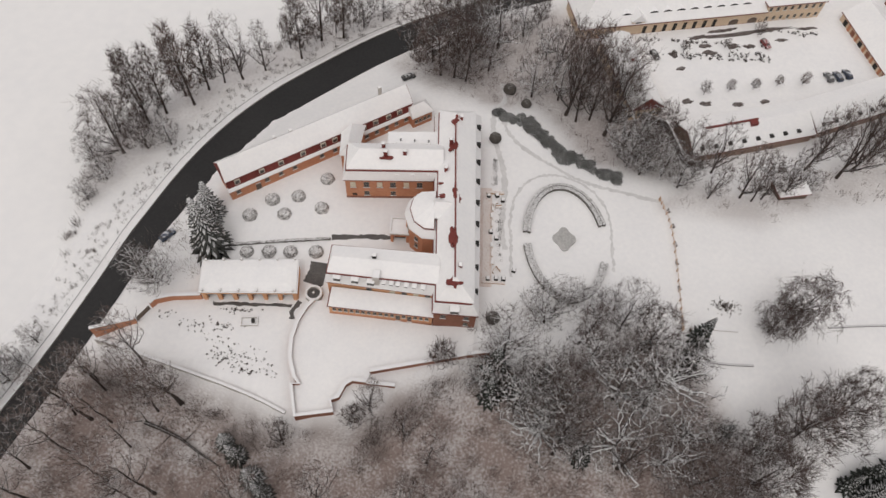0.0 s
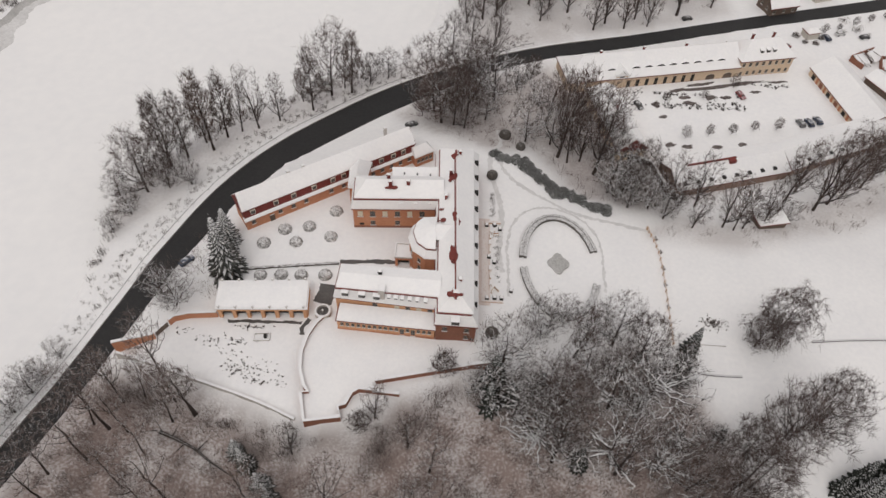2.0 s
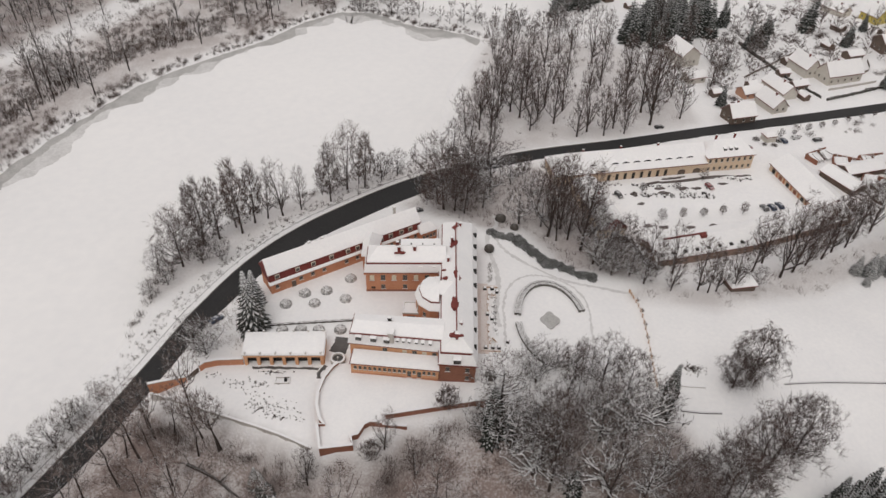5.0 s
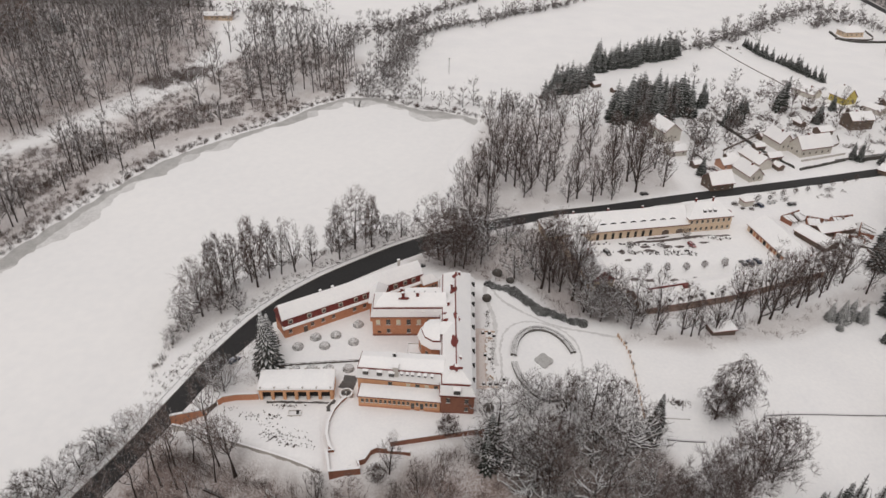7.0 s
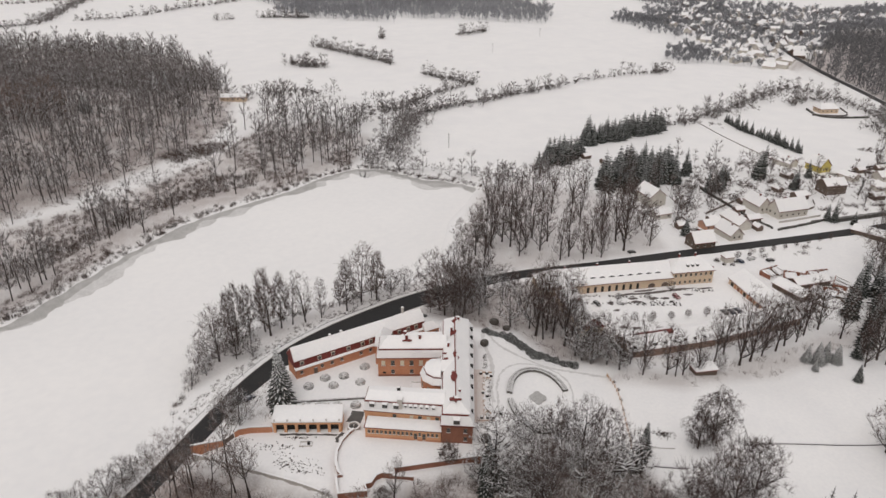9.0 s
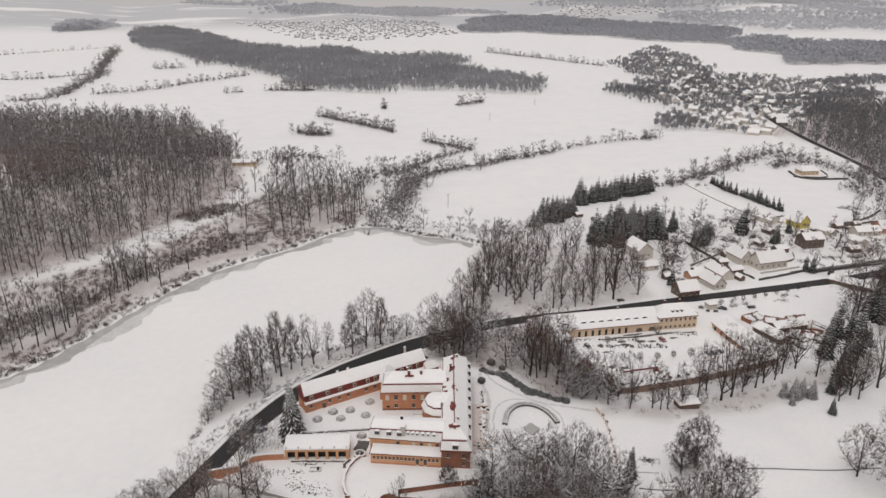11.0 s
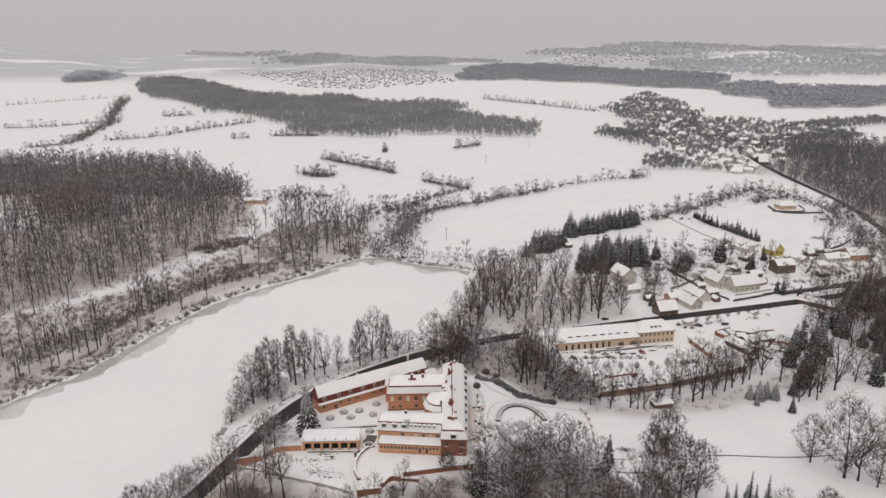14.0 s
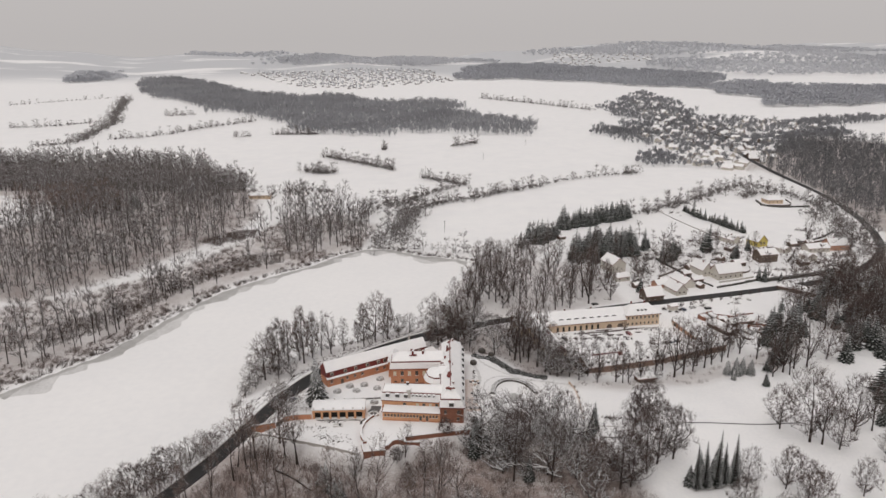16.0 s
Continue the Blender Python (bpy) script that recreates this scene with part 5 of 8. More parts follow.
for k, (x, y, dx, dy, dz) in enumerate(((1, -0.3, -1.6, 1.8, 1.4), (3, -1, 1.0, 2.2, 1.0), (6, -2, -1.0, -2.2, 0.9), (9, -3.2, 1.8, 1.6, 1.2), (12, -5, 1.2, -2.0, 0.8), (-0.5, 0.2, -2.0, -0.8, 1.2))):
    g = Growth()
    base = Vector((x, y, floor_at(-68 + x, -35.5 + y) - floor_at(-68, -35.5) + 0.6))
    g.tube([base, base + Vector((dx, dy, dz)) * 0.6, base + Vector((dx, dy, dz)) * 1.4], [0.16, 0.1, 0.03], 4)
    hung("branch", g.mesh("branch"), DEAD_BARK, fallen)
# park trees on the lawn
for x, y, kind, s in ((82.5, -3, "weeping", 1.05), (77, -6, "weeping", 0.8), (80, -30, "broad", 0.9), (87, -27, "broad", 0.75), (75, -34, "broad", 0.85), (68, -35, "broad", 0.7), (61, -33, "snowy", 0.5), (139, -2, "broad", 0.8), (147, -12, "broad", 1.05), (151, -14, "tall", 1.0), (156, -18, "broad", 0.85), (169, -4, "broad", 0.9), (177, -3, "tall", 0.9), (124, -43, "broad", 0.75), (110, -42, "snowy", 0.6), (130, -48, "broad", 0.65), (156, 46, "bank", 0.7), (166, -45, "broad", 0.7), (172, -24, "broad", 0.6), (104, -56, "broad", 0.75), (126, -60, "broad", 0.75), (151, -46, "broad", 0.7), (112, -66, "snowy", 0.75), (160, 55, "tall", 0.9), (163, 51, "bank", 0.85), (165, 48, "tall", 0.8), (170, 55, "bank", 0.9), (178, 58, "bank", 0.9), (192, 67, "broad", 0.8)):
    plant(kind, x, y, s, group="park trees")

# conifers
TREES["spruce"] = [tree_kind("spruce", "dark green spruce with snow on its drooping branches", conifer_meshes(91 + k, h, w), (BARK, NEEDLES), "conifer") for k, (h, w) in enumerate(((14, 3.6), (17, 3.8), (11, 3.2)))]
TREES["frosted"] = [tree_kind("spruce", "spruce thickly frosted with snow beside the garages", conifer_meshes(88 + k, h, w, 22, 14, 0.04, dr, 0.7), (BARK, FROSTED_NEEDLES), "conifer") for k, (h, w, dr) in enumerate(((16, 3.7, 0.6), (13, 4.0, 0.15)))]
TREES["stand"] = [tree_kind("spruce", "tall dark spruce with snow on its branches", conifer_meshes(191 + k, h, w, 14, 9, 0.05, 0.3), (BARK, NEEDLES), "conifer") for k, (h, w) in enumerate(((21, 6.0), (18, 5.6), (20, 6.4)))]
TREES["column"] = [tree_kind("columnar_conifer", "slim dark columnar conifer dusted with snow", conifer_meshes(97 + k, h, w, 20, 8, 0.03, -0.5), (BARK, NEEDLES), "conifer") for k, (h, w) in enumerate(((15, 1.9), (12, 1.7)))]
for x, y, kind, s, n in ((-59.8, 6.5, "frosted", 1.4, 0), (-62.5, 16.5, "frosted", 1.3, 1), (-61.2, 10.5, "frosted", 1.0, 1), (57, -13.5, "spruce", 0.75, 0), (59, -9, "spruce", 0.75, 1), (55.5, -17, "spruce", 0.7, 2), (184, 2, "spruce", 0.8, 0), (189, 6, "spruce", 0.7, 2), (193, 1, "spruce", 0.75, 1), (201, 30, "stand", 1.2, 0), (205, 36, "stand", 1.1, 1), (198, 22, "stand", 1.1, 2), (91, -44, "column", 1.55, 0), (94.5, -43, "column", 1.5, 1), (98.5, -42.5, "column", 1.75, 0), (102, -41, "column", 1.5, 1), (105.5, -41.5, "column", 1.5, 0), (99.5, -38, "spruce", 1.0, 1), (93, -40, "spruce", 0.95, 0), (89, -41.5, "spruce", 0.8, 2), (-47, -41, "frosted", 0.85, 0), (-43, -45.5, "frosted", 0.9, 1), (-50, -38.5, "frosted", 0.7, 1), (-40, -49, "frosted", 0.7, 0), (63, -31, "spruce", 0.6, 2), (21, -22, "spruce", 0.8, 0), (9, -26, "spruce", 0.8, 1), (30, -38, "spruce", 0.7, 0), (46, -12, "spruce", 0.6, 2), (58.5, -11, "frosted", 0.55, 1)):
    plant(kind, x, y, s, n, "conifers in the park")
for x, y, s in ((135, 49, 0.75), (139, 48, 0.8), (146, 48.5, 0.7), (142.5, 50, 0.75), (136, 43, 0.4)):
    plant("frosted", x, y, s, 1, "snowy conifers on the lawn")
for x, y, s in ((149, 36.5, 0.55), (156, 52, 0.9), (163, 60, 1.3), (170, 70, 1.3), (176, 78, 1.3), (168, 84, 1.2), (183, 88, 1.4), (175, 95, 1.2), (190, 98, 1.4), (182, 104, 1.3)):
    plant("spruce", x, y, s, None, "conifers behind the farm")
for x, y in ((-286, 328), (-280, 322), (-262, 404), (-256, 410), (-527, 569), (-515, 575), (-501, 587), (-494, 650), (-434, 676)):
    plant("frosted", x, y, 1.2, 1, "snowy spruces in the hill woods")
for poly, gap in (([(48, 262), (80, 292), (84, 305), (56, 285)], 4.5), ([(88, 322), (160, 374), (160, 386), (92, 340)], 4.5), ([(84, 236), (110, 282), (140, 282), (136, 246), (104, 226)], 5.4)):
    for x, y in scatter(poly, gap, gen):
        plant("stand", x, y, rng_t.uniform(0.7, 1.05), None, "dark conifer stand")
for p in dense([(222, 414), (226, 386), (234, 363), (240, 341), (246, 320)], 2.2):
    plant("spruce", p.x + gen.normal(0, 0.8), p.y, rng_t.uniform(0.45, 0.7), None, "conifer hedge row")


for x, y, s in ((192, 259, 1.25), (195, 262, 1.0), (156, 234, 0.9), (160, 236, 1.05), (165, 245, 0.9), (171, 254, 0.8), (207, 240, 0.8), (210, 243, 0.75), (206, 190, 0.7), (209, 188, 0.65), (218, 184, 0.7), (120, 166, 0.85), (226, 262, 0.6), (228, 264, 0.5), (262, 192, 0.8), (245, 178, 0.8), (152, 232, 0.7), (146, 262, 0.9), (150, 268, 0.8)):
    plant("spruce", x, y, s * 1.2, None, "village conifers")
# tall mixed trees between the farm and the road
for x, y in scatter([(186, 96), (216, 96), (256, 130), (296, 190), (268, 196), (236, 160), (200, 128)], 9.5, gen):
    plant("stand" if rng_t.random() < 0.5 else "broad", x, y, rng_t.uniform(0.75, 1.1), None, "tall trees beside the road")
for x, y in scatter([(198, 62), (232, 72), (268, 122), (244, 118), (212, 92)], 8.5, gen):
    plant("stand" if rng_t.random() < 0.55 else "broad", x, y, rng_t.uniform(0.75, 1.05), None, "tall trees beside the road")
# gardens of the village
homes = ((112, 214), (113, 191), (124, 153), (143, 166), (152, 182), (137, 178), (187, 199), (172, 206), (229, 237), (240, 280), (222, 290), (278, 262), (262, 240), (205, 225), (252, 262), (163, 187))
for x, y in scatter([(92, 162), (118, 176), (165, 190), (205, 212), (235, 222), (262, 215), (290, 235), (262, 275), (235, 262), (215, 275), (190, 250), (160, 242), (130, 232), (96, 205)], 7.0, gen) + scatter([(262, 278), (296, 300), (335, 305), (345, 268), (305, 225), (290, 240)], 8.0, gen) + scatter([(140, 258), (205, 304), (218, 286), (160, 246)], 8.5, gen):
    if all(math.hypot(x - a, y - b) > 10.5 for a, b in homes):
        garden_spots.append((x, y))
for k in range(9):
    plant("small", 138 + 7.2 * k, 137.5 + 3.2 * k, 0.42, None, "saplings along the car park")
plant("stand", 10, -20, 0.75, 0, "conifers in the park")
plant("stand", 13.5, -24, 0.65, 1, "conifers in the park")
for x, y, s in ((120, 185, 0.6), (130, 200, 0.7), (150, 222, 0.7), (160, 236, 0.6), (190, 262, 0.5), (205, 270, 0.5), (228, 256, 0.5), (215, 196, 0.4), (240, 216, 0.5), (98, 172, 0.8), (118, 228, 0.8), (106, 246, 0.9), (290, 190, 0.8), (232, 160, 0.7), (300, 272, 0.9), (305, 262, 0.8), (285, 290, 0.7)):
    plant("bank", x, y, s, None, "village trees")


# woods too dense to count
def lite_tree(seed, high, spread, limbs=9, twigs=130, start=0.34, trunk=0.3, fine=0.15, rise=1.5, limb=0.2):
    """A tree of a wood as arrays, and how many of its triangles are trunk and limbs."""
    rng = random.Random(seed)
    g = Growth()
    lean = Vector((rng.uniform(-0.05, 0.05), rng.uniform(-0.05, 0.05), 1))
    g.tube([Vector((0, 0, -0.5)), lean * high * 0.45, lean * high * 0.9], [trunk * 1.3, trunk * 0.9, 0.05], 3)
    ends = []
    for k in range(limbs):
        u, a = (k + 0.5) / limbs, k * 2.4 + rng.uniform(-0.5, 0.5)
        reach = spread * (1 - 0.55 * u * u) * rng.uniform(0.6, 1.1)
        q = Vector((math.cos(a) * reach, math.sin(a) * reach, 0)) + lean * high * (start + (0.97 - start) * min(1, u + rng.uniform(0, 0.25)))
        p = lean * max(high * start * 0.8, min(q.z - reach * rise, high * 0.75))
        g.spike(p, q, limb)
        ends.append((p, q))
    hard = len(g.f)
    for k in range(twigs):
        p, q = ends[k % limbs]
        b = p.lerp(q, rng.uniform(0.3, 1.0) ** 0.7)
        g.twig(b, b + ((q - p).normalized() * 0.8 + rand_dir(rng) * 0.8 + Vector((0, 0, 0.25))).normalized() * spread * rng.uniform(0.35, 0.75), fine, rng)
    return np.array(g.v), np.array(g.f), hard


def woodland(name, places, kinds, material, label, low=0.8, high=1.2, seed=1, category="woods"):
    """One joined mesh of many trees; with two materials the first is for trunks and limbs."""
    rng = np.random.default_rng(seed)
    pts = np.array(places)
    hs = ground(pts[:, 0], pts[:, 1])
    vs, fs, slot, n = [], [], [], 0
    for (x, y), z in zip(pts, hs):
        v, f, hard = kinds[rng.integers(len(kinds))]
        a, s = rng.uniform(0, 2 * np.pi), rng.uniform(low, high)
        c, d = np.cos(a) * s, np.sin(a) * s
        vs.append(np.stack([v[:, 0] * c - v[:, 1] * d + x, v[:, 0] * d + v[:, 1] * c + y, v[:, 2] * s + z], 1))
        fs.append(f + n)
        slot.append(np.arange(len(f)) >= hard)
        n += len(v)
    me = fast_mesh(name, np.concatenate(vs), np.concatenate(fs))
    if isinstance(material, tuple):
        me.materials.append(material[0])
        me.materials.append(material[1])
        me.polygons.foreach_set("material_index", np.concatenate(slot).astype(np.int32))
    else:
        me.materials.append(material)
    return tagged(new(name, me), label, category, kind="stuff")


LITE = [lite_tree(101 + k, h, s) for k, (h, s) in enumerate(((26, 6.0), (23, 5.4), (28, 6.4), (20, 5.2), (25, 5.2)))]
EDGE = [lite_tree(111 + k, h, s, 11, 160, 0.2, 0.32, 0.15) for k, (h, s) in enumerate(((22, 6.4), (18, 5.6), (24, 6.0)))]
WOOD_MATS = (BARK, FOREST)
hill = np.array(scatter(WOODS_HILL, 6.8, gen))
rim = away([(-262, 120), (-229, 180), (-182, 285), (-178, 330), (-192, 384), (-225, 470), (-268, 555)], hill[:, 0], hill[:, 1])[0]
wave = np.sin(hill[:, 0] * 0.043 + 2 * np.sin(hill[:, 1] * 0.031)) + np.sin(hill[:, 1] * 0.052 + hill[:, 0] * 0.02)
hill = hill[gen.random(len(hill)) < 0.82 + 0.18 * smooth(rim, 0, 50) + 0.12 * wave]
woodland("hill_woods", [tuple(p) for p in hill if math.hypot(p[0] + 184, p[1] - 366) > 24], LITE + EDGE[:1], WOOD_MATS, "dense leafless woods on the hill above the lake", 0.6, 1.0, 1)
woodland("larch_stand", scatter([(-364, 336), (-304, 338), (-270, 280), (-310, 255), (-370, 270)], 7.5, gen), LITE, (BARK, LARCH), "reddish bare larches in the woods", 0.7, 1.0, 31)
SHORE_TALL = [(-140, 270), (-128, 238), (-119, 230), (-107, 249), (-89, 262), (-75, 272), (-78, 334), (-90, 358), (-127, 362), (-155, 375), (-160, 340)]
shore = scatter(SHORE_TALL, 7.4, gen) + scatter([(-205, 166), (-196, 176), (-184, 172), (-176, 158), (-184, 144), (-200, 150)], 6.2, gen)
shore += scatter([(-260, 40), (-224, 34), (-200, 72), (-188, 92), (-192, 106), (-222, 110), (-250, 92)], 8.5, gen) + scatter([(-330, 20), (-290, -10), (-236, 30), (-260, 70)], 9, gen)
shore += [(-238, 150), (-246, 128), (-226, 178), (-214, 192), (-196, 232), (-206, 214), (-184, 250), (-166, 300), (-162, 318), (-170, 286), (-158, 268), (-150, 252)]
woodland("shore_woods", shore, LITE, WOOD_MATS, "tall leafless trees along the far lake shore", 0.6, 1.0, 2)
woodland("shore_oaks", [(-193, 99), (-170, 154), (-138, 212), (-186, 128), (-163, 178), (-150, 208), (-206, 120), (-158, 236), (-176, 190), (-215, 62), (-186, 164)], EDGE, WOOD_MATS, "broad leafless trees at the water's edge", 0.7, 1.0, 36)
TUFT = []
for k in range(3):
    rng = random.Random(180 + k)
    g = Growth()
    for _ in range(26):
        d = rand_dir(rng)
        d.z = abs(d.z) * 1.1 + 0.2
        g.twig(Vector((d.x * 0.25, d.y * 0.25, -0.05)), Vector((d.x * 1.2, d.y * 1.2, d.z * 1.4)) * rng.uniform(0.6, 1.2), 0.09, rng)
    TUFT.append((np.array(g.v), np.array(g.f), 0))
BUSH = []
for k in range(3):
    rng = random.Random(140 + k)
    g = Growth()
    for _ in range(30):
        d = rand_dir(rng)
        d.z = abs(d.z) * 1.2 + 0.25
        p = Vector((rng.gauss(0, 0.9), rng.gauss(0, 0.9), -0.1))
        g.twig(p, p + Vector((d.x * 0.9, d.y * 0.9, d.z * 1.6)) * rng.uniform(0.6, 1.2), 0.05, rng)
    BUSH.append((np.array(g.v), np.array(g.f), 0))
THICKET = []
for k in range(3):
    rng = random.Random(160 + k)
    g = Growth()
    for _ in range(80):
        d = rand_dir(rng)
        d.z = abs(d.z) + 0.7
        a = Vector((rng.gauss(0, 1.5), rng.gauss(0, 1.5), -0.1))
        b = a + Vector((d.x * 1.3, d.y * 1.3, d.z * 2.3)) * rng.uniform(0.6, 1.25)
        c = a.lerp(b, rng.uniform(0.35, 0.7))
        g.twig(a, b, 0.05, rng)
        g.twig(c, c + (d * 0.6 + rand_dir(rng) * 0.7).normalized() * rng.uniform(0.7, 1.4), 0.045, rng)
    THICKET.append((np.array(g.v), np.array(g.f), 0))
REED = []
for k in range(3):
    rng = random.Random(170 + k)
    g = Growth()
    for _ in range(22):
        p = Vector((rng.gauss(0, 1.2), rng.gauss(0, 1.2), -0.1))
        g.twig(p, p + Vector((rng.gauss(0, 0.35), rng.gauss(0, 0.35), rng.uniform(2.0, 5.0))), 0.09, rng)
    REED.append((np.array(g.v), np.array(g.f), 0))
brush, thick = [], []
for poly, gap in ((WOODS_SOUTH, 3.4), (WOODS_PARK, 3.4), (WOODS_FARM, 4.4), (WOODS_ROAD, 8)):
    spots = scatter(poly, gap, gen)
    brush += [p for p, d in zip(spots, off_road(spots)) if d > 6 and not (-30 < p[0] < -20 and p[1] > -50)]
for poly, gap in ((WOODS_SOUTH, 4.6), ([(-84, -22), (-61, -28), (-45, -33), (-36, -38), (-36, -42), (-60, -33), (-84, -28)], 2.6), ([(-26, -37), (-10, -27), (4, -20), (8, -24), (-8, -32), (-24, -42)], 2.4)):
    spots = scatter(poly, gap, gen)
    thick += [p for p, d in zip(spots, off_road(spots)) if d > 7 and not (-30 < p[0] < -20 and p[1] > -50)]
brush += scatter([(-72, 20), (-64, 22), (-57, 8), (-62, 0), (-76, -4), (-78, 4)], 2.4, gen)
# the overgrown strip between the far shore and the forest track
under = np.array(scatter(WOODS_HILL, 6.6, gen))
under = under[away([(-262, 120), (-229, 180), (-182, 285), (-178, 330), (-192, 384), (-225, 470)], under[:, 0], under[:, 1])[0] < 75]
woodland("hill_undergrowth", [tuple(p) for p in under], BUSH, FOREST, "bare undergrowth below the hill trees", 1.2, 2.6, 41, "undergrowth")
woodland("track_bushes", scatter([(-218, 202), (-204, 232), (-190, 253), (-174, 276), (-165, 260), (-177, 239), (-194, 209), (-209, 185)], 3.6, gen), BUSH, FROSTED, "frosted brush beside the snowy track", 0.6, 1.7, 42, "brush")
shore_brush = [p for p in scatter(WOODS_SHORE, 3.2, gen) if float(smooth(math.sin(p[0] * 0.09 + 2 * math.sin(p[1] * 0.05)), -0.9, 0.2)) > gen.random()]
woodland("shore_thickets", shore_brush, THICKET, BROWN_TWIG, "brown thickets of shrubs behind the lake shore", 0.3, 0.95, 37, "undergrowth")
track_brush = [(p.x + gen.normal(0, 4), p.y + gen.normal(0, 4)) for p in dense([(-262, 100), (-245, 142), (-232, 175), (-217, 221), (-199, 256), (-181, 289), (-176, 330)], 1.3)]
woodland("track_brush", track_brush, BUSH, BROWN_TWIG, "low brown brush beside the forest track", 0.5, 1.2, 41, "undergrowth")
woodland("dark_thicket", scatter([(-200, 252), (-186, 250), (-164, 276), (-166, 290), (-182, 280)], 2.6, gen), THICKET, TWIG, "dark dense thicket beside the forest track", 0.6, 1.2, 38, "undergrowth")
woodland("tall_reeds", scatter([(-226, 66), (-205, 88), (-190, 136), (-172, 182), (-150, 212), (-130, 226), (-134, 244), (-160, 236), (-184, 190), (-206, 142), (-226, 100)], 2.3, gen), REED, FROSTED, "pale dry reeds behind the lake shore", 0.5, 1.0, 39, "reeds")
woodland("thickets", thick, THICKET, BROWN_TWIG, "brown misty thickets of leafless shrubs", 0.35, 1.1, 13, "undergrowth")
woodland("undergrowth", brush, BUSH, BROWN_TWIG, "brown leafless undergrowth and saplings", 0.5, 1.3, 3, "undergrowth")
reeds = []
for line, wide in ((LAKE[16:22], 4), (SHORE[0:13], 5), (SHORE[0:13], 9)):
    for p in dense(line, 0.8):
        reeds.append((p.x + gen.normal(0, wide * 0.5), p.y + gen.normal(0, wide * 0.5)))
reeds = [p for p in reeds if not inside(LAKE, np.array([p[0]]), np.array([p[1]]))[0]]
woodland("shore_scrub", reeds[::5], THICKET, BROWN_TWIG, "brown scrub along the water's edge", 0.2, 0.7, 40, "undergrowth")
woodland("reeds", reeds, REED, FROSTED, "dry frosted reeds on the lake bank", 0.3, 0.7, 4, "reeds")

# hedgerows and far woods
MID = [lite_tree(121 + k, h, s, 12, 120, 0.06, 0.16, 0.15, 0.8, 0.1) for k, (h, s) in enumerate(((12, 4.6), (9, 4.2), (15, 5.0)))]


def far_clump(seed, high, wide, twigs=20, fine=0.5):
    """The fan of rising branches of a distant bare tree."""
    rng = random.Random(seed)
    g = Growth()
    g.twig(Vector((0, 0, -0.5)), Vector((0, 0, high)), 0.35, rng)
    for k in range(twigs):
        a, u = k * 2.4, rng.uniform(0.25, 0.75)
        p = Vector((0, 0, high * u * 0.8))
        q = Vector((math.cos(a) * wide * rng.uniform(0.3, 1.1), math.sin(a) * wide * rng.uniform(0.3, 1.1), high * min(1, u + rng.uniform(0.12, 0.4))))
        g.twig(q, p, fine, rng)
    return np.array(g.v), np.array(g.f), 1


FAR = [far_clump(131 + k, h, w) for k, (h, w) in enumerate(((15, 4.6), (12, 4.2), (17, 5.0), (11, 4.6), (14, 3.8)))]


def row_of(line, gap, wide):
    return [(p.x + gen.normal(0, wide), p.y + gen.normal(0, wide)) for p in dense(line, gap)]


rows = []
HEDGEROWS = (
    ([(-67, 284), (-55, 280), (-50, 300), (-47, 354), (-45, 397)], 1.2, 8), ([(-45, 397), (-31, 428), (12, 460), (47, 491), (86, 522)], 2.8, 5), ([(86, 522), (128, 564), (215, 612)], 9, 2.5), ([(205, 606), (222, 618)], 2.6, 4),
    ([(-46, 575), (7, 532)], 3.5, 1.5), ([(-47, 456), (-23, 501), (7, 534)], 5, 4), ([(-66, 270), (-30, 258), (10, 250), (26, 242)], 4.5, 2.5), ([(-195, 736), (-150, 694), (-84, 628)], 2.4, 3.0),
    ([(-198, 622), (-176, 612)], 1.8, 6), ([(-184, 604), (-158, 612)], 1.5, 3), ([(166, 389), (212, 427)], 3.5, 6), ([(212, 427), (236, 455), (332, 560)], 3.5, 6), ([(-592, 913), (-526, 956), (-498, 1034), (-417, 1159)], 5, 7),
    ([(-903, 1642), (-791, 1357), (-700, 1150)], 3.6, 9), ([(-700, 1150), (-659, 988), (-634, 870), (-680, 838)], 3.0, 9), ([(-858, 1063), (-784, 1081), (-708, 1156)], 6, 4), ([(-1117, 1479), (-1045, 1585), (-948, 1736)], 16, 4), ([(-627, 1247), (-587, 1268)], 3, 12),
    ([(-95, 345), (-80, 380), (-60, 425), (-44, 455)], 3, 8), ([(24, 240), (60, 255), (75, 300)], 3.5, 6), ([(100, 190), (150, 215), (170, 250), (160, 300)], 7, 8), ([(-328, 969), (-250, 972)], 2.6, 4),
    ([(300, 270), (330, 330), (350, 420)], 6, 7), ([(-387, 935), (-365, 948)], 10, 2), ([(-14, 834), (29, 868)], 3, 5), ([(52, 1650), (160, 1500), (300, 1380)], 5, 7), ([(-117, 801), (-116, 803)], 1, 2),
    ([(300, 236), (336, 285), (362, 370), (374, 450)], 3.5, 9), ([(340, 560), (372, 480), (362, 420)], 5, 6), ([(308, 486), (322, 512), (346, 506)], 3.5, 4), ([(-190, 372), (-176, 398), (-160, 402)], 9, 4), ([(-150, 400), (-135, 420), (-128, 405)], 3, 9))
for line, gap, wide in HEDGEROWS:
    rows += row_of(line, gap, wide)
HEDGE_CLUMP = [far_clump(141 + k, 3.4, 2.2, 26, 0.3) for k in range(4)]
woodland("hedge_bushes", [p for line, gap, wide in HEDGEROWS for p in row_of(line, gap * 0.55, wide * 0.55) if p[1] > 380], HEDGE_CLUMP, FOREST, "dense dark bushes of the field hedgerows", 0.5, 1.3, 34)
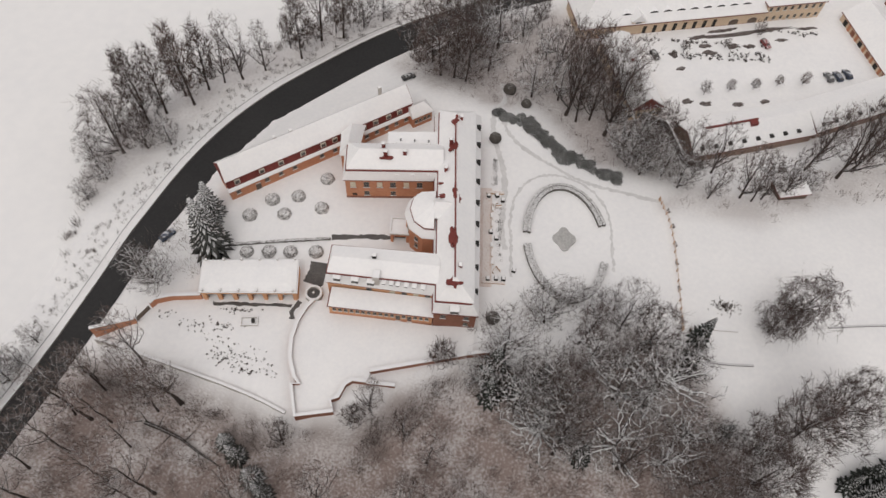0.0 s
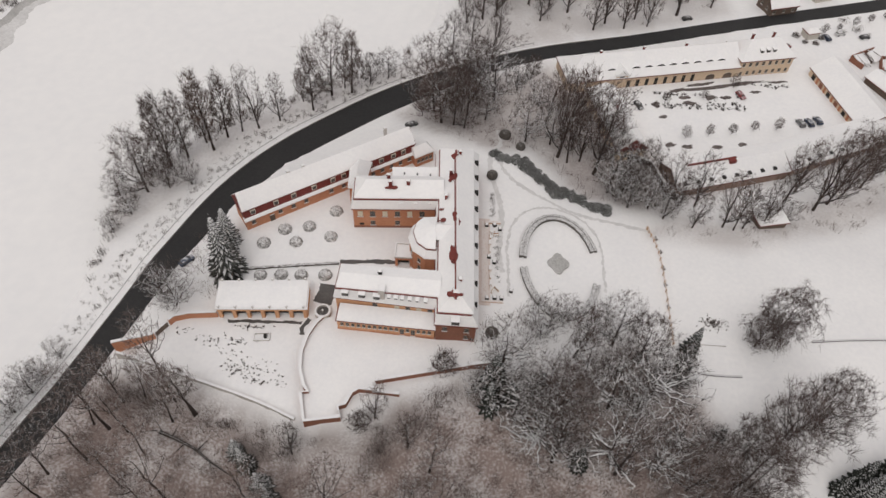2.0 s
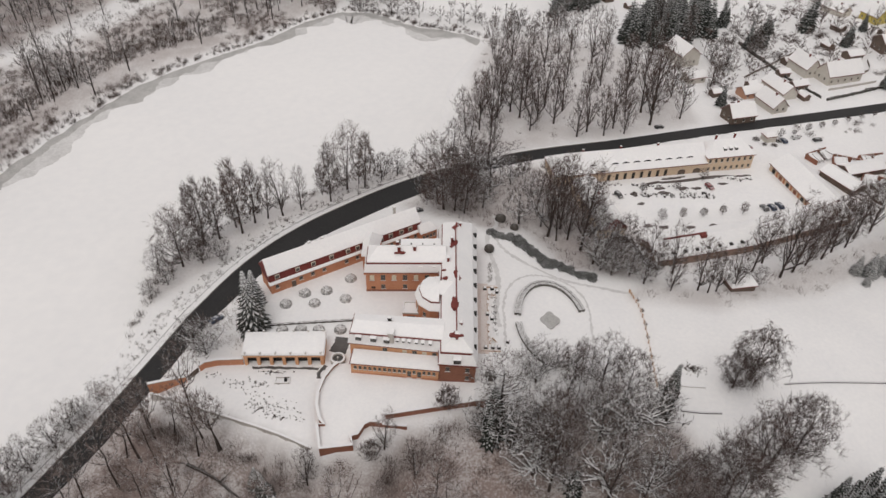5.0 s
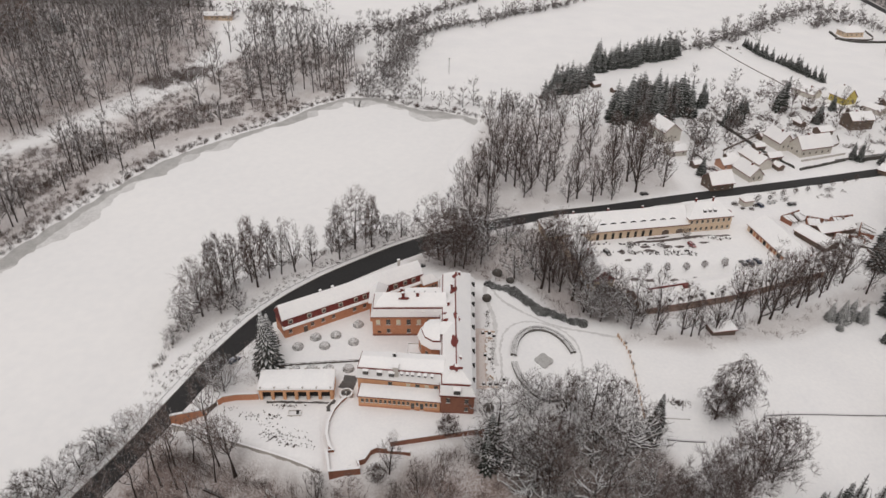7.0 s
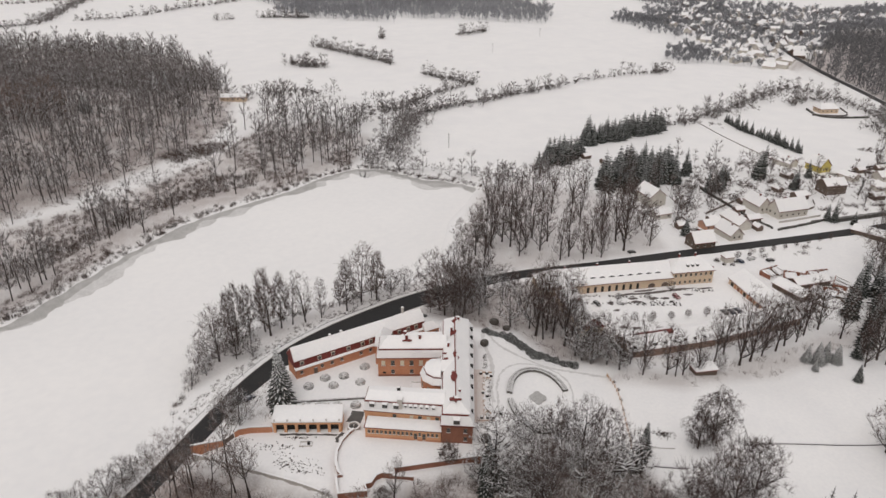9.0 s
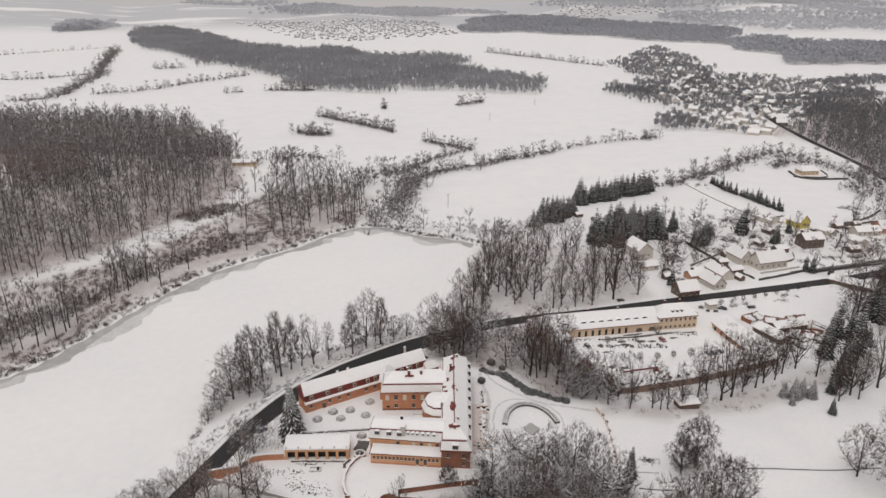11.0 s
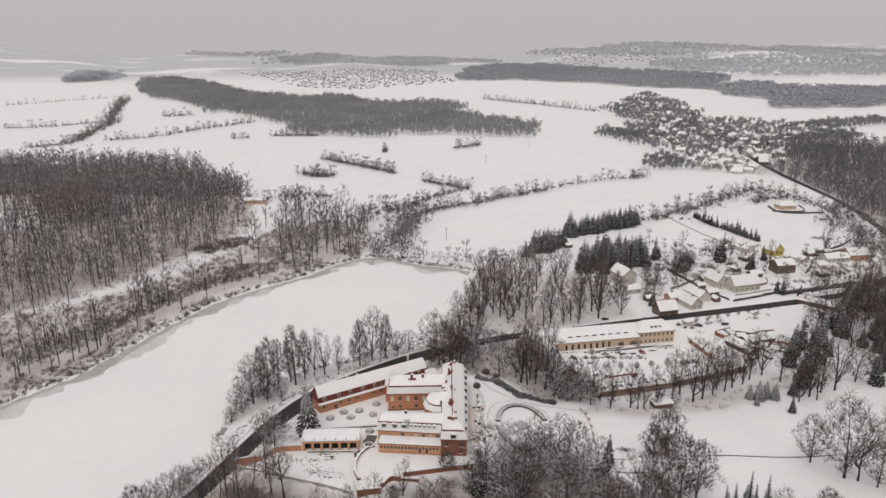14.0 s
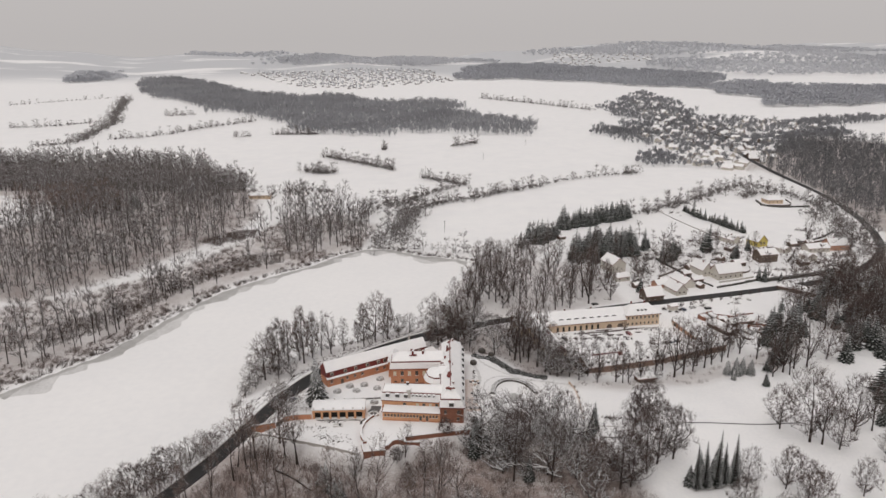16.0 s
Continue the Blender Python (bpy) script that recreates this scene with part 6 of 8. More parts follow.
woodland("garden_trees", garden_spots, MID, TWIG, "small bare fruit trees in the village gardens", 0.35, 0.85, 33)
woodland("hedgerow_trees", rows, MID, WOOD_MATS, "hedgerows and small trees between snowy fields", 0.55, 1.1, 5)
FAR_A = [(-1228, 2469), (-1074, 2080), (-892, 1736), (-770, 1593), (-576, 1260), (-503, 1280), (-428, 1195), (-342, 1105), (-300, 985), (-251, 975), (-171, 950), (-113, 940), (-21, 958), (55, 957), (147, 945), (170, 1010), (124, 1118), (41, 1176), (9, 1430), (-59, 1501), (-235, 1498), (-300, 1650), (-423, 1671), (-588, 1773), (-764, 2067), (-1017, 2453), (-1162, 2546)]
FAR_C = [(-50, 2411), (52, 2403), (261, 2455), (466, 2333), (583, 2165), (675, 2099), (794, 1985), (994, 2506), (851, 2734), (661, 2905), (380, 3446), (145, 3183), (13, 3057)]
FAR_D = [(735, 1836), (806, 1684), (706, 1434), (827, 1400), (977, 1474), (1400, 1700), (1500, 2000), (1145, 2054), (1049, 2152), (938, 2347)]
FAR_E = [(-1038, 3653), (-811, 3198), (-488, 3182), (-97, 3356), (228, 3735), (-144, 3924), (-500, 4300), (-835, 3854)]
FAR_F = [(780, 2950), (1069, 2500), (1900, 2350), (2500, 2900), (1900, 3300), (861, 3150)]
FAR_G = [(300, 4100), (700, 3450), (1200, 3350), (2300, 3500), (2100, 4150), (900, 4300)]
FAR_H = [(-1450, 2323), (-1391, 2428), (-1359, 2583), (-1463, 2779), (-1580, 2845), (-1527, 2524)]
FAR_J = [(-1696, 4174), (-970, 3900), (-1179, 4484), (-1971, 5007)]
FAR_K = [(-1057, 3301), (-597, 3233), (-100, 3362), (-137, 4642), (-684, 3746), (-1110, 3811)]
FAR_L = [(-1514, 2414), (-1283, 2519), (-1553, 2998), (-1669, 2804)]
VALLEY = [(220, 995), (294, 850), (255, 690), (315, 680), (351, 650), (413, 680), (497, 807), (669, 917), (694, 1089), (617, 1145), (516, 1254), (553, 1722), (540, 1900), (302, 1406), (334, 1158), (208, 990)]


valley_homes = scatter([(300, 691), (358, 653), (420, 700), (480, 808), (409, 854), (330, 800)], 17, gen) + scatter([(330, 830), (470, 850), (640, 1060), (720, 1130), (600, 1180), (480, 1090), (455, 1320), (500, 1560), (430, 1560), (380, 1200), (345, 1080), (300, 1060)], 25, gen)


def ragged_wood(poly, gap, clearing=0.25):
    """Places of a wood with an uneven edge and clearings in it."""
    pts = np.array(scatter(poly, gap, gen))
    x, y = pts[:, 0], pts[:, 1]
    wave = np.sin(x * 0.021 + 2 * np.sin(y * 0.013)) + np.sin(y * 0.017 + 2 * np.sin(x * 0.011 + 1)) + 0.7 * np.sin(x * 0.05 + y * 0.043)
    edge = smooth(away(poly, x, y, True)[0], 0, 70)
    keep = wave + 2.6 * edge + gen.normal(0, 0.35, len(x)) > clearing
    return [tuple(p) for p in pts[keep]]


woodland("far_woods", ragged_wood(FAR_A, 7.2, -0.2), FAR, FAR_WOOD, "bands of distant woods with haze put into their colour", 0.7, 1.35, 6)
woodland("east_woods", ragged_wood(EAST_WOODS, 8.0, 0.1), EDGE, (DARK_WOOD, DARK_WOOD), "dark leafless woods behind the village", 0.65, 1.0, 7)
VALLEY_TREES = [far_clump(231 + k, h, w, 34, 0.6) for k, (h, w) in enumerate(((15, 5.5), (12, 5.0), (18, 6.0), (13, 6.0)))]
valley = [p for p in ragged_wood(VALLEY, 8.6, 0.25) if min(math.hypot(p[0] - a, p[1] - b) for a, b in valley_homes) > 10]
for clump in ([(238, 690), (262, 668), (292, 690), (312, 750), (296, 800), (262, 770)], [(225, 985), (300, 950), (345, 985), (330, 1040), (240, 1040)], [(390, 1040), (440, 1050), (450, 1150), (400, 1140)], [(400, 900), (470, 890), (650, 965), (690, 1010), (640, 1020), (520, 960)], [(600, 1090), (720, 1100), (860, 1180), (840, 1240), (680, 1170)]):
    valley += [p for p in scatter(clump, 7.0, gen) if min(math.hypot(p[0] - a, p[1] - b) for a, b in valley_homes) > 7]
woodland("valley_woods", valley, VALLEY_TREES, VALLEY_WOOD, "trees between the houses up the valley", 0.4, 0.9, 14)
GROVE = [far_clump(151 + k, h, w, 42, 1.0) for k, (h, w) in enumerate(((15, 11), (18, 12), (13, 10)))]
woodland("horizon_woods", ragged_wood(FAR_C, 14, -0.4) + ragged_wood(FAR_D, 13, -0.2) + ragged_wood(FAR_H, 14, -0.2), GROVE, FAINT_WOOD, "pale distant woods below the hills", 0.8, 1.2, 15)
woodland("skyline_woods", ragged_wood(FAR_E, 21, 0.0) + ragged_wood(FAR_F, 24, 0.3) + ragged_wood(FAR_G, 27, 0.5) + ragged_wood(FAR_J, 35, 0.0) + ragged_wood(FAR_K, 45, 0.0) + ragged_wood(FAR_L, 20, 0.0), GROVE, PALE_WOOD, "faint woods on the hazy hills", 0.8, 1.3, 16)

# dry grass and brush on the bank between the road and the ice
tufts = []
edge_line, _ = strip(dense(ROAD[2:12], 0.3), 9.0, 0)
spots = [(p.x + gen.normal(0, 2.6), p.y + gen.normal(0, 2.6)) for p in edge_line]
for (x, y), d in zip(spots, off_road(spots)):
    if d > 5.8 and not inside(LAKE, np.array([x]), np.array([y]))[0]:
        tufts.append((x, y))
woodland("bank_grass", tufts, REED, FROSTED, "dry frosted grass and brush on the lake bank", 0.1, 0.36, 35, "grass")

# ---- stables, farm and village ----
def house(name, label, category, at, turn, long, deep, eave, ridge, wall, hips=(0.0, 0.0), rows=(), front=(), snow=ROOF_SNOW, chimneys=((0.3, 0.0),), group="", over=0.5, gable_windows=0, tile=TILE, base=None):
    """A house with its long front towards -y before the turn; rows: (height, count, width, height of window)."""
    z = floor_at(*at) if base is None else base
    ob = thing(name, label, category, (*at, z), turn, group)
    q = [(-long / 2, -deep / 2), (long / 2, -deep / 2), (long / 2, deep / 2), (-long / 2, deep / 2)]
    bm = prism(q, -1.2, eave)
    if hips == (0.0, 0.0):
        for x in (-long / 2, long / 2):
            a, b, c = (bm.verts.new(p) for p in ((x, -deep / 2, eave), (x, deep / 2, eave), (x, 0, ridge - 0.15)))
            bm.faces.new((a, b, c) if x > 0 else (c, b, a))
    part("wall", bm, wall, ob)
    pitched(ob, inset(q, -over), eave - 0.35, ridge - 0.1, "x", hips, tile, "roof", 0.16)
    pitched(ob, inset(q, -over + 0.1), eave - 0.16, ridge + 0.06, "x", hips, snow, "snow_cover", 0.28, uneven=0.06)
    for h, count, w, wh in rows:
        wall_rows(ob, q[0], q[1], (h,), count, w, wh, margin=max(1.2, long / (count + 1) * 0.6))
    for k in range(gable_windows):
        for e, s in ((1, 90), (3, -90)):
            y = (k - (gable_windows - 1) / 2) * deep * 0.4
            window(ob, (long / 2 + 0.005 if e == 1 else -long / 2 - 0.005, y, min(eave - 1.2, 2.4)), s, 0.9, 1.2)
    for u, v in chimneys:
        chimney(ob, (u - 0.5) * long, v, eave, ridge + 1.1, 0.7, 0.6, TILE)
    return ob


# the long stables with roof eyes and wide arches
ST_A, ST_B = Vector((36.5, 94.4)), Vector((98.2, 108.4))
st_way = (ST_B - ST_A).normalized()
st_turn = math.degrees(math.atan2(st_way.y, st_way.x))
st_long, st_deep = (ST_B - ST_A).length, 14.0
st_mid = (ST_A + ST_B) / 2 + Vector((-st_way.y, st_way.x)) * st_deep / 2
FADED = material("faded_plaster", (0.2, 0.13, 0.1), (0.32, 0.225, 0.18), 0.85, 2.5, 8, 0.3)
stables = house("stables", "long cream stable range with snowed roof and eyebrow dormers", "stables", tuple(st_mid), st_turn, st_long, st_deep, 5.3, 10.6, CREAM, (6.5, 0.0), (), chimneys=((0.2, 0.3), (0.45, 0.6), (0.7, 0.5)), base=-6.3)
half, fy = st_long / 2, -st_deep / 2
part("plinth", boxes((-half - 0.06, half + 0.06, fy - 0.06, 0, -0.8, 1.0)), BRICK, stables)
for k in range(11):
    x = -half + 22 + k * 3.45
    if k < 8:
        bm = boxes((-0.6, 0.6, -0.05, 0.1, 0.8, 3.9))
        ob = part("door", bm, DARK, stables)
        ob.matrix_basis = pose(x, fy, 0)
        part("lintel", boxes((-0.8, 0.8, -0.1, 0.02, 3.9, 4.1)), TAN, ob)
for x in (half - 10.2, half - 3.6):
    bm = bmesh.new()
    outline = [(-1.6, 0.1), (1.6, 0.1), (1.6, 2.2)] + [(1.6 * math.cos(a), 2.2 + 1.1 * math.sin(a)) for a in np.linspace(0.25, math.pi - 0.25, 8)] + [(-1.6, 2.2)]
    lo = [bm.verts.new((px, -0.08, pz)) for px, pz in outline]
    hi = [bm.verts.new((px, 0.2, pz)) for px, pz in outline]
    bm.faces.new(lo)
    for i in range(len(lo)):
        bm.faces.new((lo[i - 1], lo[i], hi[i], hi[i - 1]))
    part("arched_gate", bm, WOOD, stables, "brown arched carriage gate").matrix_basis = pose(x, fy, 0)
for k in range(10):
    x = -half + 15.5 + k * 4.55
    if 0 < k < 2:
        continue
    bm = bmesh.new()
    for m in range(9):
        a = math.pi * m / 8
        bm.verts.new((math.cos(a) * 1.1, 0, math.sin(a) * 0.5))
    bm.verts.ensure_lookup_table()
    front = [v for v in bm.verts]
    backs = [bm.verts.new((v.co.x * 0.5, 2.2, v.co.z + 0.35)) for v in front]
    bm.faces.new(front)
    for i in range(8):
        bm.faces.new((front[i + 1], front[i], backs[i], backs[i + 1]))
    ob = part("eyebrow_dormer", bm, [DARK, ROOF_SNOW], stables)
    for p in ob.data.polygons:
        p.material_index = 0 if p.normal.y < -0.9 else 1
    ob.matrix_basis = pose(x, fy + 2.0, 7.0) @ Matrix.Diagonal((1.45, 1, 1.9, 1))
# wall dormer with a gable
bm = prism([(-2.2, -0.2), (2.2, -0.2), (2.2, 4), (-2.2, 4)], 4, 6.6)
ob = part("gabled_dormer", bm, CREAM, stables)
ob.matrix_basis = pose(-half + 19, fy, 0)
pitched(ob, [(-2.5, -0.7), (2.5, -0.7), (2.5, 5), (-2.5, 5)], 6.4, 8.6, "y", (0, 0), ROOF_SNOW, "snow_cover", 0.25)
part("loft_door", boxes((-0.9, 0.9, -0.3, -0.1, 5.0, 6.8)), DARK, ob)

HB = Vector((118.2, 112.9))
hs_mid = (ST_B + HB) / 2 + Vector((-st_way.y, st_way.x)) * 5.8
steward = house("stewards_house", "two-storey cream house joined to the stables, snow on its hipped roof", "house", tuple(hs_mid), st_turn, 20.4, 11.6, 7.6, 12.0, CREAM, (5, 5), ((5.9, 8, 0.9, 1.4), (2.3, 8, 0.9, 1.3)), chimneys=((0.3, 2.0), (0.7, 2.0)), base=-6.3)
part("plinth", boxes((-10.26, 10.26, -5.86, 0, -0.8, 0.7)), BRICK, steward)
for x in (-2.4, 0.0, 2.4):
    dormer(steward, x, -4.2, 9.7, 0, 1.2, 1.0, 1.8, face=DARK)

barn = house("barn", "long pink and cream farm barn with a snow-laden roof", "barn", (136.2, 98.4), -77, 32, 14, 3.6, 7.6, CREAM, (0.0, 0.0), (), chimneys=(), base=-6.2)
for k in range(6):
    x = -13 + 5.0 * k
    bm = boxes((-0.9, 0.9, -0.12, 0.05, 0.4, 2.6))
    part("door", bm, BRICK if k % 2 else DARK, barn).matrix_basis = pose(x, -7, 0)
    part("pilaster", boxes((-0.5, 0.5, -0.2, 0.1, -0.4, 3.4)), TERRACOTTA, barn).matrix_basis = pose(x + 2.5, -7, 0)
for a, b, deep, name in (((64.5, 53.0), (101.0, 64.0), 12.5, "byre"), ((101.8, 64.2), (141.5, 81.5), 11.5, "byre")):
    a, b = Vector(a), Vector(b)
    way = (b - a).normalized()
    ob = house("byre", "long low farm range, snow-covered, with small slots under its eaves", "barn", tuple((a + b) / 2), math.degrees(math.atan2(way.y, way.x)), (b - a).length, deep, 4.2, 7.0, FADED, (0.0, 0.0), (), chimneys=(), group="farm ranges", base=-6.0)
    n = int((b - a).length / 4.4)
    for k in range(n):
        x = -(b - a).length / 2 + 2.5 + k * 4.4
        part("roof_slot", boxes((-0.6, 0.6, -0.5, 0.8, -0.2, 0.25)), DARK, ob).matrix_basis = pose(x, -deep / 2 + 1.2, 5.1)
    if a.x < 80:
        bm = boxes((-1.0, 15.5, -0.25, 0.25, 7.4, 7.85), (12.8, 15.0, -1.6, 0.2, 6.6, 7.75))
        part("bare_ridge", bm, TILE, ob, "red ridge tiles where snow slid off").matrix_basis = pose(-13, 0, 0)
west_range = house("west_range", "narrow farm range with snowed roof among bare trees", "barn", (50.5, 77.5), 104, 30, 9.5, 5.0, 9.0, CREAM, (0.0, 3.0), ((3.0, 6, 0.9, 1.2),), chimneys=((0.5, 0.5),), base=-5.6, gable_windows=2)
pavilion = house("garden_pavilion", "small timber pavilion under snow below the farm", "pavilion", (91.5, 37.5), 12, 8.5, 5.0, 2.6, 4.4, WOOD, (1.5, 1.5), (), chimneys=())

# dark stone wall at the corner of the farm
corner = thing("yard_wall", "dark weathered wall at the corner of the farm yard", "wall")
fence_wall(corner, [(46, 66), (60.5, 60), (63.5, 47), (66, 44.5)], -0.5, 2.4, 0.5, BARK, "wall", None, (0.2, 0.2, STONE), True)

# village houses: place, turn, length, depth, eaves, ridge, wall
OCHRE_HOUSE = material("yellow_stucco", (0.52, 0.42, 0.1), (0.62, 0.52, 0.16), 0.8, 1.5, 8, 0.1)
PALE = material("pale_stucco", (0.5, 0.47, 0.42), (0.62, 0.59, 0.54), 0.8, 1.2, 8, 0.1)
PINK = material("pink_stucco", (0.45, 0.24, 0.16), (0.55, 0.32, 0.22), 0.8, 1.2, 8, 0.1)
for x, y, turn, long, deep, eave, ridge, wall, label in (
    (112, 214, -68, 15, 11, 6.0, 10.5, PALE, "pale two-storey villa with a snowed roof among conifers"),
    (113, 191, 20, 10, 6, 3.0, 5.2, PALE, "small pale cottage with a snowed roof"),
    (124, 153, 17, 12, 9, 3.6, 8.2, WOOD, "dark timber barn beside the road with a steep snowed roof"),
    (143, 166, 110, 13, 8, 3.4, 7.6, PALE, "white cottage with its gable to the road"),
    (152, 182, 110, 16, 8, 3.2, 6.6, PALE, "low white house behind the cottage"),
    (137, 178, 20, 11, 7, 2.8, 5.0, PINK, "low shed with snow on its roof"),
    (187, 199, 19, 20, 10, 4.6, 10.0, PALE, "large pale house with two gables and a steep snowed roof"),
    (172, 206, 109, 14, 8, 4.6, 9.4, PALE, "gabled side house with a snowed roof"),
    (229, 237, 12, 14, 10, 6.0, 9.2, WOOD, "brown timber chalet with a snowed roof"),
    (240, 280, -65, 12, 10, 4.2, 9.6, OCHRE_HOUSE, "yellow house with a steep snowed roof"),
    (222, 290, 120, 14, 8, 3.2, 6.2, PALE, "long low house beside the garden fence"),
    (297, 270, 8, 16, 11, 4.2, 8.6, PINK, "pink house with a snowed roof and dormers"),
    (224, 168, 140, 26, 10, 2.8, 3.6, WOOD, "long low workshop with a flat snowed roof"),
    (330, 466, 10, 17, 12, 4.0, 8.0, CREAM, "single house in the field with a hipped snowed roof"),
    (278, 262, 10, 18, 9, 3.4, 6.0, PALE, "long low white garage block"),
    (262, 240, 100, 10, 8, 3.2, 5.6, PALE, "low annexe under snow"),
    (205, 225, 20, 9, 6, 2.8, 4.6, WOOD, "timber shed under snow"),
    (252, 262, 120, 11, 7, 3.0, 5.0, PALE, "flat-roofed garage under snow"),
    (-188, 379, 8, 20, 9, 3.2, 5.0, CREAM, "low cream lodge at the edge of the woods"),
    (163, 187, 20, 8, 5, 2.6, 4.2, WOOD, "garden shed under snow"),
):
    house("house", label, "house", (x, y), turn, long, deep, eave, ridge, wall, (2.5, 2.5) if "hipped" in label else (0.0, 0.0), ((min(eave - 1.4, 1.9), max(2, int(long / 3.5)), 0.9, 1.1),) + (((eave - 1.2), max(2, int(long / 3.5)), 0.9, 1.1),) * (eave > 5), chimneys=((0.35, 0.4),) if ridge > 6 else (), group="village houses", gable_windows=2 if ridge > 7 else 0)
# the village up the valley
rng_v = random.Random(17)
for x, y in valley_homes:
    house("house", rng_v.choice(("small village house with a snowed roof", "pale village house under snow", "village house with a steep white roof")), "house", (x, y), rng_v.uniform(0, 180), rng_v.uniform(9, 15), rng_v.uniform(7, 10), rng_v.uniform(3, 5), rng_v.uniform(6.5, 9), rng_v.choice((PALE, PALE, PALE, WOOD)), chimneys=(), group="houses up the valley")


# ---- cars ----
CAR_PAINTS = {n: paint(n + "_car_paint", c) for n, c in (("dark_blue", (0.02, 0.035, 0.075)), ("red", (0.22, 0.02, 0.025)), ("black", (0.012, 0.012, 0.014)), ("grey", (0.12, 0.12, 0.125)), ("white", (0.6, 0.6, 0.6)))}


def car(colour, x, y, turn, label):
    ob = thing("car", label, "car", (x, y, floor_at(x, y) + 0.02), turn, "parked cars")
    bm = bmesh.new()
    side = [(-2.1, 0.35), (2.1, 0.35), (2.15, 0.75), (1.2, 0.92), (0.55, 1.4), (-1.3, 1.45), (-2.0, 1.0), (-2.15, 0.7)]
    lo, hi = [bm.verts.new((px, -0.86, pz)) for px, pz in side], [bm.verts.new((px, 0.86, pz)) for px, pz in side]
    for row in (lo, hi):
        for v in row:
            if v.co.z > 1.2:
                v.co.y *= 0.8
    bm.faces.new(lo)
    bm.faces.new(hi[::-1])
    for i in range(len(lo)):
        bm.faces.new((lo[i - 1], lo[i], hi[i], hi[i - 1])[::-1])
    bmesh.ops.recalc_face_normals(bm, faces=bm.faces[:])
    bmesh.ops.bevel(bm, geom=bm.edges[:], offset=0.07, segments=2, affect="EDGES")
    part("body", bm, CAR_PAINTS[colour], ob)
    for name, rows in (("windscreen", (0.62, 1.12, -0.62, 0.62, 0.96, 1.3)), ("side_window", (-1.3, 0.5, -0.8, -0.76, 1.0, 1.32)), ("side_window", (-1.3, 0.5, 0.76, 0.8, 1.0, 1.32)), ("rear_window", (-1.86, -1.5, -0.62, 0.62, 1.05, 1.36))):
        part(name, boxes(rows), GLASS, ob)
    for px in (-1.3, 1.35):
        for py in (-0.8, 0.8):
            bm = bmesh.new()
            bmesh.ops.create_cone(bm, cap_ends=True, segments=14, radius1=0.33, radius2=0.33, depth=0.22, matrix=Matrix.Translation((px, py, 0.33)) @ Euler((math.pi / 2, 0, 0)).to_matrix().to_4x4())
            w = part("wheel", bm, RUBBER, ob)
    for py in (-0.6, 0.6):
        part("headlight", boxes((2.05, 2.17, py - 0.18, py + 0.18, 0.6, 0.74)), WHITE, ob)
    return ob


car("dark_blue", -72.0, 9.8, 52, "dark blue car parked on the verge by the road")
car("black", -16.0, 70.5, 30, "black car parked in snow behind the mansion")
car("black", 60.5, 89.0, -65, "dark car parked beside the stables")
car("red", 97.6, 97.6, -65, "dark red car parked in the stable yard")
car("grey", 115.0, 84.4, 105, "grey car parked in the farm yard")
car("dark_blue", 118.0, 84.8, 105, "dark blue car in the farm yard")
car("dark_blue", 121.2, 86.0, 105, "dark car parked in a row in the yard")
car("dark_blue", 139.0, 135.0, 110, "blue car parked beside the road")
car("white", 145.2, 138.0, 20, "white car half under snow beside the road")
car("black", 154.2, 136.6, 15, "dark car standing on a snowy lot")
car("red", 121.5, 128.0, 20, "red van behind the steward's house")
car("black", 86.5, 142.0, 18, "dark car on the verge above the stables")

# ---- court garden ----
SHRUB = shrub_mesh(3, 1.75, 0.78, 300)
dome = bmesh.new()
bmesh.ops.create_icosphere(dome, subdivisions=3, radius=1.0)
for v in dome.verts:
    n = noise.noise(v.co * 4) * 0.12 + noise.noise(v.co * 9) * 0.1
    v.co = Vector((v.co.x * 1.9, v.co.y * 1.9, max(-0.05, v.co.z * 1.6))) * (1 + n)
dome_mesh = bpy.data.meshes.new("clipped_body")
dome.to_mesh(dome_mesh)
dome.free()
CLIPPED = material("clipped_twigs_in_snow", (0.05, 0.045, 0.04), (0.72, 0.71, 0.7), 0.9, 14, 4, 0.8, spread=0.25, snow=0.75, snow_from=0.78)
dome_mesh.materials.append(CLIPPED)
SHRUB.materials.append(TWIG)
for x, y, s in ((-52.8, 17.0, 1), (-47.9, 22.1, 1), (-41.4, 23.6, 0.98), (-44.2, 17.9, 0.95), (-34.7, 29.7, 0.98), (-35.0, 20.4, 0.95), (-51.6, 6.2, 0.9), (-46.2, 6.6, 0.95), (-41.0, 6.9, 0.95), (-34.7, 7.3, 0.98)):
    ob = thing("round_shrub", "clipped round shrub with snow over its twigs", "shrub", (x, y, 0), rng_t.uniform(0, 360), "round shrubs in the court")
    ob.scale = (s, s, s)
    for n, m in (("clipped_body", dome_mesh), ("twigs", SHRUB)):
        o = new(n, m)
        o.parent = ob
        if n == "twigs":
            o.scale = (1.04, 1.04, 1.1)
ball = bmesh.new()
bmesh.ops.create_icosphere(ball, subdivisions=3, radius=1.0)
for v in ball.verts:
    v.co = Vector((v.co.x * 1.7, v.co.y * 1.7, max(-0.1, v.co.z * 1.5 + 0.9))) * (1 + noise.noise(v.co * 6) * 0.12)
ball_mesh = bpy.data.meshes.new("leaves")
ball.to_mesh(ball_mesh)
ball.free()
BOX = material("dark_clipped_yew", (0.035, 0.031, 0.027), (0.11, 0.097, 0.086), 0.9, 7, 4, 0.7, snow=0.35, snow_from=0.9)
ball_mesh.materials.append(BOX)
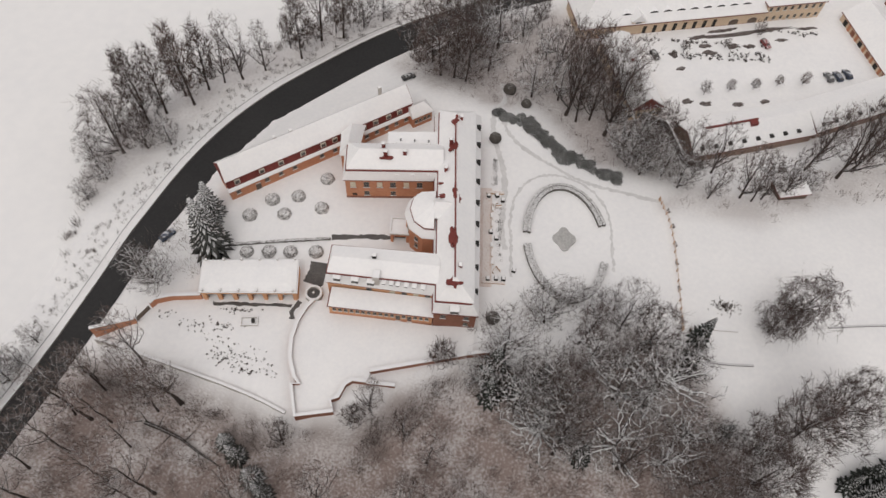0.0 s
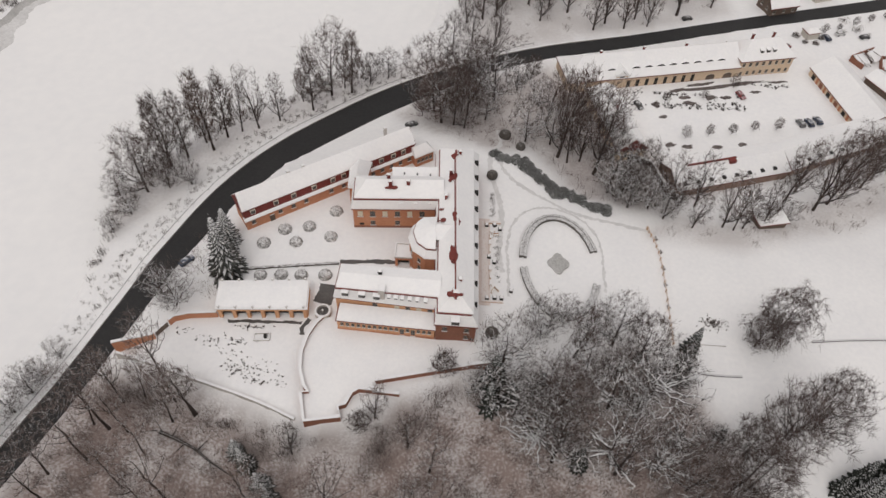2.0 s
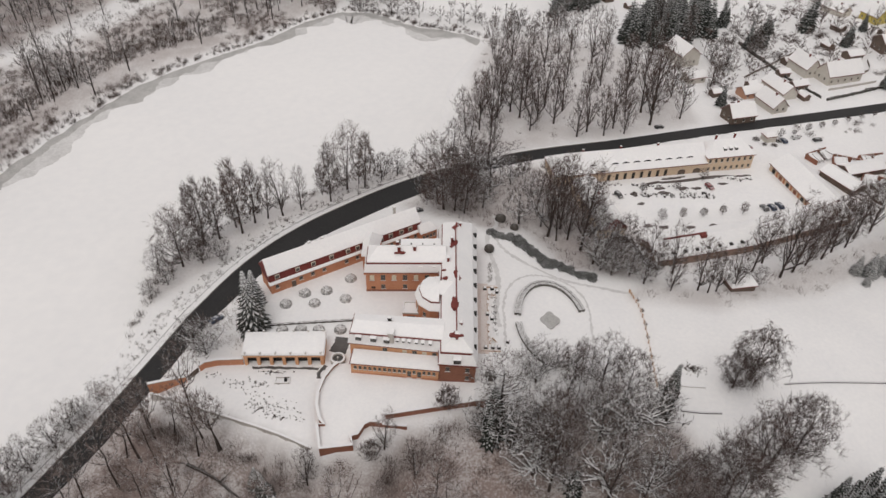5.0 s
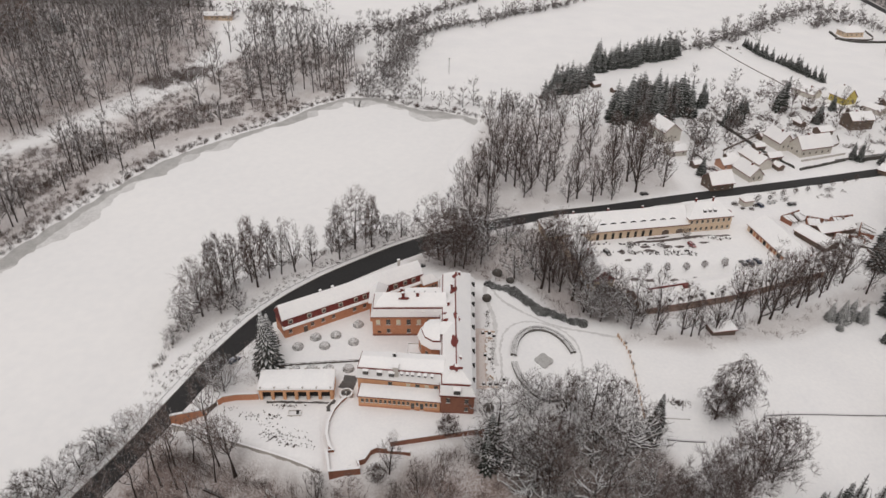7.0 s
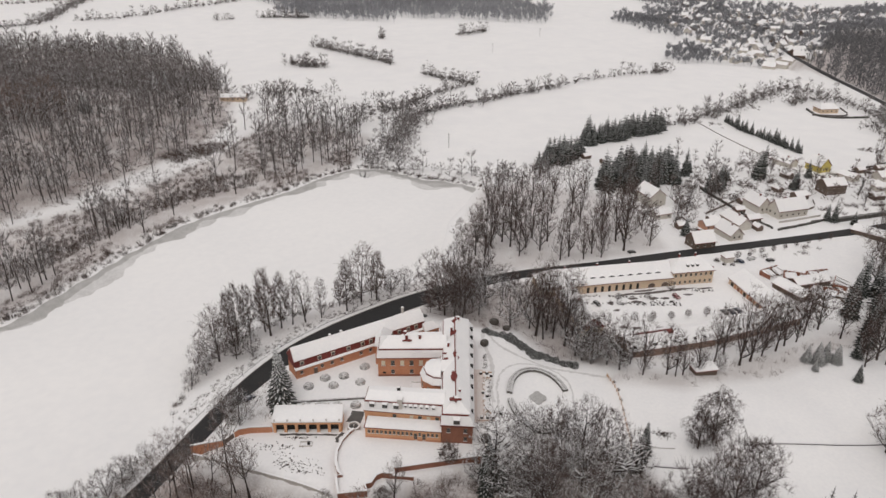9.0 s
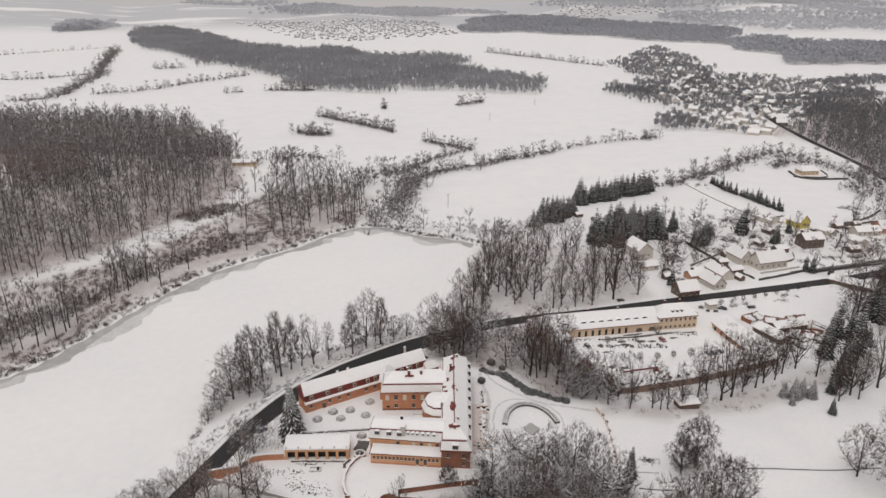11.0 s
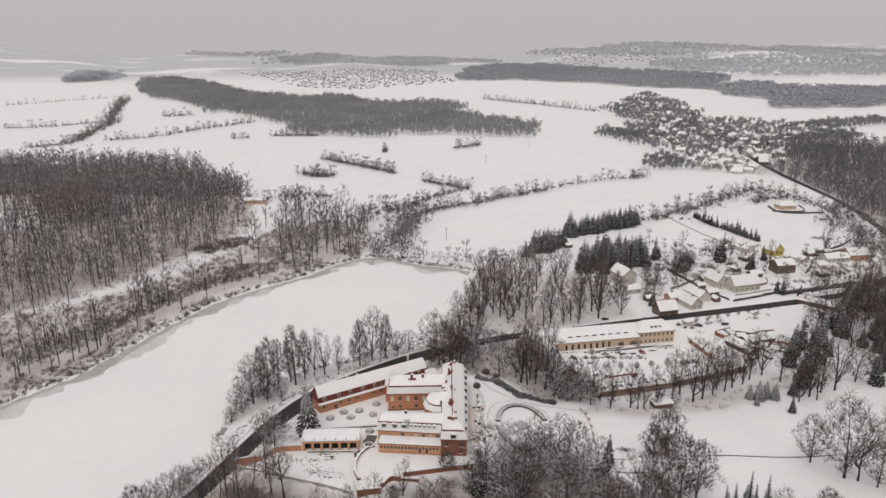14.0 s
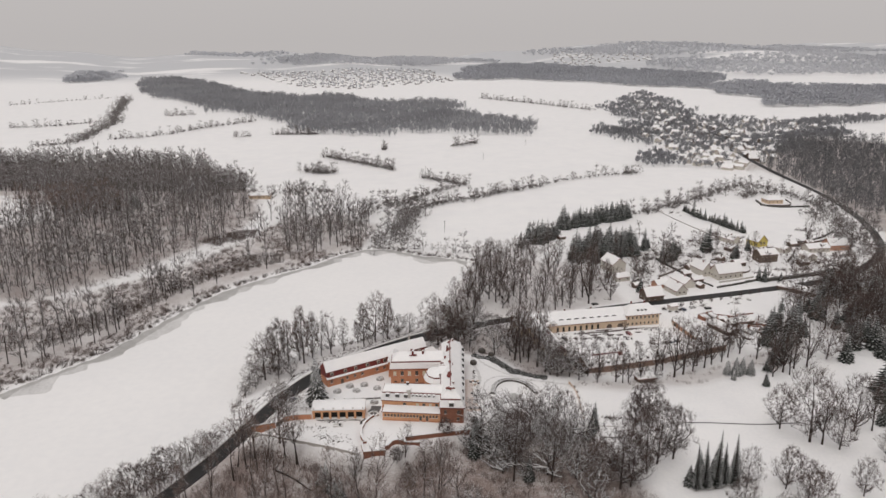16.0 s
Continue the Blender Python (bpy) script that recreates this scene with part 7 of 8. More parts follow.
for x, y, s in ((9.6, 46.6, 1.0), (9.2, -8.2, 1.0), (14.3, 69, 1.15), (19, 63, 0.9)):
    ob = new("clipped_yew", ball_mesh)
    ob.matrix_world = pose(x, y, floor_at(x, y)) @ Matrix.Diagonal((s, s, s, 1))
    tagged(ob, "dark clipped yew ball in the snow", "shrub", "clipped yews")


def hedge_run(parent, line, wide, high, material, name, rough=0.12, step=0.7, closed=False):
    """A clipped hedge along a line, its faces uneven."""
    pts = [Vector(p) for p in line]
    a, b = strip(pts, wide / 2, wide / 2)
    v, f = [], []
    for p, q, m in zip(a, b, pts):
        g = floor_at(m.x, m.y)
        for c, z in ((p, -0.2), (p, high), (p.lerp(q, 0.5), high * 1.04), (q, high), (q, -0.2)):
            n = Vector((c.x, c.y, z))
            v.append((c.x + noise.noise(n * 1.3) * rough, c.y + noise.noise(n * 1.3 + Vector((9, 0, 0))) * rough, g + z + noise.noise(n * 1.7) * rough))
    for i in range(len(pts) - 1):
        for k in range(4):
            f.append((i * 5 + k, i * 5 + 5 + k, i * 5 + 6 + k, i * 5 + k + 1))
    f += [(0, 1, 2, 3, 4), tuple(len(v) - 1 - k for k in range(5))]
    return raw(name, v, f, material, parent)


def arc(cx, cy, rx, ry, a0, a1, n=48):
    return [(cx + rx * math.cos(a0 + (a1 - a0) * k / n), cy + ry * math.sin(a0 + (a1 - a0) * k / n)) for k in range(n + 1)]


for a0, a1, label in ((0.33, math.pi - 0.05, "northern half of an oval clipped hedge"), (math.pi + 0.16, 2 * math.pi - 0.36, "southern half of an oval clipped hedge")):
    ring_hedge = thing("oval_hedge", label, "hedge", group="oval hedge")
    for off in (-0.62, 0.62):
        hedge_run(ring_hedge, arc(28.3, 16.2, 10.4 + off, 16.8 + off, a0, a1), 0.75, 0.95, HEDGE, "hedge_side", 0.1)
    hedge_run(ring_hedge, arc(28.3, 16.2, 10.4, 16.8, a0 + 0.02, a1 - 0.02), 0.7, 0.72, HEDGE, "hedge_side", 0.15)
hedge_line = thing("low_hedge", "low thin clipped hedge line across the court", "hedge")
hedge_run(hedge_line, dense([(-57, 7.8), (-45, 9.6), (-31.6, 11.4)], 0.8), 0.6, 0.6, HEDGE, "hedge_side", 0.25)

pond_outline = [(27.8 + 2.7 * math.cos(a) * (1 + 0.14 * math.cos(4 * a)), 16.6 + 3.1 * math.sin(a) * (1 + 0.14 * math.cos(4 * a))) for a in np.linspace(0, 2 * math.pi, 40)[:-1]]
pz = max(floor_at(x, y) for x, y in pond_outline) - 0.08
pond = part("pond", prism(pond_outline, pz - 0.5, pz + 0.14), WET_ICE, None)
tagged(pond, "small lobed garden pond with grey ice", "pond")

# evergreen shrub belt beside the drive
LEAFY = []
for k in range(3):
    bm = bmesh.new()
    rng = random.Random(200 + k)
    g = Growth()
    for _ in range(420):
        d = rand_dir(rng)
        d.z = abs(d.z)
        c = Vector((d.x * 1.3, d.y * 1.3, d.z * 1.25)) * rng.uniform(0.75, 1.05) * (1 + 0.25 * noise.noise(d * 2.5 + Vector((k * 5, 0, 0))))
        u = rand_dir(rng)
        w = (d + rand_dir(rng) * 0.6).normalized().cross(u).normalized()
        i = len(g.v)
        g.v += [tuple(c - w * 0.13), tuple(c + w * 0.13), tuple(c + (d * 0.5 + u).normalized() * 0.34), tuple(c + d * 0.08)]
        g.f += [(i, i + 1, i + 2), (i, i + 3, i + 1), (i + 1, i + 3, i + 2), (i + 3, i, i + 2)]
    m = fast_mesh("foliage", g.v, g.f)
    m.materials.append(LAUREL)
    core = Growth()
    for _ in range(14):
        d = rand_dir(rng)
        d.z = abs(d.z)
        core.spike(Vector((0, 0, -0.1)), d * 1.2, 0.08)
    c = core.mesh("stem")
    c.materials.append(BARK)
    LEAFY.append((m, c))
for x, y in scatter([(10, 57.5), (17, 57), (23, 54.5), (27, 49), (33, 45.5), (40, 42), (46, 38.5), (43, 36.5), (35, 41.5), (28, 43), (22, 49), (16, 53), (11, 54.5)], 1.4, gen):
    ob = thing("evergreen_shrub", "dark evergreen shrub dusted with snow beside the drive", "shrub", (x, y, floor_at(x, y)), rng_t.uniform(0, 360), "evergreen shrub belt")
    s = rng_t.uniform(0.6, 1.25)
    ob.scale = (s * rng_t.uniform(0.9, 1.4), s, s * rng_t.uniform(0.7, 1.1))
    for n, m in zip(("foliage", "stem"), LEAFY[rng_t.randrange(3)]):
        o = new(n, m)
        o.parent = ob

# seats and tables on the east terrace
strip_snow = part("terrace_strip", prism([(5.6, 0.5), (8.9, 0.5), (8.9, 30.0), (5.5, 30.0)], -0.5, 0.09), TAN_SNOW, None)
tagged(strip_snow, "tan-tinged snow along the east front", "terrace", kind="structure")
deck = part("deck", boxes((6.6, 8.4, 1.5, 29.0, -0.6, 0.13), (6.6, 12.2, 1.4, 2.0, -0.7, 0.35), (7.4, 12.0, 28.2, 28.9, -0.7, 0.5)), TAN, None)
tagged(deck, "narrow tan timber deck along the east front", "deck", kind="structure")


def bench_table(x, y, turn, kind):
    z = floor_at(x, y)
    if kind == "table":
        ob = thing("garden_table", "tan garden table with a cap of snow", "table", (x, y, z), turn, "terrace furniture")
        part("tabletop", boxes((-0.75, 0.75, -0.4, 0.4, 0.7, 0.76)), TAN, ob)
        for px in (-0.65, 0.65):
            for py in (-0.3, 0.3):
                part("leg", boxes((px - 0.04, px + 0.04, py - 0.04, py + 0.04, -0.1, 0.7)), TAN, ob)
        part("snow_cap", boxes((-0.7, 0.7, -0.36, 0.36, 0.76, 0.98), bevel=0.08), ROOF_SNOW, ob)
    elif kind == "planter":
        ob = thing("planter", "dark square planter box with snow", "planter", (x, y, z), turn, "terrace planters")
        part("box", boxes((-0.5, 0.5, -0.5, 0.5, -0.2, 0.8), bevel=0.04), DARK, ob)
        part("snow_cap", boxes((-0.42, 0.42, -0.42, 0.42, 0.78, 1.0), bevel=0.08), ROOF_SNOW, ob)
    else:
        ob = thing("garden_bench", "tan wooden bench with snow on its seat", "bench", (x, y, z), turn, "terrace furniture")
        part("seat", boxes((-0.8, 0.8, -0.25, 0.25, 0.4, 0.46)), TAN, ob)
        part("backrest", boxes((-0.8, 0.8, 0.2, 0.26, 0.5, 0.95)), TAN, ob)
        for px in (-0.7, 0.7):
            part("leg", boxes((px - 0.04, px + 0.04, -0.22, 0.22, -0.1, 0.4)), TAN, ob)
        part("snow_cap", boxes((-0.76, 0.76, -0.22, 0.18, 0.46, 0.6), bevel=0.06), ROOF_SNOW, ob)


for k, (x, y, turn, kind) in enumerate(((8.0, 27.4, 0, "planter"), (10.2, 27.6, 20, "planter"), (11.7, 26.2, 0, "planter"), (9.6, 25.0, 40, "table"), (9.0, 23.4, 95, "bench"), (10.6, 24.0, 10, "bench"), (8.8, 21.0, 90, "table"), (8.9, 18.6, 88, "bench"), (8.6, 16.2, 0, "planter"), (10.0, 14.4, 0, "planter"), (8.8, 12.2, 92, "table"), (8.9, 9.8, 90, "bench"), (9.0, 7.2, 85, "table"), (9.6, 5.0, 60, "bench"), (10.6, 5.6, 130, "bench"), (8.0, 2.6, 0, "planter"), (10.0, 2.8, 0, "planter"), (11.8, 2.8, 0, "planter"), (14.4, 5.4, 80, "planter"))):
    bench_table(x, y, turn, kind)
shrubs = []
for x0, y0, x1, y1 in ((9.2, 31.0, 10.2, 40.0), (10.2, 8.0, 11.6, 24.0)):
    shrubs += [(gen.uniform(x0, x1), gen.uniform(y0, y1)) for _ in range(38)]
woodland("border_plants", shrubs, BUSH, FROSTED, "frosted dead border plants beside the deck", 0.2, 0.4, 9, "plants")
# kitchen garden beds
beds = []
for cx, cy, sx, sy, n in ((-50.5, -9.6, 4, 0.5, 30), (-60, -13.5, 5, 1.6, 30), (-53, -13.8, 2.5, 1.2, 22), (-51, -21.5, 3.4, 1.5, 40), (-46.5, -24, 4, 1.5, 26), (-67, -11.8, 2.5, 1.2, 12), (-28.5, -13.2, 1.2, 0.4, 10), (-24, -14.2, 3.5, 0.5, 14), (-31, -11.0, 0.7, 0.4, 6), (-22, -21.5, 1.2, 1.2, 8)):
    beds += [(gen.normal(cx, sx * 0.6), gen.normal(cy, sy * 0.6)) for _ in range(n)]
for k in range(5):
    beds += [(x + gen.normal(0, 0.2), -17.2 - 1.3 * k - 0.28 * (x + 52) + gen.normal(0, 0.2)) for x in np.arange(-58 + k, -42 + k, 0.9) if gen.random() < 0.7]
ob = woodland("garden_plants", beds, TUFT, TWIG, "withered garden plants poking through the snow", 0.15, 0.42, 10, "plants")
bench = thing("cold_frame", "square garden bed frame under snow", "garden bed", (-47.6, -12.4, 0), 5)
for r in ((-2, 2, -1.1, -0.9), (-2, 2, 0.9, 1.1), (-2, -1.8, -0.9, 0.9), (1.8, 2, -0.9, 0.9)):
    part("board", boxes((*r, -0.1, 0.5)), STONE, bench)
part("box", boxes((0.5, 1.2, -0.4, 0.5, 0, 0.9), bevel=0.05), DARK, bench)

# fence across the park lawn
fence = thing("park_fence", "tan post and rail fence with snow across the lawn", "fence")
fl = dense([(54.5, 31.5), (56.6, 24), (56.7, 14), (56.2, 2), (55.8, -7)], 2.2)
post = boxes((-0.12, 0.12, -0.12, 0.12, -0.4, 1.5))
pm2 = bpy.data.meshes.new("post")
post.to_mesh(pm2)
post.free()
pm2.materials.append(TAN)
for p in fl:
    o = new("post", pm2)
    o.parent = fence
    o.location = (p.x, p.y, floor_at(p.x, p.y))
for h in (0.55, 1.1):
    fence_wall(fence, [tuple(p) for p in fl], h, h + 0.14, 0.08, TAN, "rail", None, None, True)
for x, y in ((56.4, 27.8), (57.0, 23.0), (56.9, 17.2), (56.6, 11.8), (56.3, 4.5), (55.9, -4.0)):
    part("brace", boxes((-0.25, 0.25, -0.6, 0.6, 0, 1.1), bevel=0.12), WOOD, fence, "brown bundle of stakes").matrix_basis = pose(x, y, floor_at(x, y), 0, 25, 10)
ditch = [tuple(p) for p in dense([(62, -6.2), (74, -6.4), (95, -3.6), (115, -1.4), (150, 3)], 2)]
bank = thing("stone_edging", "dark broken line of stone edging in the lawn", "edging")
fence_wall(bank, ditch[:6], -0.3, 0.3, 0.5, STONE, "edging", None, None, True)
fence_wall(bank, ditch[17:], -0.3, 0.32, 0.45, BARK, "edging", None, None, True)
fence_wall(bank, [(60.8, -14.8), (66, -15.2), (71.8, -15.0)], -0.3, 0.35, 0.5, BARK, "edging", 2, None, True)
rock = [(67.6 + gen.normal(0, 1.6), 0.4 - 0.2 * k / 160 + gen.normal(0, 0.8)) for k in range(160)]
woodland("rock_bed_plants", rock, TUFT, FROSTED, "frosted heather bed in the lawn", 0.15, 0.35, 11, "plants")
# yard clutter by the stables
junk = []
for cx, cy, sx, sy, n in ((75, 90, 14, 1.2, 46), (92, 92, 8, 2.2, 40), (74, 96.5, 20, 0.6, 40), (110, 104, 7, 0.8, 14), (75, 62, 10, 1.0, 26), (92, 66, 5, 0.9, 16)):
    junk += [(gen.normal(cx, sx * 0.6), gen.normal(cy + (0.22 * (0)), sy * 0.6)) for _ in range(n)]
woodland("yard_bushes", junk, TUFT, BARK, "dark low bushes and rubble in the stable yard", 0.35, 0.8, 12, "bushes")
for x, y, s in ((74, 74, 0.55), (82, 76, 0.5), (90, 77.5, 0.6), (98, 80, 0.55), (106, 81, 0.5), (70, 92, 0.5), (84, 95, 0.5), (96, 102, 0.6)):
    plant("small", x, y, s, None, "young yard trees")
# poles in the fields
for x, y in ((32, 709), (101, 834), (-11.5, 315), (-43, 602), (22, 255)):
    ob = thing("power_pole", "thin wooden power pole in a snowy field", "pole", (x, y, floor_at(x, y)), 15, "power poles")
    part("mast", boxes((-0.12, 0.12, -0.12, 0.12, -0.5, 11)), BARK, ob)
    part("crossarm", boxes((-1.0, 1.0, -0.08, 0.08, 10.2, 10.4)), BARK, ob)

# garden walls and fences in the village
for line, z1, mat, label in (
    ([(168, 196), (150, 174), (146, 170)], 1.2, WOOD, "dark timber garden fence in the village"), ([(196, 187), (225, 196), (262, 204)], 1.3, BARK, "long dark roadside hedge bank"),
    ([(178, 230), (150, 205), (140, 196)], 1.2, WOOD, "timber fence between gardens"), ([(196, 408), (204, 363), (211, 326), (219, 297)], 0.5, WOOD, "thin timber fence along the field edge"),
    ([(246, 268), (300, 292), (330, 300)], 1.4, WOOD, "dark garden fence behind the houses"), ([(196, 204), (208, 208), (212, 222)], 1.2, WOOD, "fence round a house garden"),
    ([(312, 452), (346, 448), (350, 480)], 1.4, BARK, "dark hedge round the single house"), ([(178, 186), (205, 196)], 1.1, STONE, "pale roadside garden wall"),
    ):
    ob = thing("fence", label, "fence")
    fence_wall(ob, line, -0.3, z1, 0.1 if mat in (WOOD, TAN) else 0.35, mat, "panel", 3, (0.1, 0.06, STONE), True)
for x, y, turn, a, b, h in ((140, 186, 20, 5, 4, 2.3), (160, 200, 15, 6, 4, 2.4), (168, 215, 20, 7, 4, 2.6), (196, 236, 110, 6, 4, 2.4), (212, 262, 120, 7, 5, 2.6), (236, 258, 20, 5, 4, 2.4), (266, 276, 20, 6, 5, 2.6), (282, 282, 20, 6, 4, 2.4), (120, 176, 20, 5, 4, 2.3), (86, 296, 30, 6, 4, 2.4), (97, 286, 30, 5, 4, 2.2), (252, 226, 15, 8, 5, 2.8), (162, 176, 110, 5, 3.5, 2.2), (128, 163, 17, 7, 5, 2.6)):
    house("shed", "small timber shed with a white cap of snow", "shed", (x, y), turn, a, b, h, h + 1.3, WOOD, (0.0, 0.0), (), chimneys=(), group="village sheds", over=0.3)
# clipped and wild hedges and bushes of the village gardens
for line, wide, high, label in (
    ([(209, 188), (227, 194.5), (246, 201.5), (262, 207)], 2.2, 2.2, "tall dark clipped hedge beside the road"),
    ([(149, 238), (156, 215), (161, 197)], 0.9, 1.4, "dark hedge between two village gardens"),
    ([(161, 197), (171, 177)], 0.5, 1.1, "low dark hedge in front of a village garden"),
    ([(173, 175), (187, 181.5), (202, 188.5)], 0.7, 1.2, "dark roadside hedge in front of the gabled house"),
    ([(254, 274), (262, 276), (281, 272)], 0.8, 1.3, "long dark hedge behind the low white garages"),
    ([(244, 232), (256, 250), (262, 262)], 0.8, 1.2, "garden hedge beside the timber chalet"),
    ([(316, 473), (314, 443), (359, 445)], 1.2, 1.6, "dark hedge round the lone field house"),
    ([(276, 286), (300, 300), (326, 330)], 0.8, 1.2, "field-edge hedge behind the village"),
):
    ob = thing("garden_hedge", label, "hedge", group="village hedges")
    hedge_run(ob, [tuple(p) for p in dense(line, 1.2)], wide, high, VILLAGE_HEDGE, "hedge_side", 0.4)
yard = []
for cx, cy, spread, n in ((178, 247, 6, 16), (198, 252, 5, 10), (196, 289, 8, 12), (166, 222, 5, 10), (150, 250, 7, 18), (195, 235, 6, 12), (244, 268, 5, 8), (234, 302, 6, 8), (131, 207, 8, 18), (142, 240, 8, 16), (120, 190, 8, 14), (186, 222, 10, 14), (215, 205, 5, 8), (232, 212, 5, 8), (250, 216, 8, 12), (270, 232, 8, 12), (288, 250, 8, 10), (128, 172, 5, 8), (160, 190, 5, 6), (218, 312, 5, 8), (206, 400, 8, 10), (190, 410, 8, 14), (234, 450, 8, 14), (262, 470, 12, 16), (304, 336, 8, 12), (112, 205, 8, 12), (150, 140, 6, 6), (176, 150, 9, 8)):
    yard += [(gen.normal(cx, spread * 0.55), gen.normal(cy, spread * 0.55)) for _ in range(n)]
yard = [p for p, d in zip(yard, off_road(yard)) if d > 6 and all(math.hypot(p[0] - a, p[1] - b) > 8 for a, b in homes)]
woodland("garden_shrubs", yard, THICKET, TWIG, "bare brown shrubs in the village gardens", 0.25, 0.75, 42, "shrubs")
# heaps of scrap and lumber beyond the barn
for k in range(26):
    x, y = gen.uniform(148, 176), gen.uniform(92, 122)
    ob = thing("scrap_heap", "dark heap of scrap lumber half under snow", "heap", (x, y, floor_at(x, y)), gen.uniform(0, 180), "scrap behind the barn")
    part("lumber", boxes(*[(-2 * gen.uniform(0.5, 1.6), 2 * gen.uniform(0.5, 1.6), q * 0.7 - 0.3, q * 0.7 + 0.2, -0.2, gen.uniform(0.4, 1.2)) for q in range(-1, 2)]), WOOD, ob)
def ruined_shed(x, y, turn, long, deep, seed):
    """A shed whose roof has fallen in: low walls, leaning rafters and a torn sheet of snowed roofing."""
    rng = random.Random(seed)
    ob = thing("ruined_shed", "ruined timber shed with bare rafters and patches of snow", "shed", (x, y, floor_at(x, y)), turn, "ruined sheds behind the barn")
    part("wall", boxes((-long / 2, long / 2, deep / 2 - 0.3, deep / 2, -0.4, 2.4), (-long / 2, -long / 2 + 0.3, -deep / 2, deep / 2 - 0.3, -0.4, 2.0), bevel=0.03), BRICK, ob, "crumbling brick wall")
    for k in range(int(long / 1.6)):
        rafter = part("rafter", boxes((-0.1, 0.1, -deep * 0.55, deep * 0.55, -0.1, 0.1)), WOOD, ob)
        rafter.matrix_basis = pose(-long / 2 + 0.8 + 1.6 * k, rng.uniform(-0.5, 0.5), 1.5 + rng.uniform(-0.5, 0.5), rng.uniform(8, 24), rng.uniform(-8, 8), rng.uniform(-22, 22))
    for k in range(2):
        sheet = part("roof_sheet", boxes((-long * 0.2, long * 0.2, -deep * 0.4, deep * 0.4, -0.06, 0.06)), STONE, ob, "fallen roof sheet under snow")
        sheet.matrix_basis = pose((k - 0.5) * long * 0.5, rng.uniform(-0.6, 0.6), 1.5, rng.uniform(8, 20), rng.uniform(-12, 12), rng.uniform(-12, 12))
    return ob


for k, (x, y, turn, long, deep) in enumerate(((150, 122, 30, 12, 6), (160, 117, -20, 13, 7), (172, 121, 15, 12, 6), (178, 113, 60, 10, 6), (166, 104, -30, 12, 6), (154, 110, 75, 10, 5))):
    ruined_shed(x, y, turn, long, deep, 300 + k)
lean_to = house("lean_to", "collapsed dark shed roof with patches of snow", "shed", (152, 104), -62, 16, 8, 2.6, 4.4, WOOD, (0.0, 0.0), (), chimneys=())
house("lean_to", "long dark shed with a snowed roof", "shed", (163, 113), 18, 18, 7, 2.6, 4.2, WOOD, (0.0, 0.0), (), chimneys=())


def town(name, poly, gap, label, seed):
    """Many small far houses joined into one."""
    rng = np.random.default_rng(seed)
    v, f, roof = [], [], []
    for x, y in scatter(poly, gap, gen):
        z, a, l, w, h = floor_at(x, y), rng.uniform(0, math.pi), rng.uniform(4, 9), rng.uniform(4, 6), rng.uniform(2, 4)
        c, s = math.cos(a), math.sin(a)
        i = len(v)
        for px, py, pz in ((-l, -w, -1), (l, -w, -1), (l, w, -1), (-l, w, -1), (-l, -w, h), (l, -w, h), (l, w, h), (-l, w, h), (-l, 0, h + 3.6), (l, 0, h + 3.6)):
            v.append((x + px * c - py * s, y + px * s + py * c, z + pz))
        f += [(i, i + 1, i + 5, i + 4), (i + 1, i + 2, i + 6, i + 9, i + 5), (i + 2, i + 3, i + 7, i + 6), (i + 3, i, i + 4, i + 8, i + 7), (i + 4, i + 5, i + 9, i + 8), (i + 6, i + 7, i + 8, i + 9)]
        roof += [0, 0, 0, 0, 1, 1]
    ob = raw(name, v, f, [FAINT_WALL, ROOF_SNOW])
    for p, r in zip(ob.data.polygons, roof):
        p.material_index = r
    return tagged(ob, label, "town", kind="stuff")


FAINT_WALL = material("far_house_walls", (0.26, 0.25, 0.25), (0.4, 0.385, 0.38), 0.9, 0.3, 6, 0.0)
town("town", [(-944, 2800), (-154, 3000), (-35, 2350), (-366, 2000), (-531, 2130)], 38, "distant small town under snow", 21)
town("hill_town", [(430, 3300), (900, 3150), (1000, 3700), (520, 4000)], 40, "distant town on the hillside", 22)
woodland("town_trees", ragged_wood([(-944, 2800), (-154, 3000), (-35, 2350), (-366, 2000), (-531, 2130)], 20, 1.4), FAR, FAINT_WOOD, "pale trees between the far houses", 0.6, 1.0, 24)


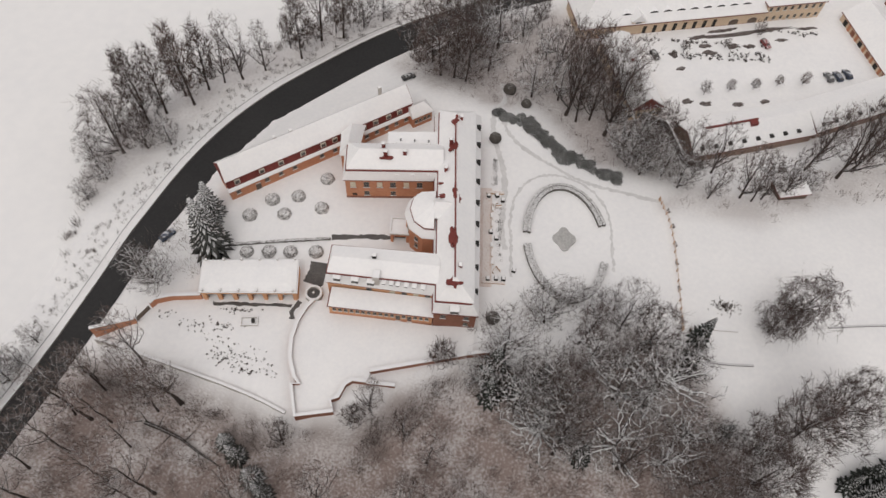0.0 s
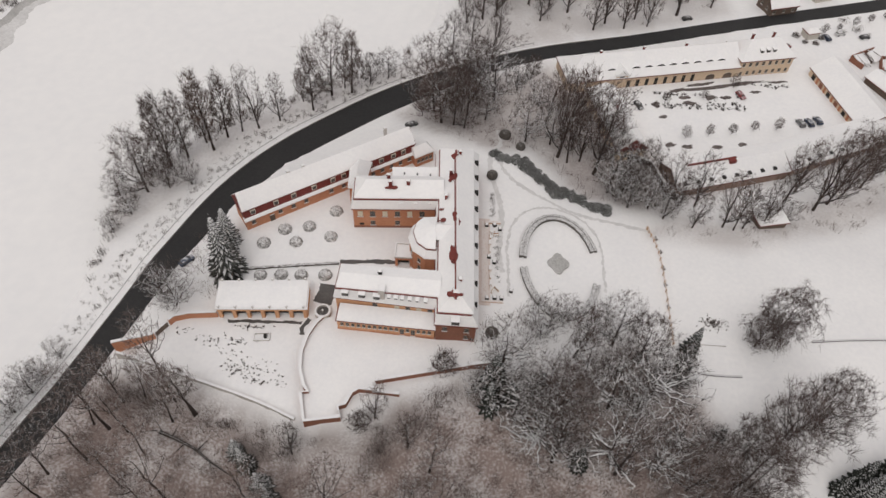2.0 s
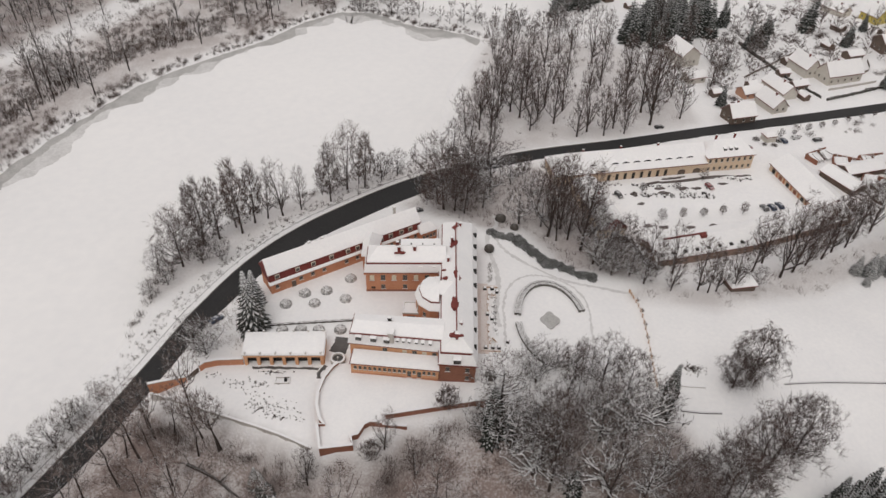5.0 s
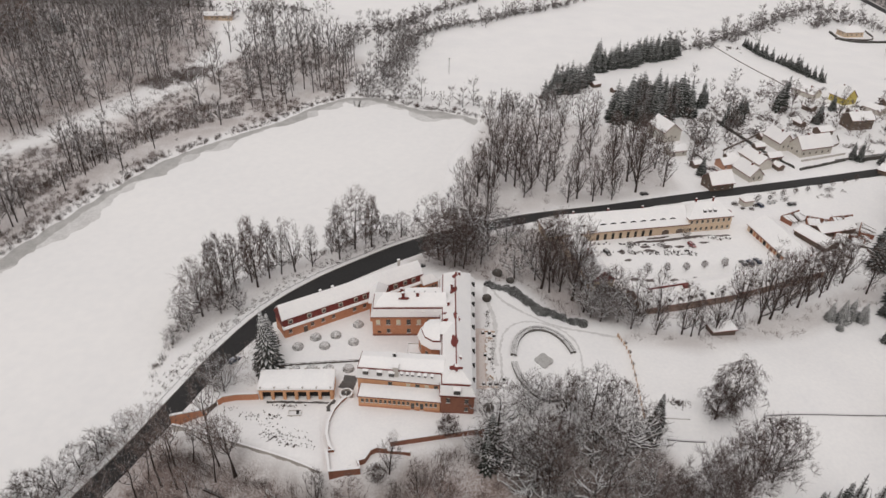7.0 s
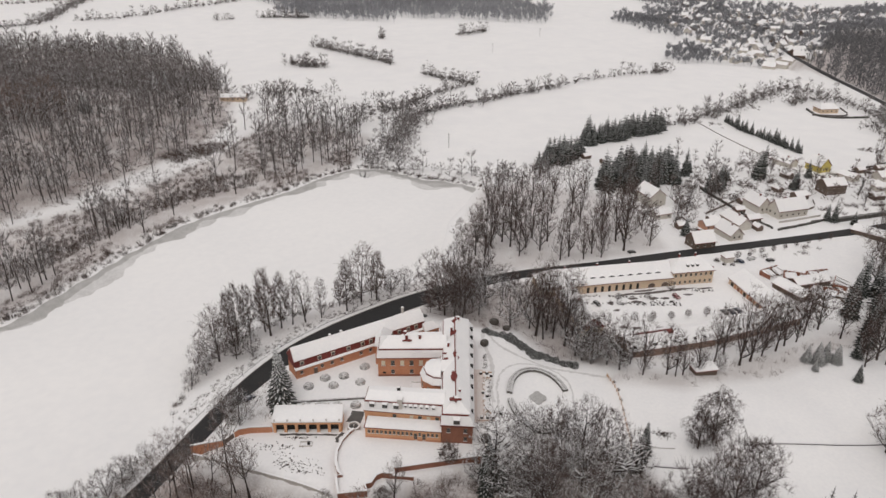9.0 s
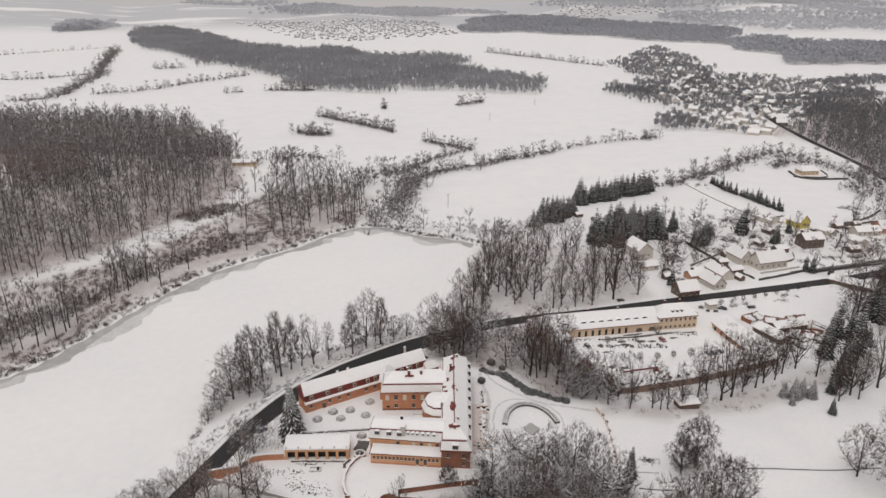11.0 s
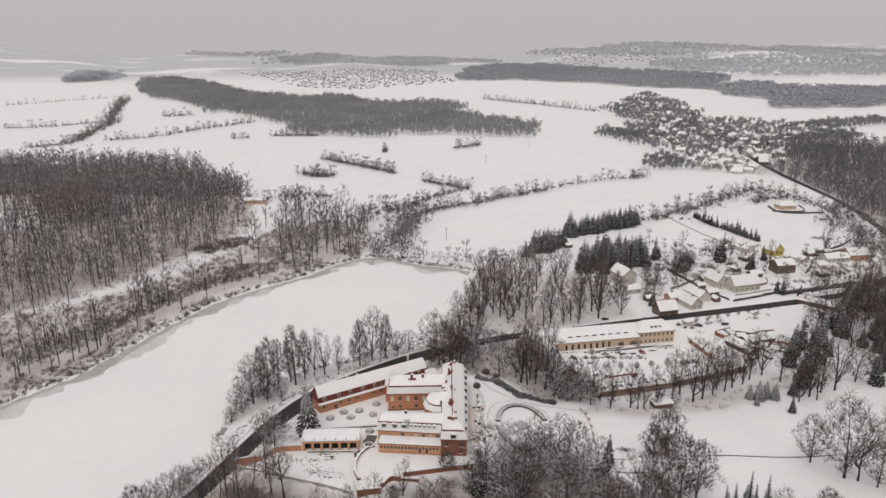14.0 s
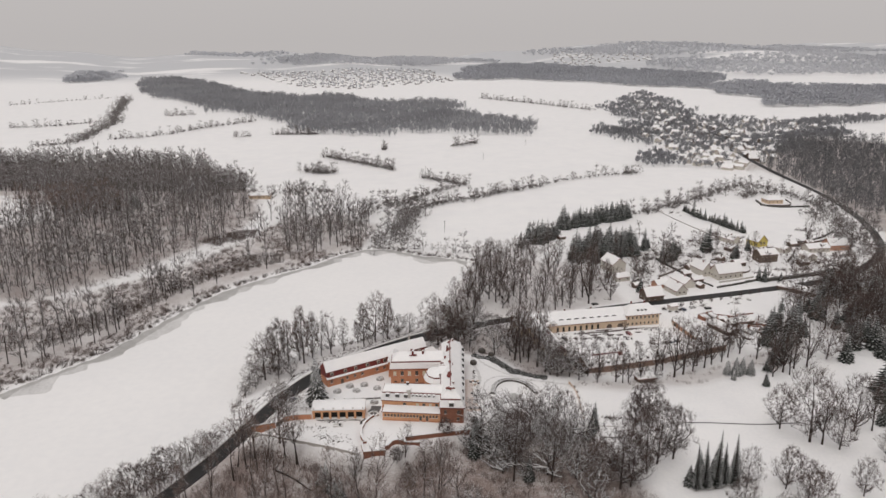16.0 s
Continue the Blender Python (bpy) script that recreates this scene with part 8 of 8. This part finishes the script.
# earth beds in the stable yard
BED_SOIL = material("dark_soil", (0.035, 0.024, 0.02), (0.12, 0.09, 0.08), 0.9, 6.0, 6, 0.5, snow=0.5, snow_from=1.0)
for k, (x, y, a, b) in enumerate(((77.5, 95.2, 1.6, 0.9), (78.6, 92.1, 1.8, 1.0), (86.2, 95.8, 2.0, 0.9), (92.1, 96.2, 1.6, 1.0), (100.7, 104.7, 3.2, 0.9), (76, 98.7, 2.4, 0.8), (112.9, 106.4, 2.6, 0.8), (68.8, 70.8, 1.3, 1.0), (74, 70.1, 1.7, 1.0), (84.2, 70.8, 1.3, 0.8), (92.6, 72.5, 1.6, 0.9), (66.7, 90.3, 1.2, 1.4), (103.2, 100.2, 1.8, 0.7), (84.9, 103.1, 4.0, 0.7), (68.4, 84, 1.2, 0.8))):
    bed = thing("earth_bed", "dark earth bed showing through the yard's snow", "bed", (x, y, floor_at(x, y) + 0.16), 8 + 7 * (k % 3), "beds in the stable yard")
    ragged(bed, "soil", (0, 0, 0), a, b, 0, 0, BED_SOIL, 50 + k)

bed = thing("earth_bed", "long dark earth bed along the stable front", "bed", (86, 101.2, floor_at(86, 101.2) + 0.12), st_turn, "beds in the stable yard")
ragged(bed, "soil", (0, 0, 0), 21, 0.9, 0, 0, BED_SOIL, 71)

# trodden ways through the snow of the park
for line, wide, label in (
    ([(12.1, 11.6), (11.1, 18.2), (12.6, 31.1), (11.5, 39.6), (8.8, 48.6), (9.3, 58.3), (13.3, 63.6), (12.2, 73)], 1.5, "trodden snow path beside the mansion"),
    ([(13.8, 4), (13.8, 12.3), (13.5, 21.4), (15.4, 29.6), (20.4, 35.5), (27.7, 37.7), (34.7, 35), (39.9, 28.6), (40.8, 21.5), (40.2, 8)], 0.7, "wheel track in snow round the oval hedge"),
    ([(11.3, 61.4), (11.8, 52.6), (16, 45.3), (24.9, 40.8), (34.1, 35.8), (44.5, 33.1), (55.9, 30.5)], 1.1, "trodden snow path across the park"),
):
    pts = dense(line, 0.7)
    a, b = strip(pts, wide / 2, wide / 2)
    rng = random.Random(int(wide * 10))
    v = []
    for p, q in zip(a, b):
        for w in (p, q):
            x, y = w.x + rng.uniform(-0.3, 0.3), w.y + rng.uniform(-0.3, 0.3)
            v.append((x, y, floor_at(x, y) + 0.05))
    tagged(raw("path", v, [(i * 2, i * 2 + 1, i * 2 + 3, i * 2 + 2) for i in range(len(pts) - 1)], TRODDEN), label, "path", kind="structure")

# kiosk and snowed bushes at the corner of the car park
kiosk = house("kiosk", "small pale stone kiosk with a flat cap of snow", "kiosk", (132.7, 136), 17, 5, 4, 2.8, 3.6, PALE, (1.0, 1.0), (), chimneys=(), over=0.3)
for x, y, s in ((127.5, 135.5, 1.9), (137, 135, 1.6), (134, 131.5, 1.5), (130, 132, 1.3)):
    bush = thing("bush", "large bare bush dusted with snow beside the kiosk", "bush", (x, y, floor_at(x, y)), 40 * s, "bushes by the kiosk")
    hung("twigs", shrub_mesh(int(x), s, 1.0, 160), FROSTED, bush)
